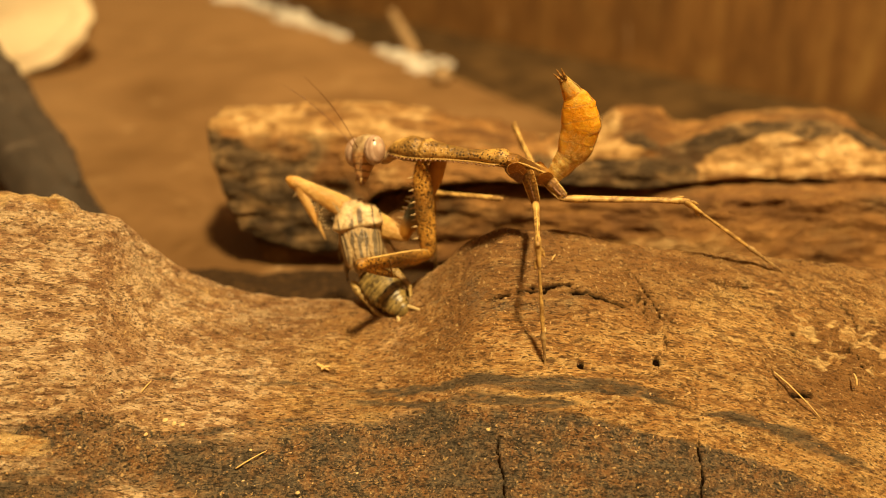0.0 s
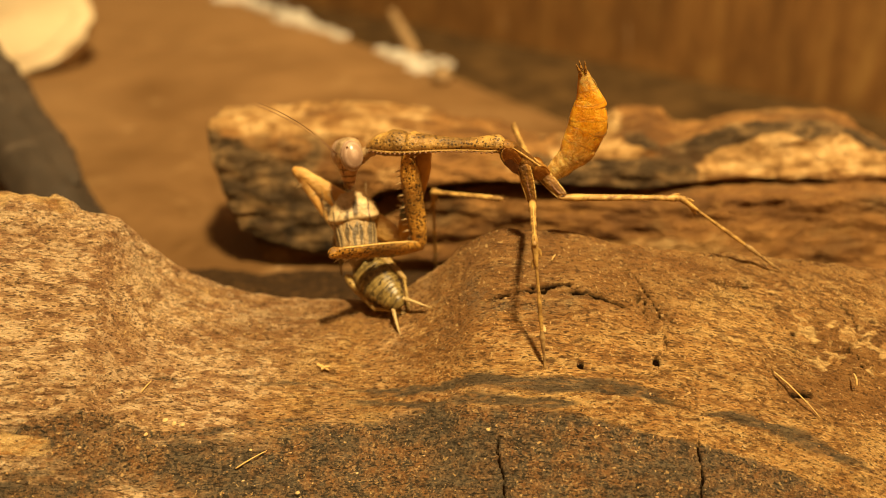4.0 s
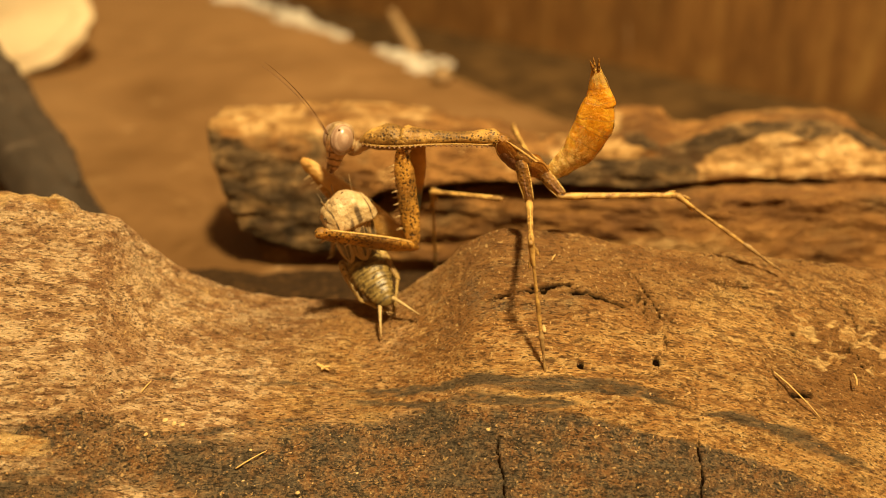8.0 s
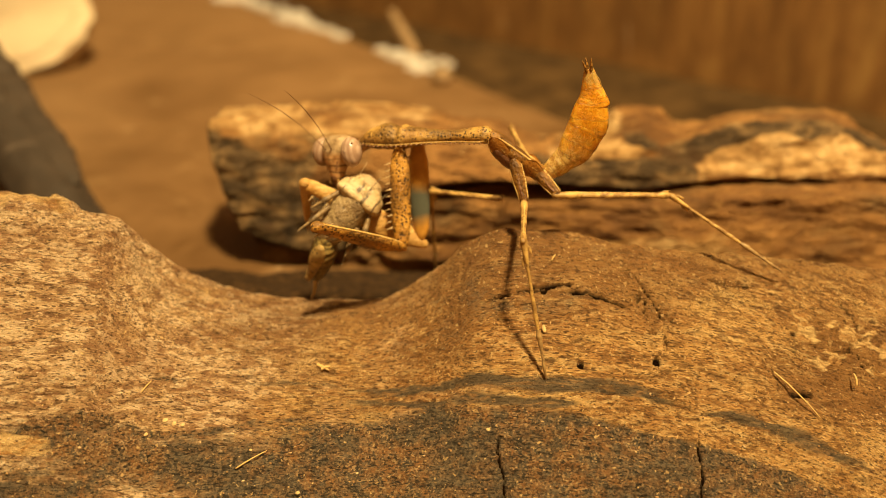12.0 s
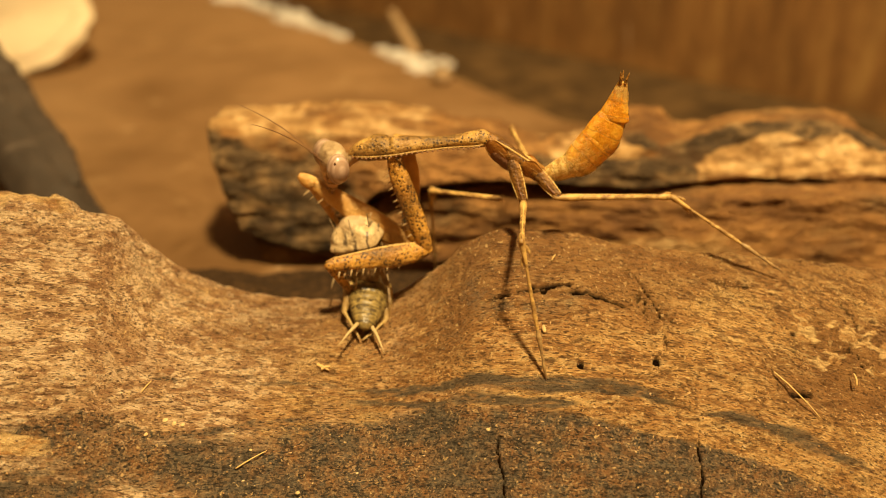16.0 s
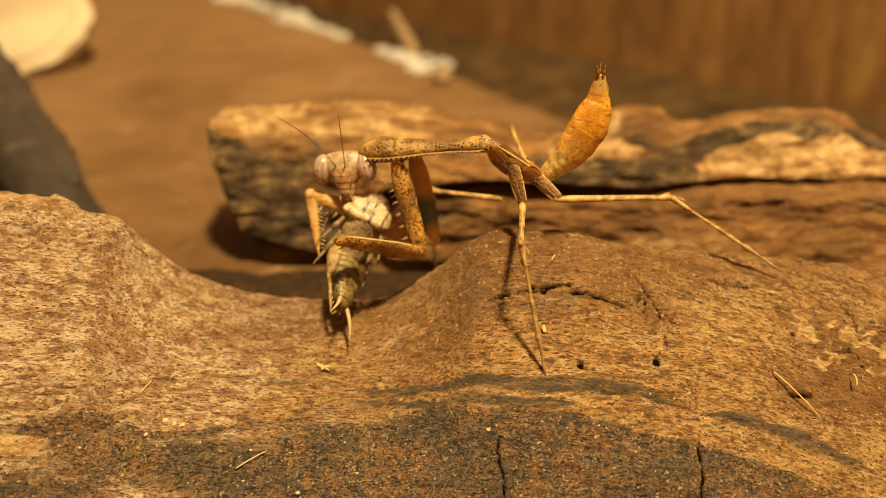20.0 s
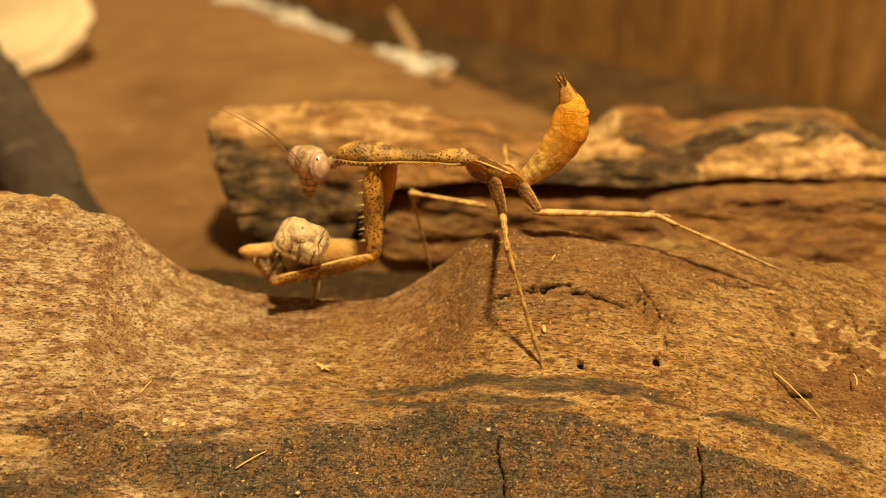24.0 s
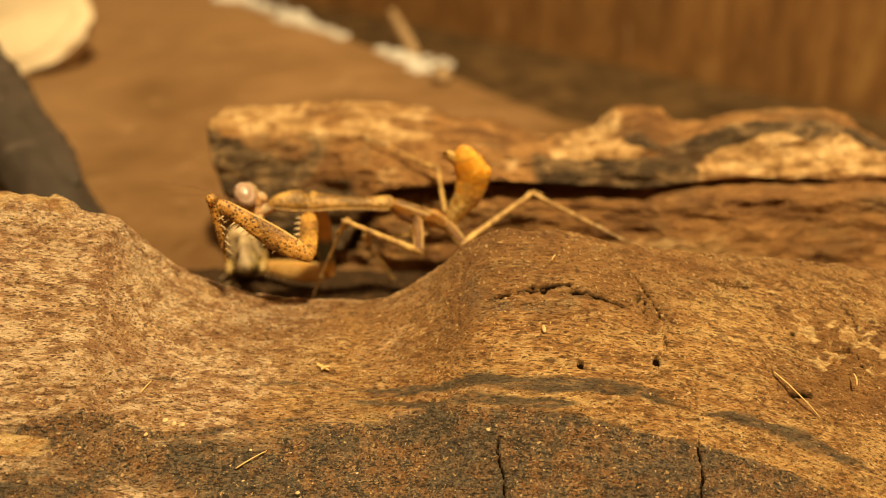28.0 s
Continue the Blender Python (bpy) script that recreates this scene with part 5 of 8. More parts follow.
def build_filler():
    """The crumbling white edge along the board."""
    rng = np.random.default_rng(3)
    root = new("filler_strip")
    tagged(root, "crumbling whitish filler along the board's edge", "filler")
    shapes = [[], []]
    for k in range(420):
        s = rng.random()
        if 0.5 + 0.5 * math.sin(s * 41 + 3 * math.sin(s * 13)) < 0.25 * rng.random() + 0.02:
            continue
        base = np.array([-136, 507]) * (1 - s) + np.array([0, 333]) * s
        off = rng.normal(0, 1.2 + 4.5 * (0.5 + 0.5 * math.sin(s * 17 + 2 * math.sin(s * 5))) ** 2)
        x, y = base + np.array([0.79, 0.61]) * off
        r = rng.uniform(0.8, 2.6) * (0.85 if s > 0.5 else 1.15)
        shapes[k % 2].append(moved(ball(r * 1.5, r, r * 0.6, 8, 5, 0.5, k), Matrix.Translation((x, y, FLOOR + 0.3 * r)) @ Matrix.Rotation(rng.uniform(0, 3), 4, "Z")))
    tagged(part("crumb", merged(*shapes[0]), PLASTER, root, "white filler crumbs"), kind="stuff")
    tagged(part("flake", merged(*shapes[1]), PLASTER, root, "white filler flakes"), kind="stuff")


def build_twig():
    p, f = tube(34.0, [(0, 2.4, 2.2), (0.4, 2.8, 2.6), (0.9, 2.0, 1.9), (1, 0.8, 0.8)], 14, 20, 0.2)
    ob = mesh_object("twig", p, f, CUT_TWIG)
    ob.matrix_world = mm(-24, 384, FLOOR + 14, 0, 24, -66)
    tagged(ob, "short pale broken twig by the board's edge", "twig")
    root = mesh_object("pebble", *ball(4.2, 4.6, 3.4, 16, 10, 0.3, 2.0), CUT_TWIG)
    root.matrix_world = mm(-0.5, 318, FLOOR + 2.6)
    tagged(root, "rounded tan crumb of wood on the board", "crumb")


def build_scraps():
    """Straws, splinters and seeds lying on the split log."""
    def lay(name, shape, material, x, y, rz, lift, label, category, tilt=0.0, group=""):
        z = float(front_height(np.array([x]), np.array([y]))[0])
        dy = (float(front_height(np.array([x]), np.array([y + 0.5]))[0]) - z) / 0.5
        dx = (float(front_height(np.array([x + 0.5]), np.array([y]))[0]) - z) / 0.5
        up = Vector((-dx, -dy, 1)).normalized()
        ob = mesh_object(name, *shape, material)
        ob.matrix_world = Matrix.Translation(Vector((x, y, z + lift)) * MM) @ up.to_track_quat("Z", "Y").to_matrix().to_4x4() @ pose(0, 0, 0, 0, tilt, rz)
        return tagged(ob, label, category, group)

    def stalk(length, r, bend=0.3):
        p, f = tube(length, [(0, r, r), (0.5, r * 1.05, r), (1, r * 0.5, r * 0.5)], 7, 14, 0.1, bend=bend)
        return p - np.array([length / 2, 0, 0]), f

    lay("straw", stalk(9.6, 0.13, 0.5), STRAW, 56.3, 101.4, -54, 0.55, "long thin dry straw on the log", "straw")
    lay("straw", stalk(2.6, 0.12), STRAW, -47.9, 103.6, 32, 0.4, "short thin pale straw on the log", "straw")
    lay("splinter", stalk(5.4, 0.12), STRAW, -30.2, 95.6, 28, 0.5, "pale wood splinter on the charred rind", "splinter")
    lay("splinter", stalk(2.0, 0.18), STRAW, 66.5, 104.0, 84, 0.5, "tiny upright pale splinter", "splinter")
    lay("splinter", stalk(1.5, 0.16), STRAW, 18.9, 119.8, 55, 0.4, "tiny straw-coloured splinter near the crest", "splinter")
    flake = merged(stalk(2.4, 0.3, 0.0), moved(stalk(1.7, 0.26), Matrix.Translation((0.5, 0.1, 0)) @ Matrix.Rotation(radians(50), 4, "Z")))
    lay("wood_flake", flake, STRAW, -20.4, 110.6, -28, 0.4, "small jagged orange wood flake", "flake")
    for x, y, r, rz in ((-44.3, 99.7, 0.55, 20), (-42.9, 99.5, 0.5, 60), (-41.6, 99.5, 0.42, 0), (-46.8, 97.4, 0.4, 40), (-30.5, 97.0, 0.3, 0), (7.0, 96.0, 0.38, 0), (24.0, 96.3, 0.4, 30), (-22.5, 91.5, 0.4, 15)):
        lay("seed", ball(r * 0.85, r * 0.7, r * 0.35, 12, 8, 0.15, r), SEED, x, y, rz, 0.35, "tiny flat pale seed on the log", "seed", 0, "seeds on the log")
    lay("husk", ball(0.35, 0.75, 0.25, 12, 8, 0.15), SEED, 16.3, 107.9, 8, 0.45, "slim pale yellow husk on the log", "husk")


def build_dust():
    """Loose wood crumbs strewn over the charred rind and the split face."""
    rng = np.random.default_rng(11)
    n = Nodes("wood_crumbs")
    isle = n.tree.nodes.new("ShaderNodeNewGeometry").outputs["Random Per Island"]
    c = n.ramp(isle, (0.0, (0.10, 0.065, 0.035)), (0.5, (0.22, 0.12, 0.045)), (0.88, (0.40, 0.24, 0.10)), (1.0, (0.66, 0.48, 0.26)))
    skin = n.done(n.mix(n.ramp(n.noise(1500, 3, 0.6), (0.35, 0.6), (0.6, 0.0)), c, (0.16, 0.08, 0.03)), 0.8, 0.3)
    skin_points = FRONT_SKIN[0]
    low = skin_points[skin_points[:, 1] < 101]
    shapes = []
    for k in range(2600):
        pool = low if k % 4 else skin_points
        x, y, z = pool[rng.integers(len(pool))]
        r = 0.05 + 0.20 * rng.random() ** 5
        turn = Matrix.Rotation(rng.uniform(0, 6.3), 4, "Z") @ Matrix.Rotation(rng.uniform(-0.4, 0.4), 4, "X")
        shapes.append(moved(ball(r * rng.uniform(1.0, 1.7), r, r * 0.6, 6, 4, 0.35, 0.37 * k), Matrix.Translation((x, y, z + 0.2 * r)) @ turn))
    tagged(mesh_object("wood_crumbs", *merged_fast(shapes), skin), "loose tan and brown wood crumbs strewn over the log", "crumbs", kind="stuff")


def merged_fast(shapes):
    v = np.concatenate([s[0] for s in shapes])
    f, base = [], 0
    for p, q in shapes:
        f += [[i + base for i in face] for face in q]
        base += len(p)
    return v, f


def build_gap_shade():
    """A low dark mound added between the two logs in place of deep shade."""
    xs, ys = np.arange(-66, 14.1, 0.7), np.arange(140, 173.1, 0.7)
    x, y = np.meshgrid(xs, ys, indexing="ij")
    x, y = x.ravel(), y.ravel()
    p = np.stack([x, y, 0 * x], -1)
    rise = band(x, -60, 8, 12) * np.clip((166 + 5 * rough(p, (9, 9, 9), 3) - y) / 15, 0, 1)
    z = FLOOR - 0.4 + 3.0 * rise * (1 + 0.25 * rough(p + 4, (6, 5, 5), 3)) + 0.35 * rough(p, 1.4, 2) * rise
    n = Nodes("gap_shade_brown")
    # near-black browns put the gap's shade into the colour
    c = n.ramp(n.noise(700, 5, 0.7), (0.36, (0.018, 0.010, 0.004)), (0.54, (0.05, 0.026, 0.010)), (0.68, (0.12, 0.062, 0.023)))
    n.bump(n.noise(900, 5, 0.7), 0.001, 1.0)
    ob = mesh_object("gap_shade_mound", np.stack([x, y, z], -1), grid_faces(len(xs), len(ys)), n.done(c, 0.95, 0.15))
    tagged(ob, "low dark brown mound standing in for shade between the logs", "dust", kind="stuff")


build_branch()
build_gap_shade()
build_dust()
build_cut_log()
build_filler()
build_twig()
build_scraps()


def motions():
    def key(ob, *rows):
        walk(ob, [(t, mm(*r)) for t, *r in rows])

    key(MP["root"],
        (0, 18.57, 127.00, 42.51), (0.5, 18.38, 127.00, 42.30), (1, 18.06, 127.00, 42.83),
        (2, 18.06, 127.00, 42.83), (3, 18.06, 127.00, 42.83), (6, 18.06, 127.00, 42.83),
        (7, 18.06, 127.00, 42.83), (7.5, 18.05, 127.00, 42.99), (8, 18.04, 127.00, 43.14),
        (8.5, 18.04, 127.00, 43.14), (9, 18.04, 127.00, 43.14), (9.5, 18.04, 127.00, 43.14),
        (10, 18.04, 127.00, 43.14), (10.5, 17.56, 127.00, 43.14), (11, 17.36, 127.00, 43.14),
        (11.25, 17.36, 127.00, 43.14), (11.5, 17.36, 127.00, 43.14), (11.75, 17.36, 127.00, 43.14),
        (12, 17.36, 127.00, 43.14), (12.5, 17.36, 127.00, 43.14), (14.5, 17.07, 127.00, 43.14),
        (15, 17.26, 127.00, 43.14), (16, 17.26, 127.00, 43.14), (17, 17.56, 127.00, 43.14),
        (18, 17.57, 127.00, 42.93), (19, 17.59, 127.00, 42.51), (20, 16.91, 127.00, 42.51),
        (20.5, 17.11, 127.00, 42.51), (21, 17.59, 127.00, 42.51), (21.5, 17.59, 127.00, 42.51),
        (23.5, 15.17, 127.00, 42.30), (24, 13.25, 127.00, 41.78), (25, 10.43, 127.50, 39.74),
        (26, 9.94, 127.50, 39.74), (26.5, 8.51, 128.00, 39.20), (27, 6.18, 131.00, 37.85),
        (27.2, 4.76, 133.00, 34.70), (27.5, 2.85, 140.00, 29.63), (28, 1.25, 144.00, 25.84))
    key(MP["thorax"],
        (0, 0.00, 0.00, 0.00, -21.7, -31.5, -141.9), (0.5, 0.00, 0.00, 0.00, -19.7, -39.9, -146.1), (1, 0.00, 0.00, 0.00, -20.0, -38.8, -145.5),
        (2, 0.00, 0.00, 0.00, -16.3, -39.5, -152.3), (3, 0.00, 0.00, 0.00, -16.3, -39.5, -152.3), (6, 0.00, 0.00, 0.00, -13.0, -41.6, -158.2),
        (7, 0.00, 0.00, 0.00, -8.0, -41.7, -166.7), (7.5, 0.00, 0.00, 0.00, -5.8, -40.7, -170.3), (8, 0.00, 0.00, 0.00, -8.4, -40.1, -165.9),
        (8.5, 0.00, 0.00, 0.00, -7.8, -39.8, -166.9), (9, 0.00, 0.00, 0.00, -6.8, -40.3, -168.7), (9.5, 0.00, 0.00, 0.00, -6.8, -40.3, -168.7),
        (10, 0.00, 0.00, 0.00, -6.8, -40.3, -168.7), (10.5, 0.00, 0.00, 0.00, -2.7, -38.6, -175.6), (11, 0.00, 0.00, 0.00, -2.7, -38.6, -175.4),
        (11.25, 0.00, 0.00, 0.00, -2.4, -38.7, -176.1), (11.5, 0.00, 0.00, 0.00, -2.0, -38.8, -176.7), (11.75, 0.00, 0.00, 0.00, -1.6, -38.8, -177.3),
        (12, 0.00, 0.00, 0.00, -1.3, -38.9, -177.9), (12.5, 0.00, 0.00, 0.00, -1.0, -37.5, -178.4), (14.5, 0.00, 0.00, 0.00, 4.6, -35.3, 172.3),
        (15, 0.00, 0.00, 0.00, 1.0, -36.3, 178.3), (16, 0.00, 0.00, 0.00, -1.4, -36.0, -177.7), (17, 0.00, 0.00, 0.00, -1.3, -36.0, -177.8),
        (18, 0.00, 0.00, 0.00, 1.5, -35.5, 177.5), (19, 0.00, 0.00, 0.00, -0.1, -36.0, -179.8), (20, 0.00, 0.00, 0.00, -8.5, -38.1, -165.7),
        (20.5, 0.00, 0.00, 0.00, -8.6, -36.5, -165.6), (21, 0.00, 0.00, 0.00, -8.4, -34.2, -165.9), (21.5, 0.00, 0.00, 0.00, -9.5, -34.8, -164.0),
        (23.5, 0.29, -0.19, 0.32, -12.4, -31.0, -159.1), (24, 0.31, -0.35, 0.24, -13.0, -30.8, -158.0), (25, 0.49, -0.44, 0.41, -14.1, -29.9, -156.1),
        (26, 0.85, -0.57, 0.84, -15.9, -26.6, -153.0), (26.5, 1.01, -0.54, 1.03, -14.8, -29.1, -155.0), (27, 0.98, -0.62, 1.16, -14.0, -24.5, -156.6),
        (27.2, 0.59, -0.52, 0.72, -11.5, -24.8, -160.8), (27.5, 0.05, 0.14, 0.09, 3.5, -21.2, 174.4), (28, -0.10, 0.09, -0.29, 2.5, -20.7, 175.9))
    key(MP["pronotum"],
        (0, -7.98, -6.26, 6.22, 0.0, 7.5, 146.0), (0.5, -7.58, -5.09, 7.63, 0.0, 5.5, 145.8), (1, -7.65, -5.25, 7.45, 0.0, 6.1, 143.2),
        (2, -8.13, -4.27, 7.57, 0.0, 7.6, 159.2), (3, -8.13, -4.27, 7.57, 0.0, 6.7, 160.5), (6, -8.26, -3.31, 7.90, 0.0, 7.5, 162.8),
        (7, -8.65, -2.04, 7.92, 0.0, 13.3, 160.1), (7.5, -8.89, -1.52, 7.77, 0.0, 9.6, 166.1), (8, -8.83, -2.22, 7.67, 0.0, 5.4, 165.1),
        (8.5, -8.91, -2.07, 7.61, 0.0, 4.8, 162.0), (9, -8.89, -1.78, 7.70, 0.0, 12.6, 168.0), (9.5, -8.89, -1.78, 7.70, 0.0, 13.6, 160.6),
        (10, -8.89, -1.78, 7.70, 0.0, 12.3, 153.1), (10.5, -9.28, -0.72, 7.42, 0.0, 10.5, 164.4), (11, -9.27, -0.74, 7.42, 0.0, 12.8, 164.8),
        (11.25, -9.27, -0.64, 7.44, 0.0, 11.8, 163.3), (11.5, -9.26, -0.54, 7.45, 0.0, 10.7, 162.0), (11.75, -9.26, -0.44, 7.46, 0.0, 9.6, 160.7),
        (12, -9.25, -0.34, 7.48, 0.0, 8.4, 159.6), (12.5, -9.43, -0.27, 7.25, 0.0, 5.7, 164.7), (14.5, -9.62, 1.30, 6.88, 0.0, 8.7, 174.9),
        (15, -9.58, 0.29, 7.05, 0.0, 8.3, 172.5), (16, -9.62, -0.39, 7.00, 0.0, 8.6, 171.8), (17, -9.62, -0.37, 6.99, 0.0, 9.0, 173.1),
        (18, -9.68, 0.43, 6.91, 0.0, 9.5, 172.1), (19, -9.63, -0.03, 7.00, 0.0, 9.5, 172.6), (20, -9.07, -2.31, 7.35, 0.0, 10.1, 162.6),
        (20.5, -9.26, -2.38, 7.08, 0.0, 11.3, 158.7), (21, -9.55, -2.39, 6.68, 0.0, 10.8, 159.6), (21.5, -9.39, -2.70, 6.80, 0.0, 14.5, 166.2),
        (23.5, -9.24, -3.82, 6.45, 0.0, 8.3, 159.9), (24, -9.17, -4.18, 6.33, 0.0, 5.3, 161.0), (25, -8.94, -4.63, 6.35, 0.0, 0.6, 160.0),
        (26, -8.64, -5.39, 6.16, 0.0, -0.9, 160.8), (26.5, -8.41, -4.94, 6.81, 0.0, -2.0, 163.7), (27, -8.96, -4.92, 6.09, 0.0, -9.0, 170.0),
        (27.2, -9.62, -4.06, 5.71, 0.0, -9.9, 173.5), (27.5, -10.99, 1.22, 4.39, 0.0, -11.6, -171.1), (28, -11.21, 0.88, 3.91, 0.0, -5.7, -168.9))
    key(MP["abdomen"],
        (0, 0.00, 0.00, 0.00, 90.0, -55.9, 0.0), (0.5, 0.00, 0.00, 0.00, 90.0, -49.7, 0.0), (1, 0.00, 0.00, 0.00, 90.0, -51.3, 0.0),
        (2, 0.00, 0.00, 0.00, 90.0, -50.0, 0.0), (3, 0.00, 0.00, 0.00, 90.0, -46.9, 0.0), (6, 0.00, 0.00, 0.00, 90.0, -45.9, 0.0),
        (7, 0.00, 0.00, 0.00, 90.0, -44.0, 0.0), (7.5, 0.00, 0.00, 0.00, 90.0, -44.7, 0.0), (8, 0.00, 0.00, 0.00, 90.0, -42.7, 0.0),
        (8.5, 0.00, 0.00, 0.00, 90.0, -42.0, 0.0), (9, 0.00, 0.00, 0.00, 90.0, -45.5, 0.0), (9.5, 0.00, 0.00, 0.00, 90.0, -44.4, 0.0),
        (10, 0.00, 0.00, 0.00, 90.0, -43.6, 0.0), (10.5, 0.00, 0.00, 0.00, 90.0, -44.0, 0.0), (11, 0.00, 0.00, 0.00, 90.0, -43.6, 0.0),
        (11.25, 0.00, 0.00, 0.00, 90.0, -43.6, 0.0), (11.5, 0.00, 0.00, 0.00, 90.0, -43.6, 0.0), (11.75, 0.00, 0.00, 0.00, 90.0, -43.6, 0.0),
        (12, 0.00, 0.00, 0.00, 90.0, -43.6, 0.0), (12.5, 0.00, 0.00, 0.00, 90.0, -42.9, 0.0), (14.5, 0.00, 0.00, 0.00, 90.0, -39.7, 0.0),
        (15, 0.00, 0.00, 0.00, 90.0, -36.3, 0.0), (16, 0.00, 0.00, 0.00, 90.0, -24.4, 0.0), (17, 0.00, 0.00, 0.00, 90.0, -29.1, 0.0),
        (18, 0.00, 0.00, 0.00, 90.0, -30.7, 0.0), (19, 0.00, 0.00, 0.00, 90.0, -32.9, 0.0), (20, 0.00, 0.00, 0.00, 90.0, -45.7, 0.0),
        (20.5, 0.00, 0.00, 0.00, 90.0, -46.2, 0.0), (21, 0.00, 0.00, 0.00, 90.0, -48.0, 0.0), (21.5, 0.00, 0.00, 0.00, 90.0, -42.8, 0.0),
        (23.5, 0.00, 0.00, 0.00, 90.0, -40.4, 0.0), (24, 0.00, 0.00, 0.00, 90.0, -43.3, 0.0), (25, 0.00, 0.00, 0.00, 90.0, -44.3, 0.0),
        (26, 0.00, 0.00, 0.00, 90.0, -46.2, 0.0), (26.5, 0.00, 0.00, 0.00, 90.0, -44.8, 0.0), (27, 0.00, 0.00, 0.00, 90.0, -51.0, 0.0),
        (27.2, 0.00, 0.00, 0.00, 90.0, -52.4, 0.0), (27.5, 0.00, 0.00, 0.00, 90.0, -56.4, 0.0), (28, 0.00, 0.00, 0.00, 90.0, -59.1, 0.0))
    key(MP["abdomen_two"],
        (0, 3.55, 0.00, 5.23, 90.0, -78.2, 0.0), (0.5, 4.49, 0.00, 5.29, 90.0, -72.5, 0.0), (1, 4.11, 0.00, 5.13, 90.0, -73.0, 0.0),
        (2, 4.09, 0.00, 4.88, 90.0, -72.2, 0.0), (3, 4.27, 0.00, 4.57, 90.0, -70.6, 0.0), (6, 4.58, 0.00, 4.72, 90.0, -66.9, 0.0),
        (7, 4.89, 0.00, 4.72, 90.0, -65.0, 0.0), (7.5, 4.90, 0.00, 4.86, 90.0, -65.3, 0.0), (8, 4.87, 0.00, 4.49, 90.0, -63.9, 0.0),
        (8.5, 4.99, 0.00, 4.49, 90.0, -63.2, 0.0), (9, 4.84, 0.00, 4.91, 90.0, -64.4, 0.0), (9.5, 4.78, 0.00, 4.68, 90.0, -64.5, 0.0),
        (10, 4.77, 0.00, 4.53, 90.0, -64.8, 0.0), (10.5, 4.66, 0.00, 4.49, 90.0, -67.1, 0.0), (11, 4.70, 0.00, 4.47, 90.0, -67.8, 0.0),
        (11.25, 4.70, 0.00, 4.48, 90.0, -67.1, 0.0), (11.5, 4.71, 0.00, 4.48, 90.0, -66.5, 0.0), (11.75, 4.71, 0.00, 4.49, 90.0, -65.9, 0.0),
        (12, 4.71, 0.00, 4.49, 90.0, -65.3, 0.0), (12.5, 4.84, 0.00, 4.49, 90.0, -64.5, 0.0), (14.5, 4.90, 0.00, 4.08, 90.0, -57.3, 0.0),
        (15, 5.07, 0.00, 3.73, 90.0, -54.5, 0.0), (16, 5.62, 0.00, 2.55, 90.0, -48.8, 0.0), (17, 5.51, 0.00, 3.06, 90.0, -48.8, 0.0),
        (18, 5.37, 0.00, 3.19, 90.0, -50.1, 0.0), (19, 5.37, 0.00, 3.48, 90.0, -51.4, 0.0), (20, 4.66, 0.00, 4.77, 90.0, -59.5, 0.0),
        (20.5, 4.69, 0.00, 4.90, 90.0, -59.0, 0.0), (21, 4.44, 0.00, 4.93, 90.0, -59.2, 0.0), (21.5, 4.83, 0.00, 4.48, 90.0, -56.5, 0.0),
        (23.5, 5.54, 0.00, 4.73, 90.0, -58.9, 0.0), (24, 5.38, 0.00, 5.08, 90.0, -61.3, 0.0), (25, 5.70, 0.00, 5.57, 90.0, -66.4, 0.0),
        (26, 5.39, 0.00, 5.63, 90.0, -67.8, 0.0), (26.5, 5.49, 0.00, 5.45, 90.0, -68.2, 0.0), (27, 4.73, 0.00, 5.84, 90.0, -73.5, 0.0),
        (27.2, 4.23, 0.00, 5.50, 90.0, -78.2, 0.0), (27.5, 3.61, 0.00, 5.44, 90.0, -79.0, 0.0), (28, 3.78, 0.00, 6.32, 90.0, -76.6, 0.0))
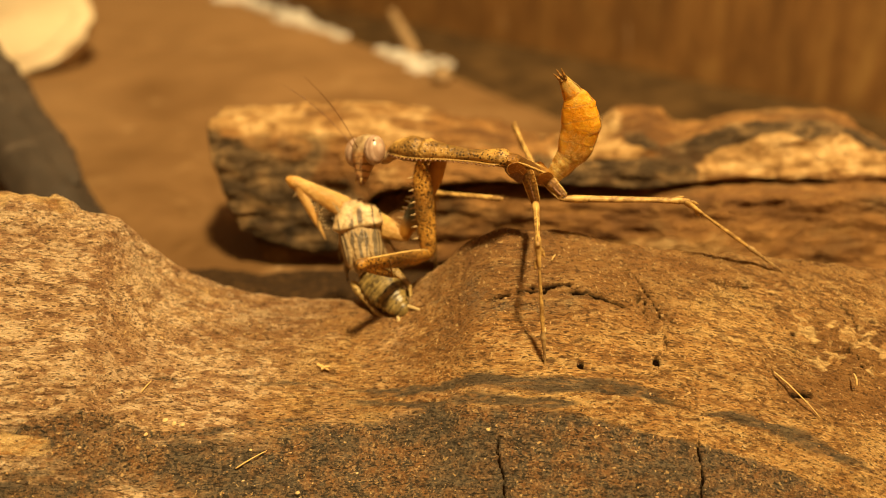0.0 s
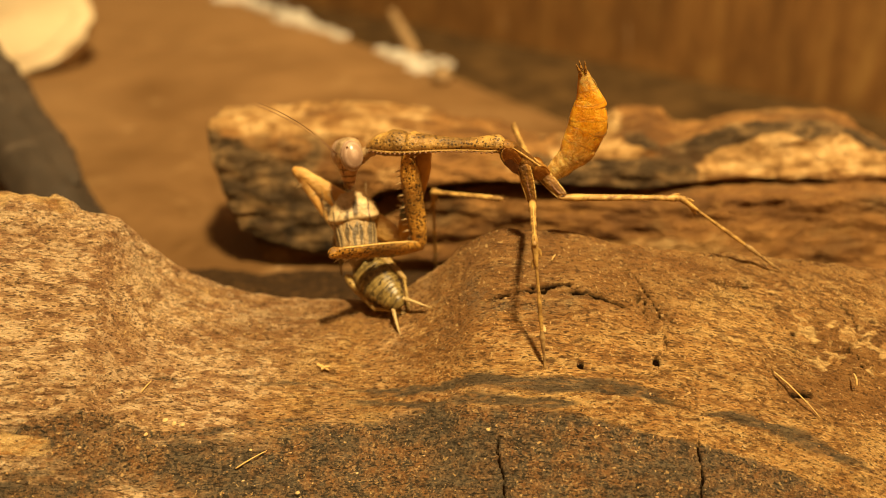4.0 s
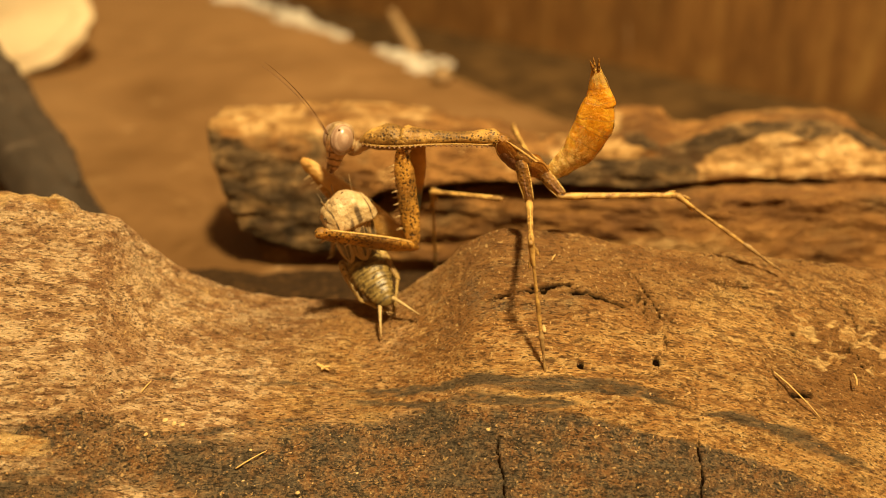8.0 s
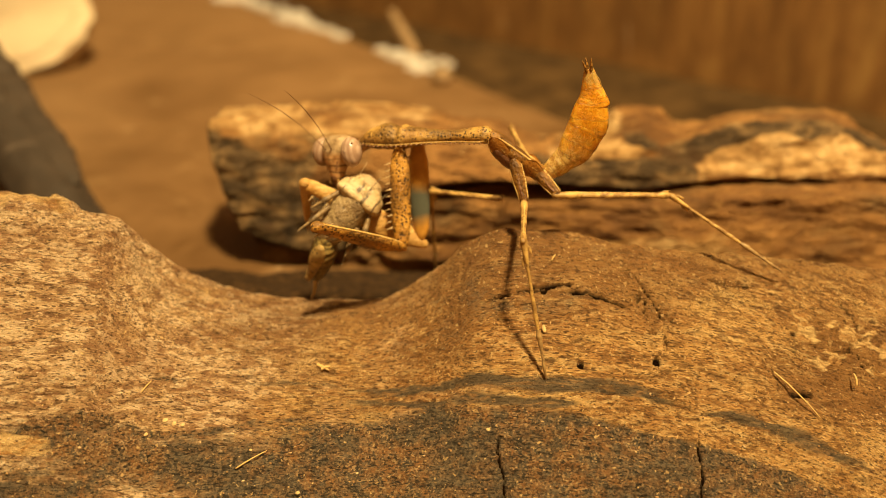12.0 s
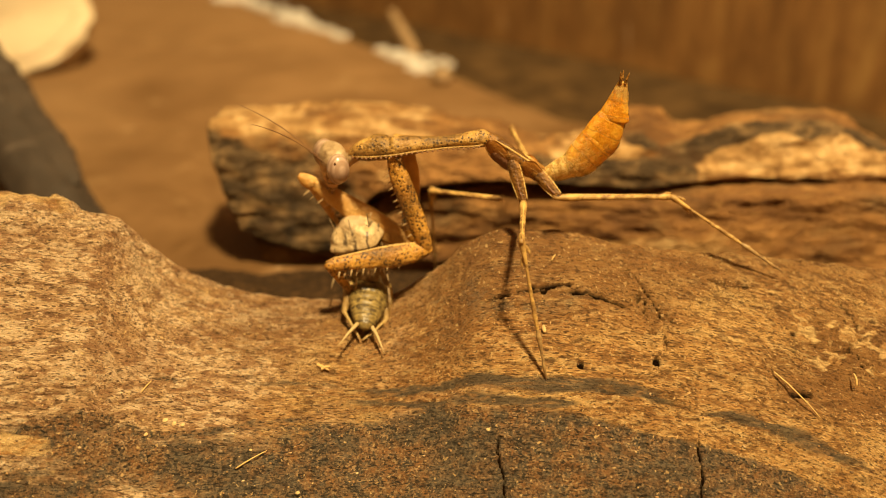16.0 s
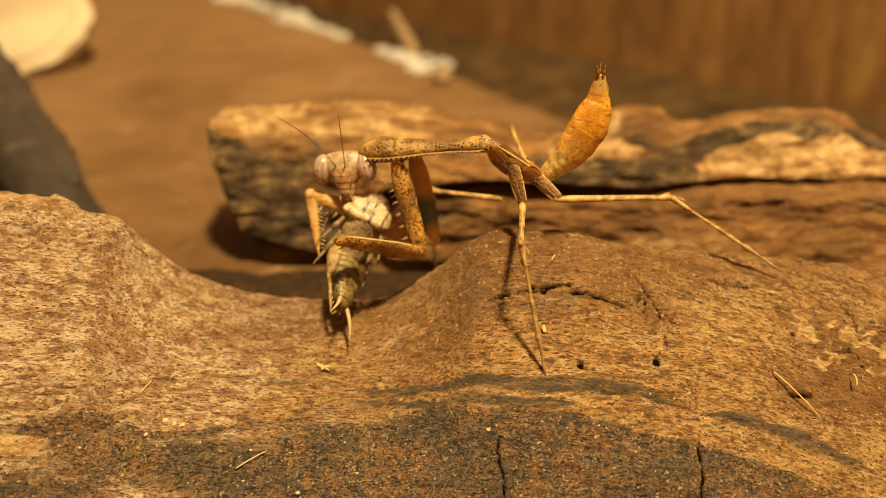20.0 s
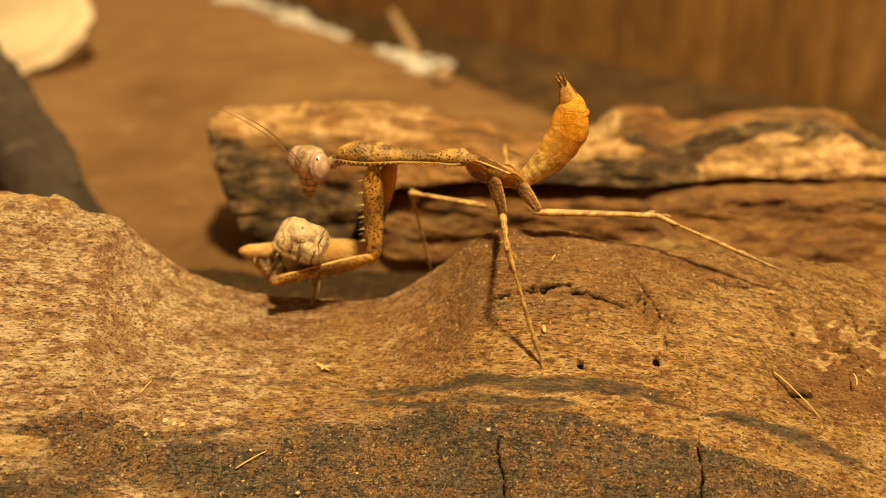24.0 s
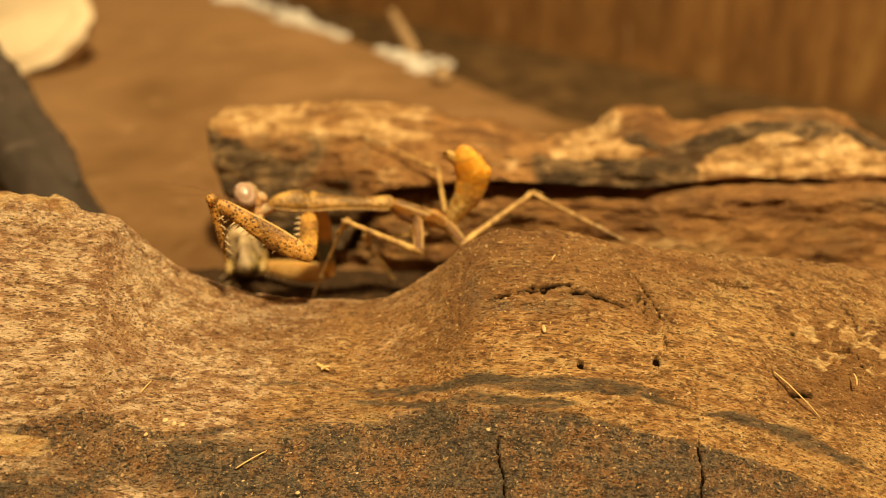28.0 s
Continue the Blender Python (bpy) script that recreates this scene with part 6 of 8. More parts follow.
    key(MP["abdomen_three"],
        (0, 4.45, 0.00, 9.56, -90.0, -77.1, 180.0), (0.5, 5.92, 0.00, 9.81, -90.0, -81.2, 180.0), (1, 5.47, 0.00, 9.57, -90.0, -83.2, 180.0),
        (2, 5.51, 0.00, 9.28, -90.0, -84.7, 180.0), (3, 5.84, 0.00, 9.00, -90.0, -86.7, 180.0), (6, 6.55, 0.00, 9.33, 90.0, -87.2, 0.0),
        (7, 7.04, 0.00, 9.33, 90.0, -86.0, 0.0), (7.5, 7.02, 0.00, 9.46, 90.0, -86.7, 0.0), (8, 7.07, 0.00, 9.01, 90.0, -84.7, 0.0),
        (8.5, 7.27, 0.00, 9.01, 90.0, -84.1, 0.0), (9, 7.03, 0.00, 9.49, 90.0, -84.3, 0.0), (9.5, 6.96, 0.00, 9.26, 90.0, -84.3, 0.0),
        (10, 6.87, 0.00, 8.99, 90.0, -85.9, 0.0), (10.5, 6.56, 0.00, 9.01, 90.0, -89.3, 0.0), (11, 6.55, 0.00, 9.01, -90.0, -89.4, 180.0),
        (11.25, 6.61, 0.00, 9.01, 90.0, -89.5, 0.0), (11.5, 6.67, 0.00, 9.01, 90.0, -88.3, 0.0), (11.75, 6.73, 0.00, 9.01, 90.0, -87.2, 0.0),
        (12, 6.79, 0.00, 9.01, 90.0, -86.1, 0.0), (12.5, 6.99, 0.00, 9.01, 90.0, -85.5, 0.0), (14.5, 7.76, 0.00, 8.52, 90.0, -72.5, 0.0),
        (15, 8.11, 0.00, 8.00, 90.0, -70.1, 0.0), (16, 9.06, 0.00, 6.48, 90.0, -68.1, 0.0), (17, 8.91, 0.00, 6.95, 90.0, -66.0, 0.0),
        (18, 8.70, 0.00, 7.18, 90.0, -66.6, 0.0), (19, 8.67, 0.00, 7.61, 90.0, -67.5, 0.0), (20, 7.20, 0.00, 9.08, 90.0, -74.2, 0.0),
        (20.5, 7.18, 0.00, 9.04, 90.0, -74.4, 0.0), (21, 6.88, 0.00, 9.03, 90.0, -72.6, 0.0), (21.5, 7.53, 0.00, 8.55, 90.0, -71.6, 0.0),
        (23.5, 7.96, 0.00, 8.73, 90.0, -84.8, 0.0), (24, 7.69, 0.00, 9.29, 90.0, -86.0, 0.0), (25, 7.73, 0.00, 10.20, -90.0, -84.0, 180.0),
        (26, 7.24, 0.00, 10.18, -90.0, -82.6, -180.0), (26.5, 7.33, 0.00, 10.05, -90.0, -81.6, 180.0), (27, 6.02, 0.00, 10.20, -90.0, -73.6, 180.0),
        (27.2, 5.17, 0.00, 10.00, -90.0, -71.8, 180.0), (27.5, 4.51, 0.00, 10.05, -90.0, -77.2, 180.0), (28, 4.71, 0.00, 10.22, -90.0, -66.9, 180.0))
    key(MP["abdomen_tip"],
        (0, 3.52, 0.00, 13.57, -90.0, -56.9, 180.0), (0.5, 5.26, 0.00, 14.10, -90.0, -59.7, -180.0), (1, 4.96, 0.00, 13.84, -90.0, -63.4, 180.0),
        (2, 5.10, 0.00, 13.64, -90.0, -66.1, 180.0), (3, 5.57, 0.00, 13.65, -90.0, -69.7, 180.0), (6, 6.78, 0.00, 14.18, -90.0, -76.6, 180.0),
        (7, 7.38, 0.00, 14.18, -90.0, -77.0, 180.0), (7.5, 7.29, 0.00, 14.20, -90.0, -75.5, -180.0), (8, 7.52, 0.00, 13.83, -90.0, -78.7, -180.0),
        (8.5, 7.77, 0.00, 13.83, -90.0, -79.0, -180.0), (9, 7.49, 0.00, 14.16, -90.0, -78.3, -180.0), (9.5, 7.44, 0.00, 14.08, -90.0, -79.4, 180.0),
        (10, 7.21, 0.00, 13.71, -90.0, -77.1, 180.0), (10.5, 6.62, 0.00, 13.83, -90.0, -73.9, -180.0), (11, 6.51, 0.00, 13.92, -90.0, -72.5, 180.0),
        (11.25, 6.66, 0.00, 13.90, -90.0, -73.8, 180.0), (11.5, 6.81, 0.00, 13.87, -90.0, -75.0, 180.0), (11.75, 6.97, 0.00, 13.85, -90.0, -76.3, 180.0),
        (12, 7.12, 0.00, 13.83, -90.0, -77.6, -180.0), (12.5, 7.37, 0.00, 13.83, -90.0, -77.9, -180.0), (14.5, 9.33, 0.00, 13.51, 90.0, -84.7, 0.0),
        (15, 9.89, 0.00, 12.93, 90.0, -82.4, 0.0), (16, 11.14, 0.00, 11.64, 90.0, -81.4, 0.0), (17, 11.02, 0.00, 11.68, 90.0, -79.4, 0.0),
        (18, 10.79, 0.00, 12.00, 90.0, -79.4, 0.0), (19, 10.67, 0.00, 12.47, 90.0, -80.3, 0.0), (20, 8.41, 0.00, 13.37, 90.0, -88.7, 0.0),
        (20.5, 8.28, 0.00, 12.95, -90.0, -88.9, 180.0), (21, 8.07, 0.00, 12.83, 90.0, -87.7, 0.0), (21.5, 8.88, 0.00, 12.62, 90.0, -86.8, 0.0),
        (23.5, 8.31, 0.00, 12.52, -90.0, -69.0, 180.0), (24, 7.96, 0.00, 13.19, -90.0, -68.6, 180.0), (25, 7.28, 0.00, 14.51, -90.0, -58.2, -180.0),
        (26, 6.71, 0.00, 14.30, -90.0, -56.1, 180.0), (26.5, 6.69, 0.00, 14.38, -90.0, -56.6, 180.0), (27, 4.95, 0.00, 13.84, -90.0, -45.0, 180.0),
        (27.2, 3.81, 0.00, 14.12, -90.0, -49.4, 180.0), (27.5, 3.52, 0.00, 14.40, -90.0, -58.2, 180.0), (28, 3.65, 0.00, 12.69, -90.0, -25.2, 180.0))
    key(MP["head"],
        (0, -32.25, 6.73, 2.37, 22.0, -16.0, -153.7), (0.5, -32.24, 7.73, 5.83, -3.6, 23.9, -146.3), (1, -32.05, 8.43, 3.01, -10.7, 16.2, -121.9),
        (2, -34.24, 4.53, 2.00, 4.3, -10.9, -155.8), (3, -34.45, 4.03, 2.62, 14.6, -0.6, -162.3), (6, -35.00, 3.31, 2.06, 29.0, -1.7, -154.2),
        (7, -35.20, 5.49, 0.93, 30.4, -14.5, -159.1), (7.5, -35.58, 4.07, 3.43, -1.3, 26.4, -172.9), (8, -35.98, 3.59, 5.29, 16.7, -13.5, -166.3),
        (8.5, -35.65, 4.71, 6.17, -4.6, 18.1, -150.6), (9, -34.87, 2.57, -1.24, 22.8, -1.5, -151.7), (9.5, -35.32, 4.98, 2.88, -14.0, 11.8, -128.7),
        (10, -34.90, 8.10, -0.47, 32.4, -32.7, -111.2), (10.5, -35.20, 4.65, 1.99, 5.0, 17.6, -122.0), (11, -35.34, 4.81, -1.31, 10.4, 7.9, -147.8),
        (11.25, -35.61, 5.13, 0.39, 0.6, 22.0, -127.3), (11.5, -36.08, 5.77, 0.95, 1.3, 20.5, -124.1), (11.75, -36.54, 6.38, 1.54, 1.9, 18.9, -121.0),
        (12, -36.10, 7.24, 1.49, 14.5, -12.1, -135.2), (12.5, -36.84, 5.09, 3.56, 4.9, 23.3, -126.3), (14.5, -38.25, 3.89, 1.34, -4.4, 20.8, 157.6),
        (15, -36.91, 3.78, 1.78, 10.1, 17.6, 173.0), (16, -36.53, 3.26, 1.40, -1.0, -0.1, -156.0), (17, -37.12, 2.61, 1.77, -6.4, 9.9, 176.8),
        (18, -36.66, 3.43, 1.70, 4.8, -2.5, -157.7), (19, -36.53, 2.73, 1.56, 1.8, 1.6, -157.5), (20, -34.13, 3.94, 0.38, 7.9, -13.3, -103.7),
        (20.5, -34.39, 5.20, 3.52, 1.3, 11.5, -114.0), (21, -35.81, 5.25, 0.27, 17.0, -10.5, -150.7), (21.5, -34.78, 2.16, -1.85, 3.7, 30.2, -144.5),
        (23.5, -36.20, 3.42, 2.76, 4.8, 20.6, -126.3), (24, -36.39, 2.91, 2.43, 9.5, -5.4, -145.9), (25, -36.22, 2.88, 4.33, 7.6, -4.9, -142.1),
        (26, -35.58, 1.83, 5.70, 10.2, -0.5, -144.4), (26.5, -35.43, 0.79, 7.58, 1.3, 17.6, -122.0), (27, -36.70, -1.33, 8.81, 41.2, -1.1, -164.0),
        (27.2, -36.84, -1.79, 11.66, 1.7, 25.1, -159.4), (27.5, -39.85, -2.03, 9.70, 39.1, 9.7, -164.5), (28, -38.52, -3.29, 6.47, 42.2, 20.8, -157.1))
    key(MP["coxaL"],
        (0, -22.34, 1.49, 2.46, 126.7, 82.7, -59.3), (0.5, -22.01, 2.79, 4.45, 66.6, 83.9, -119.8), (1, -21.68, 3.25, 4.09, 95.0, 72.2, -89.7),
        (2, -23.88, 0.00, 3.79, 170.0, 81.0, -16.6), (3, -24.03, -0.34, 4.06, 177.3, 82.4, -9.5), (6, -24.26, -0.04, 4.16, 146.0, 83.6, -40.3),
        (7, -24.03, 1.83, 2.55, 106.2, 76.2, -78.8), (7.5, -24.89, 0.80, 3.41, 110.0, 80.4, -75.7), (8, -25.06, 0.44, 4.52, 131.7, 80.0, -53.9),
        (8.5, -25.00, 1.48, 4.64, 126.9, 80.2, -58.8), (9, -24.72, -0.04, 2.52, 100.0, 83.7, -86.1), (9.5, -24.28, 1.96, 2.25, 65.2, 81.3, -121.1),
        (10, -23.77, 3.97, 2.59, 87.5, 72.2, -97.6), (10.5, -25.14, 2.03, 2.83, 97.0, 81.6, -88.9), (11, -24.96, 1.87, 2.17, 84.8, 81.3, -101.2),
        (11.25, -24.97, 2.39, 2.48, 90.8, 78.1, -94.8), (11.5, -24.98, 2.89, 2.79, 94.1, 74.8, -91.1), (11.75, -24.98, 3.36, 3.12, 96.0, 71.9, -88.6),
        (12, -24.97, 3.81, 3.46, 97.4, 70.3, -86.9), (12.5, -25.62, 2.51, 4.00, 112.3, 74.3, -72.3), (14.5, -25.86, 1.15, 2.80, 148.1, 72.5, -36.6),
        (15, -25.84, 0.80, 3.08, 160.0, 67.2, -24.7), (16, -25.85, 0.33, 2.95, 163.2, 69.0, -22.0), (17, -25.83, -0.03, 2.81, 167.3, 69.2, -18.3),
        (18, -25.85, 1.07, 2.60, 158.2, 66.4, -26.1), (19, -25.80, 0.44, 2.67, 165.3, 65.5, -19.7), (20, -24.87, 0.97, 2.87, 158.1, 75.0, -27.5),
        (20.5, -24.72, 1.92, 2.27, 165.0, 69.4, -20.4), (21, -25.11, 1.69, 2.02, 137.5, 73.1, -46.9), (21.5, -24.97, -0.50, 1.08, 104.9, 86.6, -81.6),
        (23.5, -24.99, 0.23, 2.47, 102.0, 87.0, -84.5), (24, -25.18, -0.37, 3.19, 64.1, 86.9, -122.5), (25, -25.06, -0.45, 4.58, 62.3, 81.8, -124.1),
        (26, -24.86, -1.44, 4.81, 38.7, 83.9, -147.9), (26.5, -24.84, -1.82, 5.81, 44.7, 84.6, -141.9), (27, -25.63, -3.60, 7.11, -174.3, 87.1, -1.2),
        (27.2, -26.31, -3.76, 7.00, 94.3, 21.6, -71.1), (27.5, -27.12, -2.93, 6.17, 89.0, 11.2, -71.7), (28, -27.25, -3.91, 3.98, 84.4, 1.1, -82.2))
    key(MP["femurL"],
        (0, -21.22, -0.39, -14.60, -26.2, -17.3, -130.4), (0.5, -22.92, 1.20, -12.65, -31.3, -21.7, -140.0), (1, -21.66, -2.00, -12.23, -28.3, -19.7, -133.2),
        (2, -21.30, -0.77, -13.20, -26.7, 0.8, -144.7), (3, -21.79, -0.72, -12.99, -29.0, -7.7, -147.9), (6, -22.80, -1.28, -12.93, -29.5, -14.7, -142.9),
        (7, -23.27, -2.00, -13.36, -32.7, -19.8, -150.0), (7.5, -24.18, -2.00, -13.70, -35.4, -25.6, -153.9), (8, -23.28, -2.00, -12.67, -33.6, -19.2, -159.0),
        (8.5, -23.48, -1.02, -12.31, -33.8, -24.5, -146.0), (9, -24.59, -2.00, -15.14, -34.3, -21.0, -163.6), (9.5, -25.62, -0.27, -14.75, -29.2, -7.7, -148.6),
        (10, -24.47, -1.24, -13.79, -30.1, 3.4, -160.7), (10.5, -25.09, -0.48, -14.19, -32.7, -25.2, -139.5), (11, -25.47, -0.68, -14.83, -33.9, -27.7, -139.2),
        (11.25, -25.27, -1.14, -14.35, -34.7, -27.9, -142.1), (11.5, -25.07, -1.62, -13.81, -35.2, -27.8, -144.9), (11.75, -24.85, -2.00, -13.24, -35.5, -27.4, -147.9),
        (12, -24.66, -2.00, -12.81, -35.6, -26.6, -151.4), (12.5, -24.18, -2.00, -12.82, -32.6, -12.5, -170.6), (14.5, -21.62, -2.00, -13.97, 5.6, -16.1, -162.0),
        (15, -19.74, -2.00, -12.87, 21.1, -6.6, -158.0), (16, -20.08, -2.00, -13.25, 22.2, 2.2, -164.9), (17, -19.88, -2.00, -13.71, 22.6, 7.3, -166.5),
        (18, -19.59, -2.00, -13.38, 22.7, 8.8, -166.0), (19, -18.97, -2.00, -13.22, 23.1, 14.1, -162.7), (20, -20.92, -1.09, -13.74, -33.9, -24.6, -145.9),
        (20.5, -19.05, -0.19, -13.83, -33.0, -25.4, -140.1), (21, -21.66, -2.00, -14.57, -36.6, -28.7, -152.3), (21.5, -24.82, -1.51, -16.09, -29.9, -18.1, -140.1),
        (23.5, -24.90, -0.67, -14.71, -30.8, -10.5, -153.5), (24, -25.68, -1.15, -13.98, -30.4, 5.7, -163.1), (25, -26.45, -2.50, -12.70, -30.0, 5.9, -160.8),
        (26, -26.41, -2.41, -12.29, -29.9, 6.5, -160.4), (26.5, -26.11, -2.82, -11.31, -29.9, 6.2, -160.5), (27, -24.76, -3.62, -10.07, -32.4, -10.8, -169.2),
        (27.2, -21.13, -18.89, 0.67, 14.6, -23.2, -175.2), (27.5, -21.83, -18.95, 2.84, 14.6, -25.2, -174.8), (28, -24.92, -20.95, 3.66, 17.0, -35.5, 179.5))
    key(MP["tibiaL"],
        (0, -31.86, -12.90, -9.49, -171.1, 36.6, 52.1), (0.5, -35.15, -9.08, -6.29, -176.2, 27.8, 33.6), (1, -32.75, -13.80, -6.43, -170.0, 32.2, 49.4),
        (2, -35.33, -10.71, -13.43, -164.5, 23.1, 47.8), (3, -36.22, -9.78, -10.67, -160.5, 25.2, 47.6), (6, -36.08, -11.31, -8.58, -163.5, 25.5, 46.9),
        (7, -37.29, -10.09, -7.54, -159.4, 29.2, 43.1), (7.5, -38.10, -8.83, -6.26, -160.1, 33.5, 36.6), (8, -38.45, -7.82, -7.02, -151.4, 34.1, 44.8),
        (8.5, -36.46, -9.78, -5.19, -162.0, 32.5, 43.3), (9, -39.99, -6.52, -8.96, -148.2, 31.7, 43.1), (9.5, -40.18, -9.14, -12.45, -166.8, 18.6, 37.0),
        (10, -40.67, -6.91, -14.81, -155.5, 20.6, 44.9), (10.5, -36.94, -10.58, -6.87, -158.0, 28.7, 54.9), (11, -37.00, -10.63, -6.84, -161.9, 33.3, 50.4),
        (11.25, -37.26, -10.49, -6.31, -158.7, 33.8, 51.0), (11.5, -37.51, -10.38, -5.79, -155.6, 34.1, 51.7), (11.75, -37.79, -10.11, -5.33, -152.5, 34.5, 52.4),
        (12, -38.16, -9.36, -5.10, -149.6, 34.9, 52.7), (12.5, -40.75, -4.74, -9.11, -145.7, 27.9, 43.1), (14.5, -37.34, -7.11, -9.22, -159.8, 47.7, 32.1),
        (15, -35.58, -8.40, -10.88, -151.2, 63.1, 48.8), (16, -36.67, -6.49, -13.92, -153.9, 60.5, 40.5), (17, -37.34, -6.18, -16.02, -155.9, 55.2, 38.2),
        (18, -36.68, -6.28, -16.10, -155.1, 57.4, 40.0), (19, -36.01, -7.30, -17.70, -152.2, 46.4, 53.2), (20, -33.88, -9.85, -6.60, -152.3, 35.0, 56.4),
        (20.5, -30.96, -10.16, -6.44, -157.8, 37.8, 55.9), (21, -35.02, -9.01, -6.31, -145.1, 42.3, 57.7), (21.5, -37.36, -12.00, -10.75, -163.6, 26.0, 49.1),
        (23.5, -40.04, -8.21, -11.56, -153.4, 21.2, 49.8), (24, -42.57, -6.28, -15.73, -149.9, 14.5, 53.3), (25, -44.11, -8.66, -14.63, -152.5, 12.4, 50.2),
        (26, -43.62, -8.53, -14.37, -151.4, 15.4, 54.1), (26.5, -42.68, -8.69, -13.23, -151.4, 16.5, 54.1), (27, -42.53, -7.01, -6.62, -126.3, 51.5, 75.2),
        (27.2, -37.60, -20.29, 7.77, -120.2, 69.8, 62.5), (27.5, -39.94, -20.61, 11.39, -106.4, 74.6, 75.2), (28, -40.22, -20.82, 14.58, 155.2, 82.6, -40.4))
    key(MP["coxaR"],
        (0, -18.74, 2.93, 2.74, -0.7, 65.5, 172.5), (0.5, -18.40, 4.20, 4.66, 1.3, 57.2, 174.3), (1, -18.01, 4.50, 4.32, 1.1, 60.0, 174.2),
        (2, -20.71, 2.21, 4.08, 1.8, 79.1, 175.0), (3, -20.90, 1.94, 4.31, 0.1, 75.2, 173.2), (6, -21.23, 2.37, 4.44, 5.0, 77.7, 178.1),
        (7, -20.93, 4.11, 3.05, 24.2, 72.8, -162.9), (7.5, -22.01, 3.38, 3.78, 16.9, 74.3, -170.1), (8, -22.12, 2.97, 4.73, 16.4, 81.5, -170.4),
        (8.5, -21.93, 3.85, 4.82, -23.7, 86.2, 149.4), (9, -21.95, 2.64, 3.00, 179.7, 86.5, -7.2), (9.5, -21.20, 4.26, 2.77, 78.4, 84.1, -107.9),
        (10, -20.41, 5.85, 3.06, 69.6, 78.4, -116.5), (10.5, -22.20, 4.53, 3.23, 124.9, 82.8, -61.2), (11, -22.05, 4.40, 2.66, 147.7, 80.1, -38.2),
        (11.25, -21.99, 4.84, 2.93, 135.4, 80.3, -50.3), (11.5, -21.93, 5.26, 3.20, 123.6, 80.0, -62.0), (11.75, -21.87, 5.66, 3.49, 113.0, 79.5, -72.5),
        (12, -21.81, 6.05, 3.78, 103.9, 78.7, -81.6), (12.5, -22.66, 5.02, 4.22, 127.9, 80.7, -57.8), (14.5, -23.41, 4.14, 3.14, 167.5, 78.7, -18.9),
        (15, -23.27, 3.69, 3.39, 177.7, 75.7, -9.0), (16, -23.24, 3.19, 3.27, 160.0, 88.7, -26.8), (17, -23.29, 2.89, 3.15, -163.2, 87.9, 9.9),
        (18, -23.26, 3.94, 2.96, 152.6, 84.4, -33.9), (19, -23.23, 3.34, 3.03, 162.3, 87.3, -24.5), (20, -21.85, 3.38, 3.25, -166.7, 79.0, 6.0),
        (20.5, -21.54, 4.12, 2.70, -177.6, 81.8, -4.5), (21, -21.97, 3.93, 2.43, -168.7, 83.0, 4.3), (21.5, -22.14, 2.09, 1.64, -117.1, 88.4, 55.9),
        (23.5, -21.85, 2.48, 2.79, 6.6, 75.5, 179.7), (24, -22.06, 1.94, 3.40, 0.6, 73.6, 173.8), (25, -21.90, 1.80, 4.60, 5.0, 70.7, 178.0),
        (26, -21.73, 0.86, 4.77, -4.4, 70.7, 168.8), (26.5, -21.83, 0.64, 5.73, -2.2, 72.1, 171.0), (27, -22.93, -0.83, 6.77, 19.9, 76.7, -166.9),
        (27.2, -23.80, -0.83, 6.62, -1.7, 71.1, 171.5), (27.5, -25.49, 0.57, 5.72, 70.5, 60.0, -116.0), (28, -25.72, -0.35, 3.75, -91.5, 79.6, 80.6))
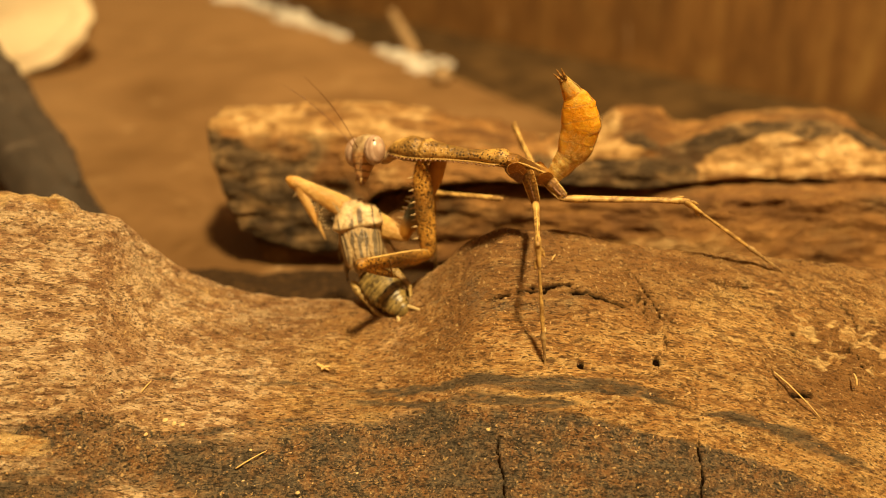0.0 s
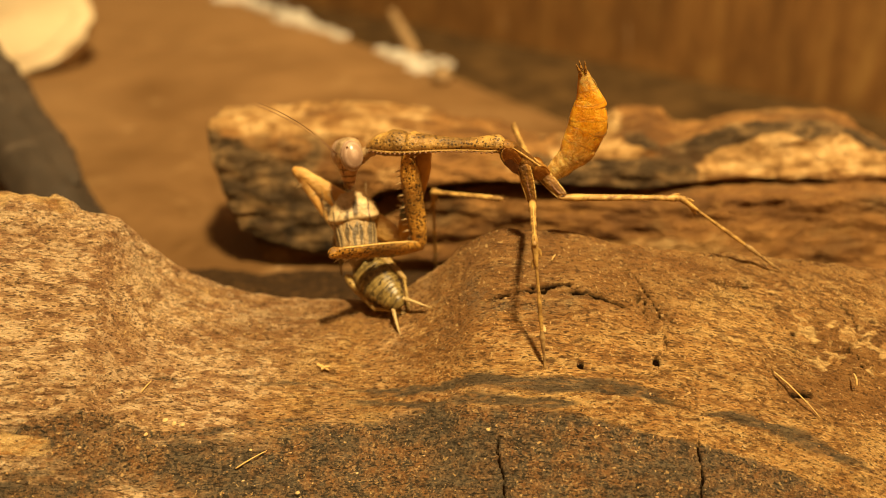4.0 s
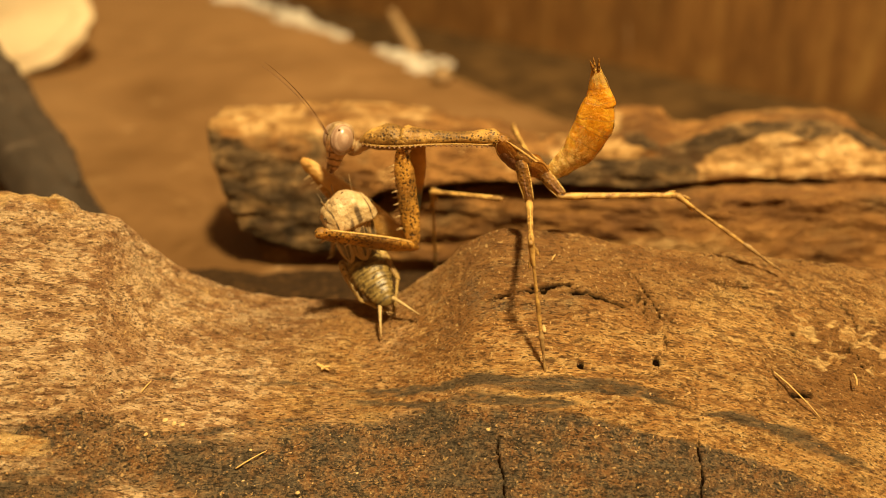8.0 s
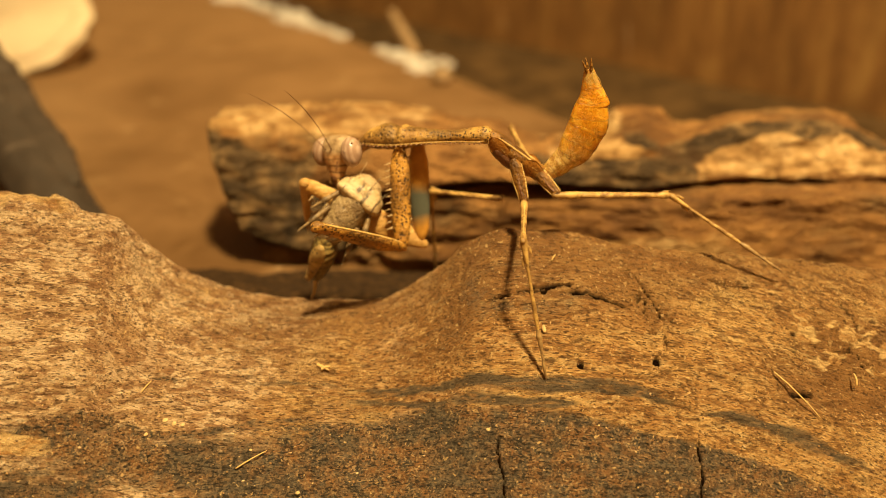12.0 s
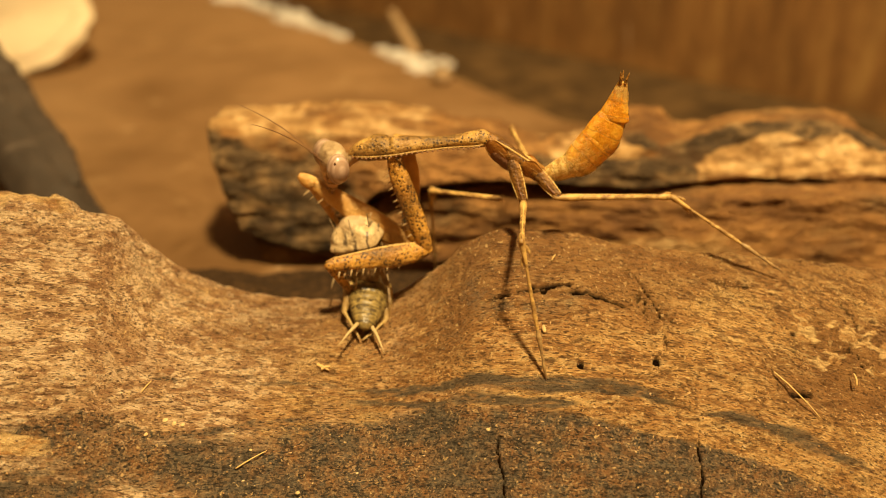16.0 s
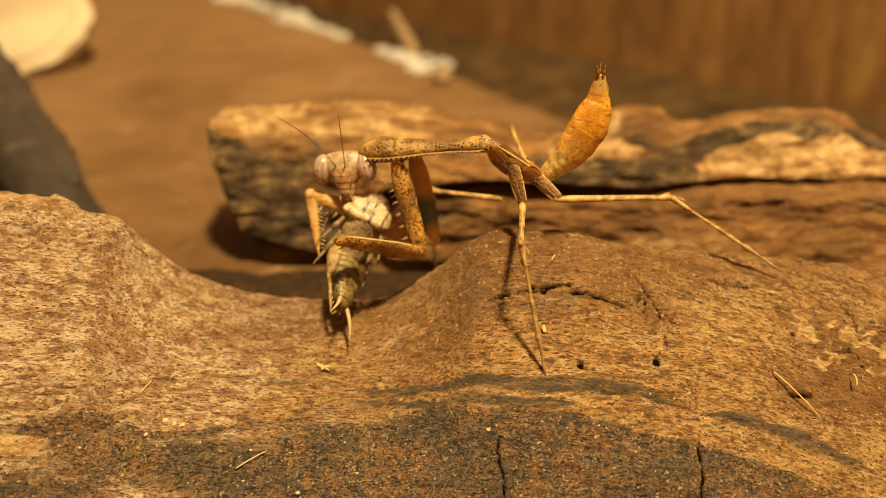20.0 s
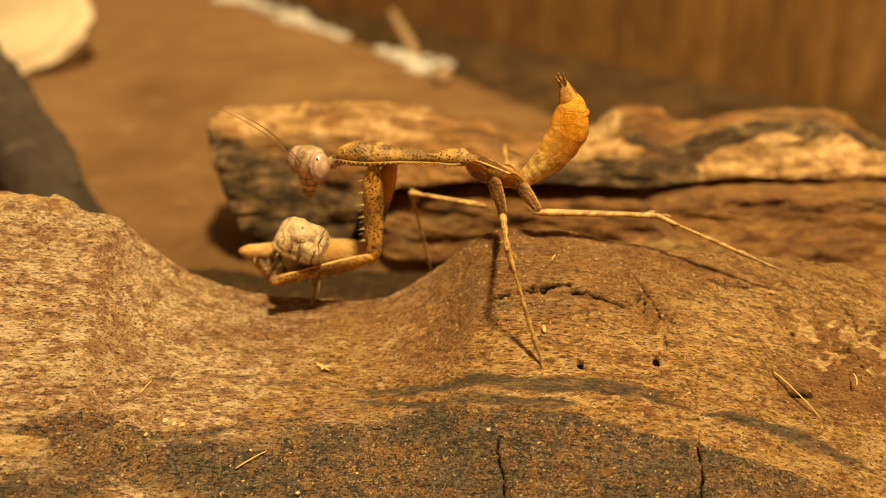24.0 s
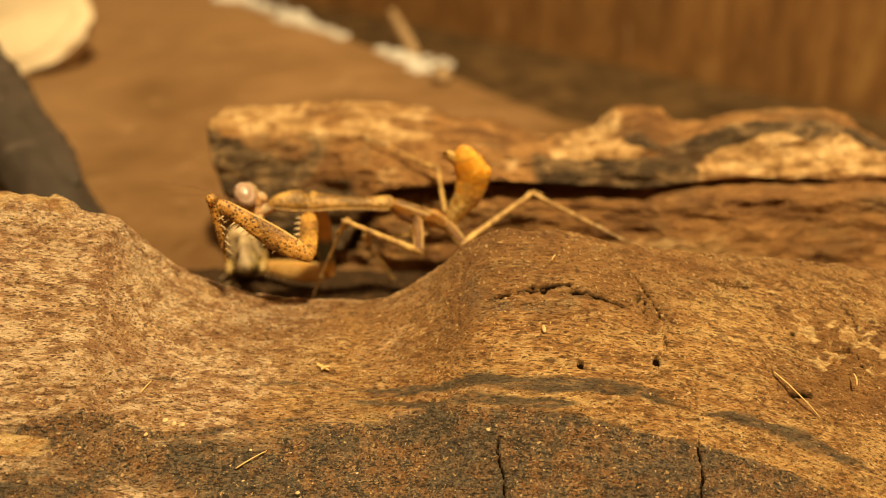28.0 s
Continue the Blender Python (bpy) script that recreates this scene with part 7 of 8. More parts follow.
    key(MP["femurR"],
        (0, -25.81, 3.86, -12.91, 21.9, -22.1, 165.4), (0.5, -27.67, 5.13, -9.80, 21.4, -21.4, 168.5), (1, -26.57, 5.37, -10.58, 20.9, -15.9, 169.5),
        (2, -24.01, 2.50, -13.07, 21.5, -12.1, 162.8), (3, -25.61, 2.50, -13.68, 23.2, -27.1, 161.0), (6, -25.18, 2.50, -13.68, 23.7, -29.7, 160.3),
        (7, -26.16, 2.50, -14.66, 26.3, -39.2, 158.1), (7.5, -27.07, 2.50, -14.47, 26.8, -40.9, 157.9), (8, -24.89, 2.50, -13.98, 24.5, -33.3, 159.9),
        (8.5, -22.91, 4.43, -12.34, 22.4, -26.1, 165.2), (9, -20.84, 2.50, -15.14, 20.3, -27.3, 177.1), (9.5, -21.77, 2.50, -15.14, 19.2, -10.0, 178.8),
        (10, -22.08, 2.50, -15.14, 19.2, -9.8, 178.8), (10.5, -21.08, 2.50, -15.14, 19.4, -19.9, 178.7), (11, -19.64, 2.50, -14.91, 19.3, -16.9, 178.8),
        (11.25, -20.05, 2.50, -14.79, 19.4, -20.1, 178.8), (11.5, -20.46, 2.50, -14.56, 19.6, -23.0, 178.7), (11.75, -20.87, 2.50, -14.33, 19.9, -26.0, 178.6),
        (12, -21.28, 2.50, -14.21, 20.5, -28.8, 177.1), (12.5, -21.07, 2.50, -13.98, 19.8, -25.2, 178.7), (14.5, -20.08, 3.00, -14.47, 19.6, -22.3, 178.7),
        (15, -18.92, 3.00, -13.89, 19.6, -22.3, 178.6), (16, -22.86, 3.00, -14.99, 20.9, -34.5, 178.4), (17, -22.66, 3.00, -14.44, 19.9, -26.7, 178.5),
        (18, -21.86, 3.00, -14.34, 19.8, -24.8, 178.5), (19, -22.48, 3.00, -14.52, 20.0, -27.2, 178.5), (20, -18.57, 3.72, -13.63, 19.3, -22.4, 179.8),
        (20.5, -19.09, 3.93, -14.32, 20.0, -26.4, 178.2), (21, -19.89, 4.09, -14.64, 19.6, -23.7, 179.0), (21.5, -21.86, 2.50, -15.98, 21.7, -13.6, 162.5),
        (23.5, -26.20, 2.50, -14.04, 20.7, -1.2, 170.5), (24, -27.19, 2.50, -14.14, 20.4, 3.8, 175.0), (25, -27.66, 2.00, -11.81, 20.8, 11.0, 177.0),
        (26, -27.51, 2.00, -12.06, 20.8, 10.5, 176.7), (26.5, -27.26, 1.50, -11.33, 21.0, 11.3, 176.2), (27, -26.77, -1.72, -9.97, 21.8, 14.3, 173.0),
        (27.2, -29.31, -0.01, -9.65, 23.3, 20.1, 165.9), (27.5, -28.70, -6.00, -6.95, 24.0, 23.5, 157.0), (28, -25.21, 2.71, -13.17, 22.3, 12.2, 147.6))
    key(MP["tibiaR"],
        (0, -45.59, 9.00, -4.60, 147.1, 55.5, -37.2), (0.5, -46.77, 9.00, -2.15, 173.9, 56.5, -12.9), (1, -46.12, 9.00, -4.92, -179.8, 52.1, -7.3),
        (2, -45.07, 9.00, -8.35, -139.8, 60.0, 25.3), (3, -44.45, 9.00, -3.47, 153.8, 53.7, -32.9), (6, -43.33, 9.00, -2.68, 152.7, 54.0, -33.6),
        (7, -42.32, 9.00, -0.45, 132.5, 61.5, -52.1), (7.5, -43.07, 9.00, 0.47, 137.7, 60.8, -46.7), (8, -42.68, 9.00, -1.55, -120.2, 62.5, 38.1),
        (8.5, -40.26, 9.00, -3.55, 140.2, 86.4, -49.7), (9, -41.40, 3.53, -4.52, -65.6, 78.9, 111.6), (9.5, -45.11, 3.00, -11.01, -116.6, 72.6, 62.9),
        (10, -45.93, 3.00, -11.02, -151.5, 71.2, 27.2), (10.5, -43.45, 3.00, -7.03, 159.1, 80.7, -21.5), (11, -43.62, 3.00, -7.63, 105.5, 79.9, -75.2),
        (11.25, -43.13, 3.00, -6.35, 110.2, 88.6, -70.6), (11.5, -42.65, 3.00, -5.12, -76.2, 84.5, 102.6), (11.75, -42.18, 3.02, -3.91, -74.8, 78.4, 103.3),
        (12, -41.80, 3.53, -2.91, -72.7, 73.3, 103.7), (12.5, -42.79, 3.00, -3.75, -82.1, 65.9, 95.3), (14.5, -41.72, 3.50, -5.61, -98.8, 59.2, 76.9),
        (15, -39.09, 3.50, -5.62, -93.0, 49.0, 82.1), (16, -40.50, 3.50, -2.88, -151.4, 64.5, 22.5), (17, -41.35, 3.50, -5.06, -149.6, 61.3, 24.6),
        (18, -40.72, 3.50, -5.61, -122.8, 57.9, 49.1), (19, -41.03, 3.50, -4.98, -174.3, 65.3, 3.8), (20, -40.56, 3.81, -4.56, 102.9, 61.9, -73.8),
        (20.5, -41.30, 4.64, -3.31, 119.7, 60.2, -54.9), (21, -41.39, 4.45, -5.20, 118.9, 64.3, -57.4), (21.5, -42.48, 9.00, -10.73, -85.1, 68.2, 84.0),
        (23.5, -48.89, 6.28, -13.57, -157.4, 64.3, 15.7), (24, -50.05, 4.49, -15.66, -123.8, 58.3, 55.6), (25, -50.21, 3.17, -16.21, -120.6, 49.7, 63.9),
        (26, -50.08, 3.31, -16.27, -114.5, 50.8, 71.3), (26.5, -49.76, 3.01, -15.85, -124.5, 52.4, 58.4), (27, -48.90, 0.98, -15.65, -119.6, 53.8, 63.8),
        (27.2, -50.27, 5.24, -17.55, -152.1, 35.8, 18.8), (27.5, -48.12, 2.23, -16.13, -119.1, 40.2, 62.2), (28, -44.19, 14.78, -18.01, -23.6, 47.5, 145.1))
    key(MP["coxaM1"],
        (0, -4.93, -4.68, 3.81, 17.0, 71.6, 18.4), (0.5, -4.57, -3.96, 4.25, -1.3, 75.3, -1.4), (1, -4.51, -4.05, 3.80, 1.4, 74.4, 1.5),
        (2, -4.75, -3.52, 3.74, -12.8, 72.6, -13.7), (3, -4.77, -3.52, 3.76, -13.3, 73.3, -14.3), (6, -4.83, -3.02, 3.77, -28.2, 73.5, -30.3),
        (7, -5.02, -2.39, 3.63, -39.8, 69.8, -43.2), (7.5, -5.12, -2.16, 3.40, -42.6, 68.0, -46.4), (8, -5.11, -2.50, 3.35, -38.5, 70.7, -41.7),
        (8.5, -5.17, -2.42, 3.35, -40.5, 70.4, -43.9), (9, -5.17, -2.29, 3.34, -44.4, 70.3, -48.3), (9.5, -5.19, -2.28, 3.36, -46.0, 70.7, -49.9),
        (10, -5.22, -2.28, 3.37, -47.6, 71.2, -51.7), (10.5, -5.31, -1.78, 3.10, -46.0, 65.0, -50.5), (11, -5.28, -1.80, 3.09, -44.9, 64.7, -49.3),
        (11.25, -5.29, -1.75, 3.09, -46.1, 64.7, -50.6), (11.5, -5.29, -1.71, 3.08, -47.2, 64.7, -52.0), (11.75, -5.30, -1.66, 3.08, -48.3, 64.6, -53.2),
        (12, -5.30, -1.62, 3.08, -49.5, 64.5, -54.5), (12.5, -5.42, -1.56, 3.03, -48.9, 63.6, -53.9), (14.5, -5.42, -0.87, 2.66, -52.1, 57.2, -58.1),
        (15, -5.50, -1.29, 2.91, -50.9, 61.4, -56.4), (16, -5.53, -1.60, 2.94, -47.0, 63.2, -51.7), (17, -5.57, -1.59, 2.92, -49.6, 64.2, -54.7),
        (18, -5.58, -1.20, 2.87, -51.9, 60.8, -57.7), (19, -5.66, -1.30, 3.26, -52.1, 62.0, -57.8), (20, -5.31, -2.48, 3.50, -35.7, 69.1, -38.8),
        (20.5, -5.46, -2.50, 3.44, -35.6, 69.3, -38.7), (21, -5.73, -2.46, 3.41, -39.0, 70.3, -42.3), (21.5, -5.62, -2.64, 3.40, -36.9, 71.9, -39.9),
        (23.5, -5.12, -3.31, 2.67, -22.2, 75.4, -23.8), (24, -4.82, -3.51, 2.30, -14.4, 74.2, -15.5), (25, -4.30, -3.74, 2.43, -5.6, 64.5, -6.0),
        (26, -3.88, -4.12, 2.14, 1.5, 67.5, 1.6), (26.5, -3.57, -3.92, 2.43, -3.6, 66.8, -3.9), (27, -4.38, -3.94, 2.63, -18.4, 78.3, -19.5),
        (27.2, -5.15, -3.33, 3.46, -29.7, 69.5, -32.1), (27.5, -6.02, -0.56, 2.05, -59.6, 41.4, -68.3), (28, -6.44, -0.99, 1.37, -70.2, 45.8, -83.6))
    key(MP["femurM1"],
        (0, -2.89, -4.00, -2.64, 0.5, -2.1, -94.7), (0.5, -2.85, -4.00, -2.33, 0.4, -1.7, -94.4), (1, -2.68, -4.00, -2.75, 0.4, -1.4, -94.1),
        (2, -2.78, -4.00, -2.75, 0.4, -1.5, -94.3), (3, -2.87, -4.00, -2.75, 0.4, -1.6, -94.4), (6, -3.16, -4.00, -2.75, 0.5, -1.8, -94.7),
        (7, -3.30, -4.00, -2.75, 0.5, -1.9, -94.7), (7.5, -3.36, -4.00, -2.91, 0.5, -2.0, -94.7), (8, -3.43, -4.00, -3.06, 0.5, -2.0, -94.6),
        (8.5, -3.53, -4.00, -3.06, 0.5, -2.2, -94.8), (9, -3.64, -4.00, -3.06, 0.5, -2.3, -95.0), (9.5, -3.75, -4.00, -3.06, 0.5, -2.5, -95.1),
        (10, -3.86, -4.00, -3.06, 0.5, -2.7, -95.3), (10.5, -3.48, -4.00, -3.06, 0.5, -2.8, -95.4), (11, -3.39, -4.00, -3.06, 0.6, -3.0, -95.6),
        (11.25, -3.44, -4.00, -3.06, 0.6, -3.1, -95.7), (11.5, -3.50, -4.00, -3.06, 0.6, -3.1, -95.7), (11.75, -3.55, -4.00, -3.06, 0.6, -3.2, -95.8),
        (12, -3.61, -4.00, -3.06, 0.6, -3.3, -95.9), (12.5, -3.64, -4.00, -3.06, 0.6, -3.2, -95.9), (14.5, -3.48, -4.00, -3.06, 0.6, -3.0, -95.8),
        (15, -3.70, -4.00, -3.06, 0.6, -3.0, -95.8), (16, -3.63, -4.00, -3.13, 0.6, -3.1, -96.3), (17, -3.86, -4.00, -3.20, 0.7, -3.2, -96.7),
        (18, -3.81, -4.00, -3.06, 0.7, -3.3, -97.1), (19, -3.96, -4.00, -2.75, 0.7, -3.3, -96.6), (20, -3.42, -4.00, -2.85, 0.6, -3.4, -96.1),
        (20.5, -3.59, -4.00, -2.92, 0.6, -3.4, -96.2), (21, -4.03, -4.00, -2.99, 0.6, -3.4, -96.3), (21.5, -4.00, -4.00, -3.06, 0.6, -3.4, -96.5),
        (23.5, -3.55, -4.00, -3.91, 0.4, -5.6, -93.6), (24, -3.04, -4.00, -4.24, 0.2, -7.5, -91.6), (25, -1.40, -4.05, -3.71, 0.4, -9.7, -93.9),
        (26, -1.28, -4.05, -4.14, 0.3, -12.5, -93.2), (26.5, -0.89, -4.10, -3.82, 0.2, -12.5, -91.8), (27, -3.09, -4.40, -4.03, 1.4, -16.0, -104.3),
        (27.2, -3.13, -4.60, -2.90, 1.8, -22.3, -107.8), (27.5, -4.14, -5.30, -2.45, 3.8, -25.5, -129.0), (28, -5.91, -5.70, -3.50, 6.4, -28.0, -173.0))
    key(MP["tibiaM1"],
        (0, -4.22, -19.94, -2.07, -61.3, 78.0, -63.9), (0.5, -4.09, -19.94, -1.84, -60.8, 77.8, -63.4), (1, -3.84, -19.95, -2.35, -60.3, 77.7, -62.9),
        (2, -3.97, -19.95, -2.33, -59.4, 77.4, -62.0), (3, -4.10, -19.95, -2.31, -58.5, 77.1, -61.2), (6, -4.48, -19.94, -2.24, -56.3, 76.2, -59.0),
        (7, -4.61, -19.94, -2.22, -55.6, 75.8, -58.3), (7.5, -4.67, -19.94, -2.36, -55.3, 75.7, -58.0), (8, -4.72, -19.94, -2.50, -54.9, 75.5, -57.7),
        (8.5, -4.87, -19.93, -2.46, -54.5, 75.0, -57.2), (9, -5.02, -19.93, -2.41, -54.1, 74.5, -56.8), (9.5, -5.17, -19.92, -2.37, -53.7, 74.0, -56.5),
        (10, -5.33, -19.92, -2.32, -53.3, 73.6, -56.2), (10.5, -5.00, -19.91, -2.28, -53.1, 73.0, -55.9), (11, -4.95, -19.90, -2.23, -52.8, 72.5, -55.7),
        (11.25, -5.02, -19.90, -2.21, -52.7, 72.3, -55.6), (11.5, -5.10, -19.90, -2.19, -52.6, 72.0, -55.5), (11.75, -5.17, -19.89, -2.17, -52.5, 71.7, -55.5),
        (12, -5.25, -19.89, -2.14, -52.4, 71.5, -55.4), (12.5, -5.28, -19.89, -2.16, -52.1, 71.5, -55.1), (14.5, -5.10, -19.90, -2.22, -51.0, 71.5, -53.9),
        (15, -5.32, -19.90, -2.24, -50.7, 71.5, -53.6), (16, -5.37, -19.88, -2.27, -50.2, 71.4, -53.0), (17, -5.72, -19.87, -2.31, -49.7, 71.4, -52.4),
        (18, -5.79, -19.85, -2.15, -49.1, 71.4, -51.9), (19, -5.80, -19.87, -1.81, -48.1, 71.7, -50.8), (20, -5.12, -19.88, -1.90, -47.1, 72.1, -49.6),
        (20.5, -5.32, -19.88, -1.97, -46.4, 72.3, -48.9), (21, -5.79, -19.87, -2.03, -45.7, 72.5, -48.1), (21.5, -5.79, -19.87, -2.10, -45.0, 72.7, -47.4),
        (23.5, -4.55, -19.89, -2.36, -36.4, 70.9, -38.3), (24, -3.47, -19.86, -2.15, -32.5, 69.1, -34.2), (25, -2.48, -19.78, -1.00, -28.9, 64.1, -30.1),
        (26, -2.16, -19.65, -0.68, -32.9, 62.6, -34.3), (26.5, -1.40, -19.72, -0.37, -34.8, 59.7, -36.1), (27, -6.89, -19.30, 0.37, -21.7, 77.1, -22.6),
        (27.2, -7.67, -18.69, 3.18, -34.7, 70.9, -36.5), (27.5, -13.22, -16.53, 4.43, -156.7, 84.2, -157.5), (28, -19.94, -7.42, 4.00, 144.7, 64.6, 151.8))
    key(MP["femurM2"],
        (0, -8.42, 4.00, -5.43, 4.9, 9.0, 147.7), (0.5, -8.23, 4.00, -5.22, 4.9, 8.9, 147.8), (1, -7.92, 4.00, -5.75, 4.9, 8.8, 147.9),
        (2, -7.93, 4.00, -5.75, 4.9, 8.7, 148.1), (3, -7.94, 4.00, -5.75, 4.9, 8.5, 148.2), (6, -7.97, 4.00, -5.75, 4.9, 7.9, 148.7),
        (7, -7.98, 4.00, -5.75, 4.9, 7.8, 148.8), (7.5, -7.97, 4.00, -5.91, 4.9, 7.7, 148.9), (8, -7.97, 4.00, -6.06, 4.9, 7.6, 149.0),
        (8.5, -7.97, 4.00, -6.06, 4.9, 7.5, 149.1), (9, -7.97, 4.00, -6.06, 4.9, 7.4, 149.2), (9.5, -7.98, 4.00, -6.06, 4.9, 7.3, 149.2),
        (10, -7.98, 4.00, -6.06, 4.9, 7.2, 149.3), (10.5, -7.51, 4.00, -6.06, 4.9, 7.1, 149.4), (11, -7.31, 4.00, -6.06, 4.9, 7.0, 149.5),
        (11.25, -7.32, 4.00, -6.06, 4.9, 7.0, 149.5), (11.5, -7.32, 4.00, -6.06, 4.9, 6.9, 149.6), (11.75, -7.32, 4.00, -6.06, 4.9, 6.9, 149.6),
        (12, -7.32, 4.00, -6.06, 4.9, 6.8, 149.7), (12.5, -7.33, 4.00, -6.06, 4.9, 6.7, 149.7), (14.5, -7.06, 4.00, -6.06, 5.0, 6.4, 150.1),
        (15, -7.25, 4.00, -6.06, 5.0, 6.3, 150.2), (16, -7.26, 4.00, -6.06, 5.0, 6.3, 150.2), (17, -7.57, 4.00, -6.06, 5.0, 6.2, 150.3),
        (18, -7.59, 4.00, -5.85, 5.0, 6.2, 150.3), (19, -7.62, 4.00, -5.43, 5.0, 6.2, 150.4), (20, -6.95, 4.00, -5.43, 5.0, 6.2, 150.4),
        (20.5, -7.15, 4.00, -5.43, 5.0, 6.2, 150.4), (21, -7.64, 4.00, -5.43, 5.0, 6.2, 150.5), (21.5, -7.64, 4.00, -5.43, 5.0, 6.2, 150.5),
        (23.5, -7.03, 4.00, -5.89, 5.1, 2.7, 152.6), (24, -6.11, 4.00, -6.04, 5.2, 0.2, 156.7), (25, -4.87, 3.85, -6.43, 5.8, 18.4, 165.2),
        (26, -6.00, 3.85, -8.50, 5.1, 17.5, 150.6), (26.5, -4.98, 3.70, -8.14, 5.1, 16.6, 150.6), (27, -6.07, 2.80, -7.83, 4.6, 18.4, 140.8),
        (27.2, -5.72, 2.20, -5.73, 5.0, 20.5, 146.0), (27.5, -4.95, 0.10, -3.11, 5.7, 19.3, 161.6), (28, -5.10, -1.10, -1.98, 5.3, 14.4, 155.8))
    key(MP["tibiaM2"],
        (0, -20.28, 11.48, -7.66, 82.3, 80.5, 85.1), (0.5, -20.11, 11.47, -7.42, 82.0, 80.5, 84.8), (1, -19.81, 11.46, -7.93, 81.7, 80.5, 84.4),
        (2, -19.84, 11.43, -7.89, 81.1, 80.6, 83.8), (3, -19.88, 11.40, -7.84, 80.5, 80.7, 83.2), (6, -19.98, 11.31, -7.71, 78.7, 81.0, 81.2),
        (7, -20.02, 11.28, -7.67, 78.0, 81.1, 80.5), (7.5, -20.02, 11.27, -7.81, 77.7, 81.1, 80.2), (8, -20.03, 11.25, -7.93, 77.3, 81.1, 79.8),
        (8.5, -20.05, 11.23, -7.91, 77.0, 81.2, 79.5), (9, -20.07, 11.22, -7.89, 76.7, 81.2, 79.1), (9.5, -20.08, 11.20, -7.87, 76.3, 81.3, 78.7),
        (10, -20.10, 11.19, -7.84, 76.0, 81.3, 78.4), (10.5, -19.64, 11.17, -7.82, 75.6, 81.3, 78.0), (11, -19.46, 11.16, -7.80, 75.3, 81.4, 77.6),
        (11.25, -19.46, 11.15, -7.79, 75.1, 81.4, 77.5), (11.5, -19.47, 11.14, -7.78, 74.9, 81.4, 77.3), (11.75, -19.48, 11.13, -7.76, 74.8, 81.4, 77.1),
        (12, -19.49, 11.12, -7.75, 74.6, 81.4, 76.9), (12.5, -19.51, 11.11, -7.73, 74.2, 81.5, 76.5), (14.5, -19.29, 11.04, -7.64, 72.7, 81.6, 75.0),
        (15, -19.49, 11.02, -7.62, 72.4, 81.7, 74.6), (16, -19.51, 11.01, -7.61, 72.1, 81.7, 74.3), (17, -19.83, 11.00, -7.61, 71.8, 81.6, 74.0),
        (18, -19.85, 10.99, -7.39, 71.5, 81.6, 73.8), (19, -19.89, 10.98, -6.97, 71.3, 81.6, 73.5), (20, -19.23, 10.97, -6.96, 71.0, 81.6, 73.2),
        (20.5, -19.43, 10.96, -6.96, 70.9, 81.6, 73.1), (21, -19.92, 10.96, -6.96, 70.7, 81.6, 72.9), (21.5, -19.93, 10.95, -6.96, 70.6, 81.6, 72.8),
        (23.5, -19.62, 10.53, -6.56, 41.6, 78.9, 43.3), (24, -19.16, 9.61, -6.09, 38.7, 75.9, 40.5), (25, -17.89, 7.29, -10.93, 82.1, 64.0, 89.6),
        (26, -17.80, 10.49, -12.77, 81.1, 66.1, 87.9), (26.5, -16.83, 10.39, -12.19, 80.6, 65.0, 87.6), (27, -16.52, 11.31, -12.31, 72.5, 65.2, 78.4),
        (27.2, -16.75, 9.63, -10.71, 66.0, 61.4, 71.5), (27.5, -17.67, 4.34, -7.79, 56.1, 57.5, 60.0), (28, -17.65, 4.53, -5.51, 47.8, 59.6, 50.6))
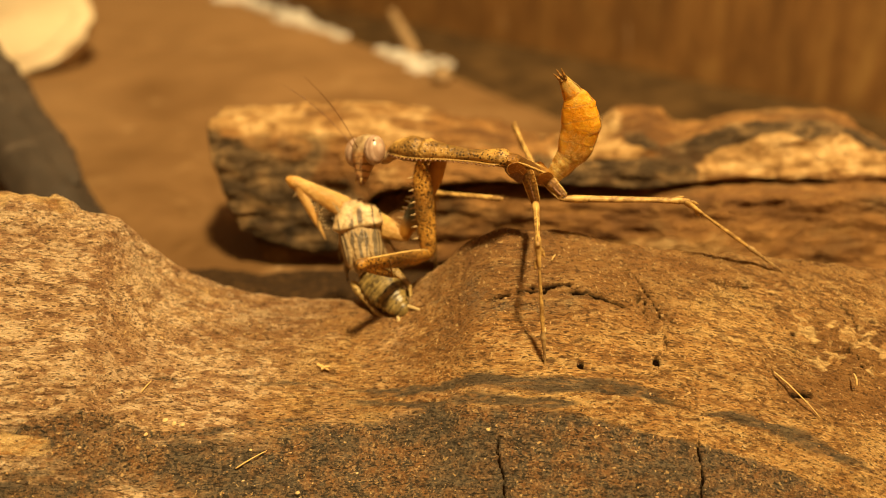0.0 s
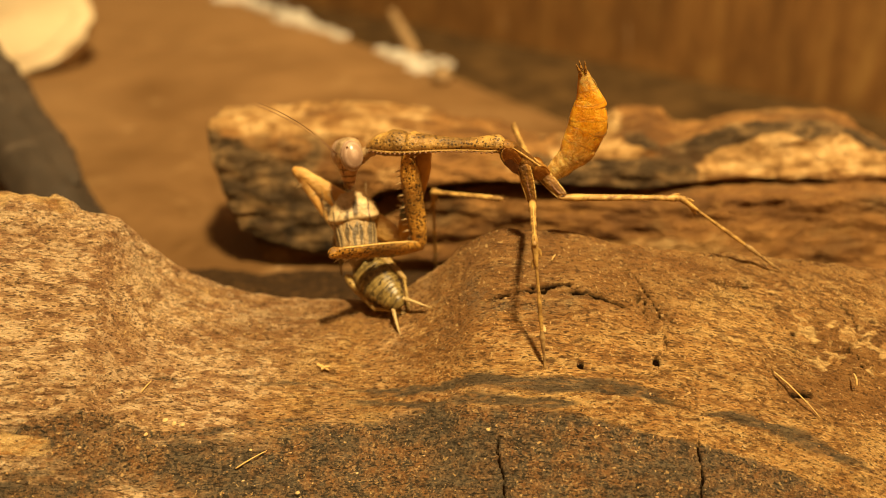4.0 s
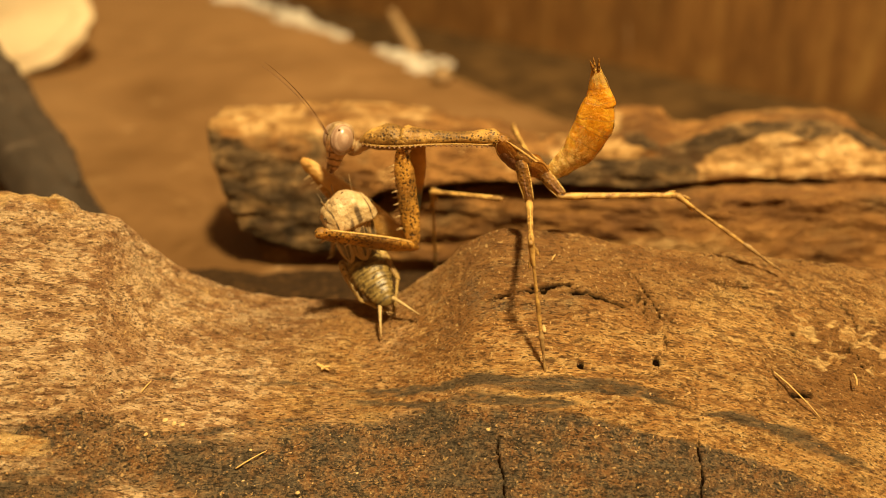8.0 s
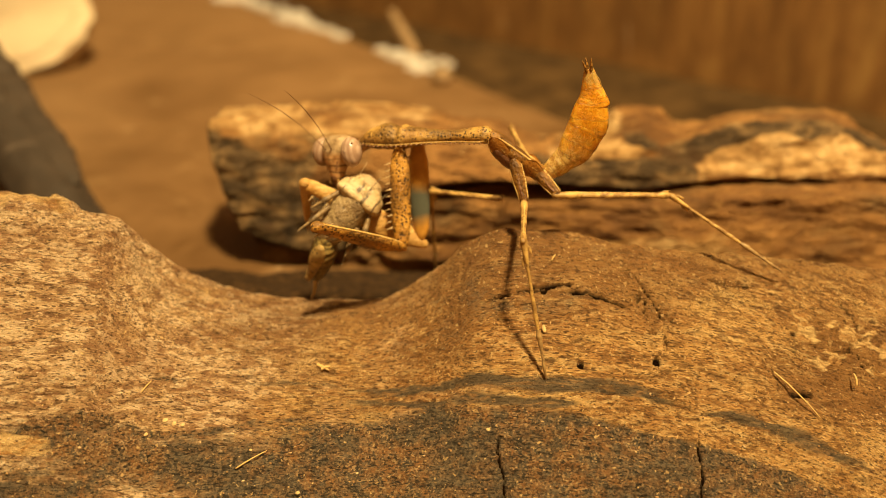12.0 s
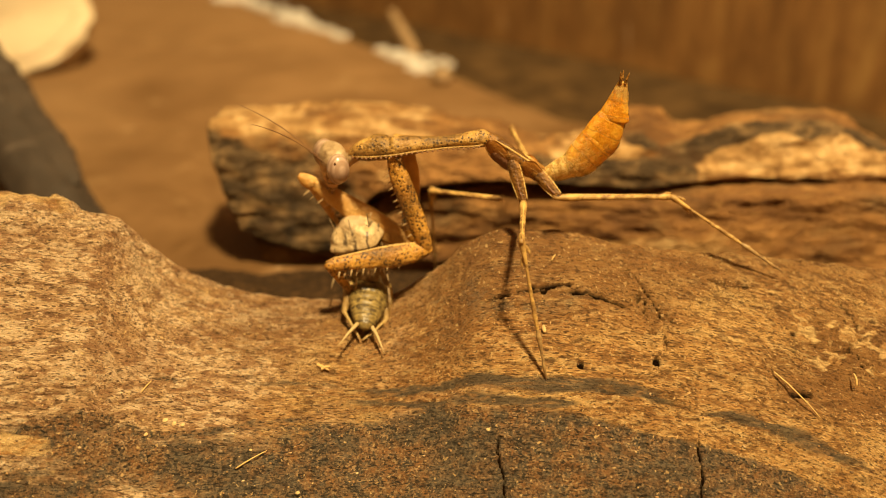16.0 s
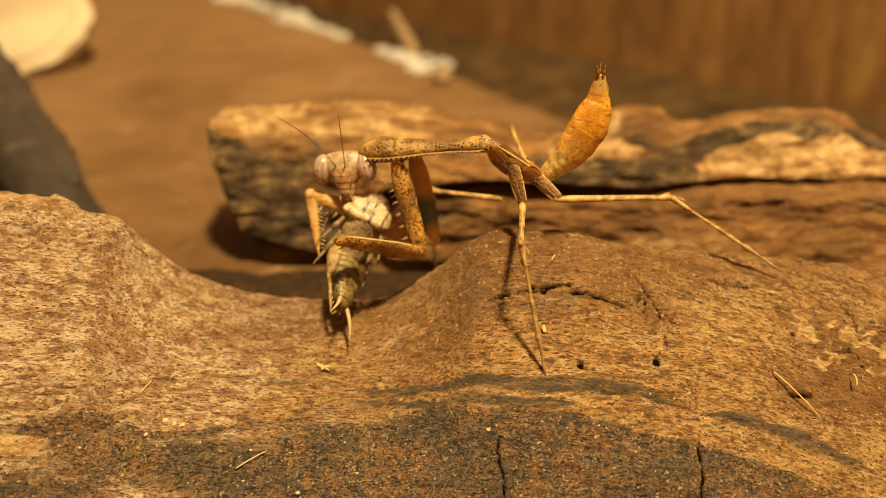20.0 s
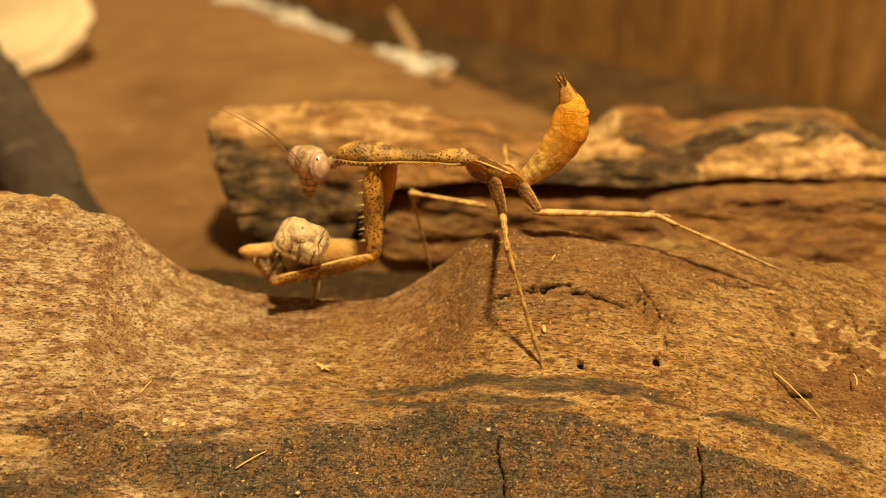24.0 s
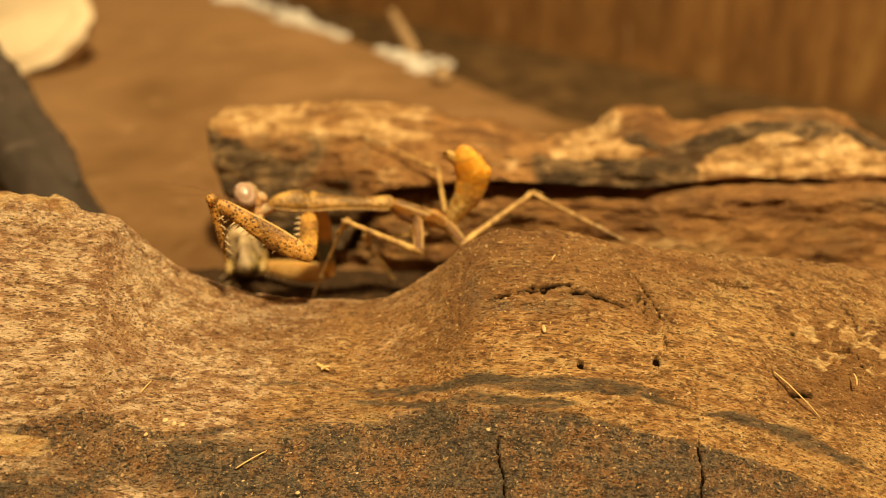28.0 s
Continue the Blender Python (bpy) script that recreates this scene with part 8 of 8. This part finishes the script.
    key(MP["coxaH1"],
        (0, -1.66, -1.23, 1.41, -21.8, 41.0, -24.8), (0.5, -1.56, -1.09, 1.50, -23.0, 39.0, -26.0), (1, -1.20, -1.31, 1.17, -20.9, 41.2, -23.7),
        (2, -1.24, -1.19, 1.16, -22.2, 40.4, -25.2), (3, -1.29, -1.16, 1.20, -22.4, 40.3, -25.4), (6, -1.37, -1.00, 1.30, -24.3, 39.5, -27.6),
        (7, -1.40, -0.84, 1.28, -26.0, 38.5, -29.5), (7.5, -1.35, -0.82, 1.20, -26.4, 39.2, -30.2), (8, -1.32, -0.92, 1.17, -25.5, 40.5, -29.2),
        (8.5, -1.38, -0.87, 1.22, -26.3, 40.8, -30.2), (9, -1.41, -0.80, 1.28, -27.3, 41.3, -31.5), (9.5, -1.46, -0.76, 1.34, -27.9, 41.8, -32.4),
        (10, -1.51, -0.72, 1.40, -28.6, 42.3, -33.3), (10.5, -1.40, -0.71, 1.16, -27.6, 38.6, -31.6), (11, -1.38, -0.73, 1.13, -27.2, 37.9, -30.9),
        (11.25, -1.40, -0.70, 1.16, -27.6, 38.1, -31.4), (11.5, -1.42, -0.67, 1.18, -28.0, 38.2, -32.0), (11.75, -1.45, -0.64, 1.21, -28.4, 38.4, -32.6),
        (12, -1.47, -0.61, 1.24, -28.9, 38.6, -33.1), (12.5, -1.46, -0.62, 1.18, -28.7, 38.6, -32.9), (14.5, -1.19, -0.62, 0.86, -28.3, 37.1, -32.2),
        (15, -1.27, -0.69, 0.96, -28.0, 39.1, -32.1), (16, -1.23, -0.80, 0.92, -26.9, 39.9, -30.8), (17, -1.29, -0.76, 0.99, -28.2, 42.3, -32.8),
        (18, -1.31, -0.65, 0.98, -29.0, 40.8, -33.6), (19, -1.48, -0.59, 1.14, -28.9, 38.2, -33.2), (20, -1.17, -1.04, 0.95, -23.2, 36.4, -25.8),
        (20.5, -1.28, -1.00, 0.99, -23.8, 37.4, -26.7), (21, -1.52, -0.88, 1.16, -25.9, 40.0, -29.7), (21.5, -1.49, -0.92, 1.18, -25.6, 40.6, -29.3),
        (23.5, -0.46, -1.24, 0.82, -25.4, 51.0, -29.9), (24, 0.06, -1.36, 0.31, -23.8, 51.6, -28.0), (25, 0.54, -1.47, 0.29, -18.6, 40.6, -21.0),
        (26, 1.29, -1.67, 0.26, -17.5, 46.2, -20.1), (26.5, 1.62, -1.65, 0.37, -17.1, 43.6, -19.5), (27, 1.38, -1.53, 0.71, -20.1, 48.6, -23.4),
        (27.2, 0.34, -1.13, 0.98, -22.6, 39.2, -25.5), (27.5, -0.76, -0.02, 0.71, -34.0, 30.9, -38.3), (28, -0.91, -0.28, 0.29, -31.8, 34.8, -36.3))
    key(MP["femurH1"],
        (0, 2.18, -3.00, -2.26, -5.7, 1.4, 0.5), (0.5, 2.35, -3.00, -2.02, -5.7, 1.6, 1.2), (1, 2.65, -3.00, -2.52, -5.7, 1.8, 1.8),
        (2, 2.61, -3.00, -2.47, -5.7, 2.1, 3.0), (3, 2.57, -3.00, -2.42, -5.7, 2.4, 4.1), (6, 2.45, -3.00, -2.26, -5.7, 3.1, 7.2),
        (7, 2.41, -3.00, -2.21, -5.7, 3.3, 8.2), (7.5, 2.41, -3.00, -2.34, -5.7, 3.4, 8.7), (8, 2.40, -3.00, -2.47, -5.6, 3.5, 9.2),
        (8.5, 2.29, -3.00, -2.44, -5.6, 3.6, 9.3), (9, 2.18, -3.00, -2.41, -5.6, 3.8, 9.4), (9.5, 2.07, -3.00, -2.39, -5.6, 3.9, 9.6),
        (10, 1.96, -3.00, -2.36, -5.6, 4.0, 9.7), (10.5, 2.33, -3.00, -2.34, -5.6, 4.2, 9.8), (11, 2.42, -3.00, -2.31, -5.6, 4.3, 10.0),
        (11.25, 2.36, -3.00, -2.30, -5.6, 4.4, 10.0), (11.5, 2.31, -3.00, -2.28, -5.6, 4.4, 10.1), (11.75, 2.25, -3.00, -2.27, -5.6, 4.5, 10.2),
        (12, 2.20, -3.00, -2.26, -5.6, 4.6, 10.2), (12.5, 2.22, -3.00, -2.31, -5.6, 4.5, 10.1), (14.5, 2.59, -3.00, -2.52, -5.6, 4.1, 9.8),
        (15, 2.41, -3.00, -2.57, -5.6, 4.0, 9.7), (16, 2.45, -3.00, -2.68, -5.6, 3.9, 9.5), (17, 2.19, -3.00, -2.78, -5.6, 3.7, 9.3),
        (18, 2.22, -3.00, -2.68, -5.6, 3.5, 9.1), (19, 2.21, -3.00, -2.32, -5.6, 3.6, 9.7), (20, 2.89, -3.00, -2.38, -5.6, 3.7, 10.3),
        (20.5, 2.69, -3.00, -2.41, -5.6, 3.5, 9.5), (21, 2.21, -3.00, -2.44, -5.6, 3.2, 8.7), (21.5, 2.22, -3.00, -2.47, -5.7, 3.0, 7.9),
        (23.5, 2.60, -3.00, -3.53, -5.7, 3.3, 5.9), (24, 3.13, -3.00, -4.08, -5.7, 2.4, 1.3), (25, 4.51, -3.00, -3.35, -5.7, 6.8, 2.7),
        (26, 4.93, -3.00, -3.79, -5.7, 10.2, 9.4), (26.5, 5.44, -3.00, -3.49, -5.7, 9.2, 9.9), (27, 4.78, -3.00, -3.49, -5.7, -3.0, 2.3),
        (27.2, 4.26, -3.00, -2.56, -5.4, -6.4, 19.7), (27.5, 3.01, -3.00, -2.17, -4.7, -12.8, 38.2), (28, 2.80, -3.00, -2.91, -4.4, -13.7, 42.1))
    key(MP["tibiaH1"],
        (0, 22.68, -2.81, -2.77, -7.0, 35.1, -3.1), (0.5, 22.84, -2.58, -2.59, -7.0, 35.0, -3.8), (1, 23.13, -2.36, -3.16, -7.0, 34.8, -4.6),
        (2, 23.07, -1.94, -3.22, -6.9, 34.5, -6.1), (3, 23.00, -1.54, -3.27, -6.9, 34.2, -7.7), (6, 22.76, -0.42, -3.37, -6.7, 32.9, -12.7),
        (7, 22.67, -0.08, -3.39, -6.6, 32.4, -14.5), (7.5, 22.63, 0.09, -3.56, -6.6, 32.1, -15.4), (8, 22.60, 0.26, -3.72, -6.6, 31.8, -16.4),
        (8.5, 22.48, 0.31, -3.74, -6.5, 31.4, -17.2), (9, 22.35, 0.35, -3.76, -6.4, 30.9, -18.0), (9.5, 22.23, 0.40, -3.78, -6.4, 30.4, -18.8),
        (10, 22.11, 0.45, -3.80, -6.3, 30.0, -19.6), (10.5, 22.47, 0.49, -3.82, -6.3, 29.5, -20.5), (11, 22.55, 0.54, -3.84, -6.2, 28.9, -21.4),
        (11.25, 22.49, 0.56, -3.85, -6.2, 28.6, -21.9), (11.5, 22.43, 0.58, -3.86, -6.1, 28.4, -22.4), (11.75, 22.37, 0.61, -3.87, -6.1, 28.1, -22.9),
        (12, 22.31, 0.63, -3.88, -6.0, 27.8, -23.5), (12.5, 22.34, 0.60, -3.91, -6.1, 27.9, -22.9), (14.5, 22.74, 0.47, -3.99, -6.2, 28.5, -21.1),
        (15, 22.57, 0.44, -4.01, -6.2, 28.7, -20.6), (16, 22.63, 0.37, -4.06, -6.3, 28.9, -19.7), (17, 22.38, 0.30, -4.10, -6.3, 29.2, -18.9),
        (18, 22.43, 0.23, -3.93, -6.3, 29.4, -18.1), (19, 22.37, 0.44, -3.60, -6.3, 28.9, -19.0), (20, 23.02, 0.65, -3.70, -6.2, 28.5, -19.9),
        (20.5, 22.87, 0.38, -3.64, -6.3, 29.1, -18.3), (21, 22.45, 0.09, -3.59, -6.4, 29.6, -16.9), (21.5, 22.50, -0.20, -3.53, -6.5, 30.1, -15.5),
        (23.5, 22.96, -0.91, -4.72, -5.9, 22.6, -18.7), (24, 23.61, -2.53, -4.94, -5.8, 18.8, -16.9), (25, 24.85, -2.04, -5.80, -5.4, 8.9, -22.1),
        (26, 24.83, 0.30, -7.42, -5.1, 4.3, -27.5), (26.5, 25.38, 0.46, -6.75, -5.1, 5.2, -27.3), (27, 25.23, -2.19, -2.43, -5.1, 11.0, -29.0),
        (27.2, 23.45, 3.85, -0.28, -5.3, 19.1, -31.0), (27.5, 18.71, 9.37, 2.38, -5.4, 22.1, -30.8), (28, 17.58, 10.35, 1.95, -5.4, 17.0, -27.8))
    key(MP["femurH2"],
        (0, -1.60, 0.78, -0.70, 2.8, -15.8, 102.6), (0.5, -1.62, 0.84, -0.58, 2.6, -16.0, 101.9), (1, -1.61, 0.83, -0.59, 2.3, -13.9, 100.6),
        (2, -1.51, 1.01, -0.58, 2.4, -13.5, 101.0), (3, -1.51, 1.01, -0.58, 2.4, -13.4, 101.1), (6, -1.42, 1.15, -0.55, 2.5, -12.8, 101.6),
        (7, -1.23, 1.35, -0.55, 2.6, -12.5, 102.3), (7.5, -1.14, 1.43, -0.56, 2.7, -11.8, 102.6), (8, -1.24, 1.34, -0.57, 2.6, -11.3, 102.2),
        (8.5, -1.21, 1.36, -0.58, 2.6, -11.3, 102.5), (9, -1.17, 1.40, -0.57, 2.7, -11.1, 102.8), (9.5, -1.17, 1.40, -0.57, 2.7, -11.0, 103.0),
        (10, -1.17, 1.40, -0.57, 2.8, -10.9, 103.2), (10.5, -0.98, 1.53, -0.59, 2.6, -10.7, 102.2), (11, -0.98, 1.53, -0.59, 2.5, -10.5, 101.7),
        (11.25, -0.97, 1.54, -0.59, 2.5, -10.5, 101.8), (11.5, -0.95, 1.55, -0.59, 2.5, -10.4, 102.0), (11.75, -0.94, 1.56, -0.59, 2.5, -10.4, 102.1),
        (12, -0.92, 1.57, -0.59, 2.6, -10.3, 102.3), (12.5, -0.89, 1.58, -0.61, 2.6, -10.3, 102.3), (14.5, -0.60, 1.70, -0.64, 2.5, -10.0, 102.2),
        (15, -0.79, 1.62, -0.63, 2.5, -10.0, 102.1), (16, -0.90, 1.56, -0.63, 2.4, -9.9, 101.7), (17, -0.89, 1.57, -0.63, 2.6, -9.8, 102.7),
        (18, -0.75, 1.63, -0.64, 2.8, -10.4, 103.2), (19, -0.84, 1.60, -0.63, 2.8, -12.0, 103.1), (20, -1.22, 1.34, -0.60, 2.0, -11.9, 99.4),
        (20.5, -1.21, 1.34, -0.63, 2.1, -12.1, 100.1), (21, -1.17, 1.36, -0.66, 2.5, -12.3, 102.0), (21.5, -1.23, 1.31, -0.65, 2.5, -12.3, 101.8),
        (23.5, -1.35, 1.17, -0.68, 1.0, -4.0, 95.0), (24, -1.38, 1.13, -0.69, 0.1, -1.1, 90.4), (25, -1.43, 1.06, -0.69, -1.0, -1.2, 84.8),
        (26, -1.50, 0.95, -0.70, -0.9, -1.4, 85.5), (26.5, -1.52, 0.97, -0.65, -1.1, -3.6, 84.6), (27, -1.44, 1.03, -0.71, -0.9, -5.6, 85.5),
        (27.2, -1.31, 1.18, -0.73, 0.0, -17.4, 89.8), (27.5, -0.47, 1.66, -0.82, 1.7, -24.7, 97.1), (28, -0.48, 1.64, -0.85, 1.5, -17.7, 96.7))
    key(MP["tibiaH2"],
        (0, -5.17, 16.74, 3.94, -1.3, 33.5, 78.1), (0.5, -4.98, 16.83, 4.10, -1.3, 33.5, 78.1), (1, -4.66, 17.05, 3.48, -1.4, 33.7, 77.9),
        (2, -4.67, 17.24, 3.39, -1.4, 33.6, 77.9), (3, -4.69, 17.24, 3.36, -1.4, 33.5, 77.8), (6, -4.75, 17.39, 3.23, -1.4, 33.3, 77.6),
        (7, -4.76, 17.57, 3.14, -1.4, 33.2, 77.6), (7.5, -4.76, 17.67, 2.92, -1.4, 33.2, 77.5), (8, -4.76, 17.63, 2.77, -1.4, 33.3, 77.4),
        (8.5, -4.81, 17.64, 2.74, -1.4, 33.2, 77.4), (9, -4.86, 17.67, 2.71, -1.4, 33.1, 77.2), (9.5, -4.92, 17.66, 2.68, -1.4, 33.1, 77.0),
        (10, -4.97, 17.65, 2.66, -1.5, 33.0, 76.9), (10.5, -4.52, 17.86, 2.56, -1.5, 33.0, 76.7), (11, -4.37, 17.90, 2.51, -1.5, 32.9, 76.6),
        (11.25, -4.40, 17.90, 2.50, -1.5, 32.9, 76.6), (11.5, -4.42, 17.91, 2.48, -1.5, 32.9, 76.5), (11.75, -4.45, 17.91, 2.47, -1.5, 32.8, 76.4),
        (12, -4.48, 17.91, 2.45, -1.5, 32.8, 76.4), (12.5, -4.47, 17.92, 2.43, -1.5, 32.8, 76.4), (14.5, -4.12, 18.07, 2.30, -1.5, 32.7, 76.5),
        (15, -4.31, 17.99, 2.31, -1.5, 32.6, 76.5), (16, -4.29, 17.96, 2.28, -1.5, 32.5, 76.6), (17, -4.58, 17.91, 2.26, -1.5, 32.5, 76.6),
        (18, -4.57, 17.91, 2.44, -1.5, 32.3, 76.8), (19, -4.60, 17.80, 2.90, -1.5, 32.2, 76.8), (20, -3.92, 17.75, 2.91, -1.5, 32.4, 76.8),
        (20.5, -4.13, 17.70, 2.93, -1.5, 32.3, 76.8), (21, -4.62, 17.61, 2.96, -1.5, 32.3, 76.8), (21.5, -4.62, 17.57, 2.98, -1.5, 32.3, 76.8),
        (23.5, -2.81, 18.06, 0.51, -1.6, 27.5, 75.0), (24, -1.49, 18.13, -0.37, -1.7, 24.5, 73.4), (25, 0.11, 17.99, -0.33, -2.0, 19.8, 70.2),
        (26, -0.18, 17.89, -0.30, -2.2, 19.7, 68.3), (26.5, 0.07, 17.86, 0.41, -1.0, 21.2, 80.6), (27, -0.13, 17.90, 0.94, 0.0, 22.5, 90.1),
        (27.2, -1.26, 17.40, 4.35, 0.6, 25.1, 95.4), (27.5, -2.38, 16.99, 6.27, 2.5, 22.8, 115.1), (28, -2.36, 17.73, 4.31, 4.8, -9.2, 145.3))
    key(CP["root"],
        (0, -13.89, 127.58, 24.09), (0.5, -13.79, 127.58, 26.45), (1, -13.89, 127.58, 24.09),
        (2, -11.84, 127.06, 22.59), (3, -14.84, 127.06, 24.98), (6, -14.78, 127.06, 26.15),
        (7, -15.85, 127.06, 25.56), (7.5, -15.27, 127.06, 26.74), (8, -15.22, 127.06, 27.90),
        (8.5, -12.63, 127.06, 28.48), (9, -16.84, 127.06, 26.15), (9.5, -16.45, 127.06, 23.79),
        (10, -17.00, 127.06, 23.19), (10.5, -16.81, 127.06, 26.74), (11, -18.41, 127.06, 25.56),
        (11.25, -18.97, 127.06, 27.03), (11.5, -19.51, 127.06, 28.48), (11.75, -20.05, 127.06, 29.91),
        (12, -20.60, 127.06, 31.34), (12.5, -20.16, 127.06, 30.20), (14.5, -17.45, 127.06, 24.38),
        (15, -14.93, 127.06, 23.19), (16, -13.42, 127.06, 21.99), (17, -13.47, 127.06, 20.78),
        (18, -12.97, 127.06, 20.17), (19, -11.97, 127.06, 18.94), (20, -17.32, 127.06, 26.74),
        (20.5, -13.73, 127.06, 26.74), (21, -16.87, 127.06, 25.56), (21.5, -20.98, 127.06, 25.56),
        (23.5, -21.69, 128.10, 27.29), (24, -26.39, 128.10, 24.53), (25, -31.10, 128.60, 22.38),
        (26, -31.49, 128.60, 21.56), (26.5, -32.22, 129.10, 22.46), (27, -34.57, 134.60, 24.06),
        (27.2, -34.67, 135.60, 21.20), (27.5, -39.82, 147.00, 13.75), (28, -43.03, 152.00, 10.93))
    key(CP["c_body"],
        (0, 0, 0, 0, -22.3, -64.1, 113.2), (0.5, 0, 0, 0, -27.1, -64.5, 118.2), (1, 0, 0, 0, -24.8, -64.4, 115.8),
        (2, 0, 0, 0, -63.3, -65.4, 158.0), (3, 0, 0, 0, -20.3, -64.6, 111.0), (6, 0, 0, 0, -17.0, -65.3, 107.7),
        (7, 0, 0, 0, -10.6, -65.6, 101.0), (7.5, 0, 0, 0, 0.3, -65.8, 101.6), (8, 0, 0, 0, -106.5, -77.4, -135.4),
        (8.5, 0, 0, 0, -18.5, -77.3, 133.3), (9, 0, 0, 0, -106.9, -84.4, -137.4), (9.5, 0, 0, 0, -38.2, -80.7, 147.6),
        (10, 0, 0, 0, -41.6, -80.4, 145.0), (10.5, 0, 0, 0, 12.2, -81.2, 92.5), (11, 0, 0, 0, 47.4, -76.1, 58.6),
        (11.25, 0, 0, 0, 96.8, -66.1, 42.7), (11.5, 0, 0, 0, 136.5, -52.8, 43.7), (11.75, 0, 0, 0, -175.8, -47.9, 37.5),
        (12, 0, 0, 0, -124.0, -42.8, 32.8), (12.5, 0, 0, 0, -100.8, -50.5, 2.0), (14.5, 0, 0, 0, 163.2, -65.1, 95.3),
        (15, 0, 0, 0, 72.4, -82.5, -172.2), (16, 0, 0, 0, 88.9, -76.4, 171.1), (17, 0, 0, 0, 92.7, -76.1, 167.2),
        (18, 0, 0, 0, 97.7, -72.4, 161.9), (19, 0, 0, 0, 122.4, -57.6, 133.1), (20, 0, 0, 0, -130.7, -58.3, 34.6),
        (20.5, 0, 0, 0, -106.9, -71.4, 7.4), (21, 0, 0, 0, -133.6, -69.3, 35.1), (21.5, 0, 0, 0, -106.4, -45.7, 11.2),
        (23.5, 0, 0, 0, -31.9, -57.1, -72.4), (24, 0, 0, 0, -35.1, -58.1, -69.2), (25, 0, 0, 0, -38.2, -58.8, -66.0),
        (26, 0, 0, 0, -38.5, -59.2, -65.6), (26.5, 0, 0, 0, -38.9, -58.7, -65.4), (27, 0, 0, 0, -39.8, -58.5, -64.6),
        (27.2, 0, 0, 0, -176.8, -82.4, 76.9), (27.5, 0, 0, 0, 119.7, -21.9, 113.2), (28, 0, 0, 0, 106.4, -9.0, 108.0))
    key(CP["c_abd"],
        (0, 0, 0, 0, 41.8, 22.7, -46.7), (0.5, 0, 0, 0, 40.0, 24.5, -47.9), (1, 0, 0, 0, 46.7, 20.1, -42.6),
        (2, 0, 0, 0, 45.0, 4.2, -57.1), (3, 0, 0, 0, 45.2, 21.7, -43.4), (6, 0, 0, 0, 31.9, 19.3, -58.4),
        (7, 0, 0, 0, 24.1, 4.7, -70.5), (7.5, 0, 0, 0, 10.0, 6.2, -76.9), (8, 0, 0, 0, 30.4, 29.9, -55.4),
        (8.5, 0, 0, 0, 23.9, 19.8, -64.7), (9, 0, 0, 0, 25.7, 9.0, -67.7), (9.5, 0, 0, 0, 31.7, 11.4, -62.5),
        (10, 0, 0, 0, 42.6, 2.0, -61.1), (10.5, 0, 0, 0, 13.7, 10.2, -74.2), (11, 0, 0, 0, 4.2, 2.4, -79.8),
        (11.12, 0, 0, 0, -23.1, 64.0, -77.6), (11.25, 0, 0, 0, 147.2, 69.4, 96.1), (11.5, 0, 0, 0, 120.1, 63.5, 98.5),
        (11.75, 0, 0, 0, 114.5, 61.3, 113.5), (12, 0, 0, 0, 137.5, 64.9, 133.2), (12.5, 0, 0, 0, 127.7, 59.4, 127.2),
        (13.5, 0, 0, 0, -83.3, 68.7, -106.4), (14, 0, 0, 0, -41.5, 49.8, -88.0), (14.5, 0, 0, 0, 0.4, 15.0, -81.3),
        (15, 0, 0, 0, -6.8, 15.9, -85.6), (16, 0, 0, 0, -16.4, 14.1, -91.2), (17, 0, 0, 0, -8.4, 10.4, -85.9),
        (18, 0, 0, 0, -14.6, 6.8, -88.4), (19, 0, 0, 0, -17.1, 3.3, -88.6), (20, 0, 0, 0, -70.8, 14.9, -89.4),
        (20.5, 0, 0, 0, -74.6, 22.1, -101.5), (21, 0, 0, 0, -70.3, 16.2, -88.2), (21.5, 0, 0, 0, -69.4, 8.6, -79.4),
        (22, 0, 0, 0, -79.9, 55.9, -74.9), (22.5, 0, 0, 0, -18.3, 85.3, -3.1), (23, 0, 0, 0, 53.1, 58.3, 92.5),
        (23.5, 0, 0, 0, 9.9, 12.4, 97.3), (24, 0, 0, 0, -4.2, 13.1, 99.0), (25, 0, 0, 0, -21.0, 13.5, 100.8),
        (26, 0, 0, 0, -22.5, 13.7, 100.9), (26.5, 0, 0, 0, -22.7, 13.3, 101.1), (27, 0, 0, 0, -19.7, 11.5, 101.4),
        (27.2, 0, 0, 0, -0.2, -1.9, 98.6), (27.5, 0, 0, 0, -0.2, -4.2, 98.6), (28, 0, 0, 0, -0.8, -5.4, 98.9))


motions()
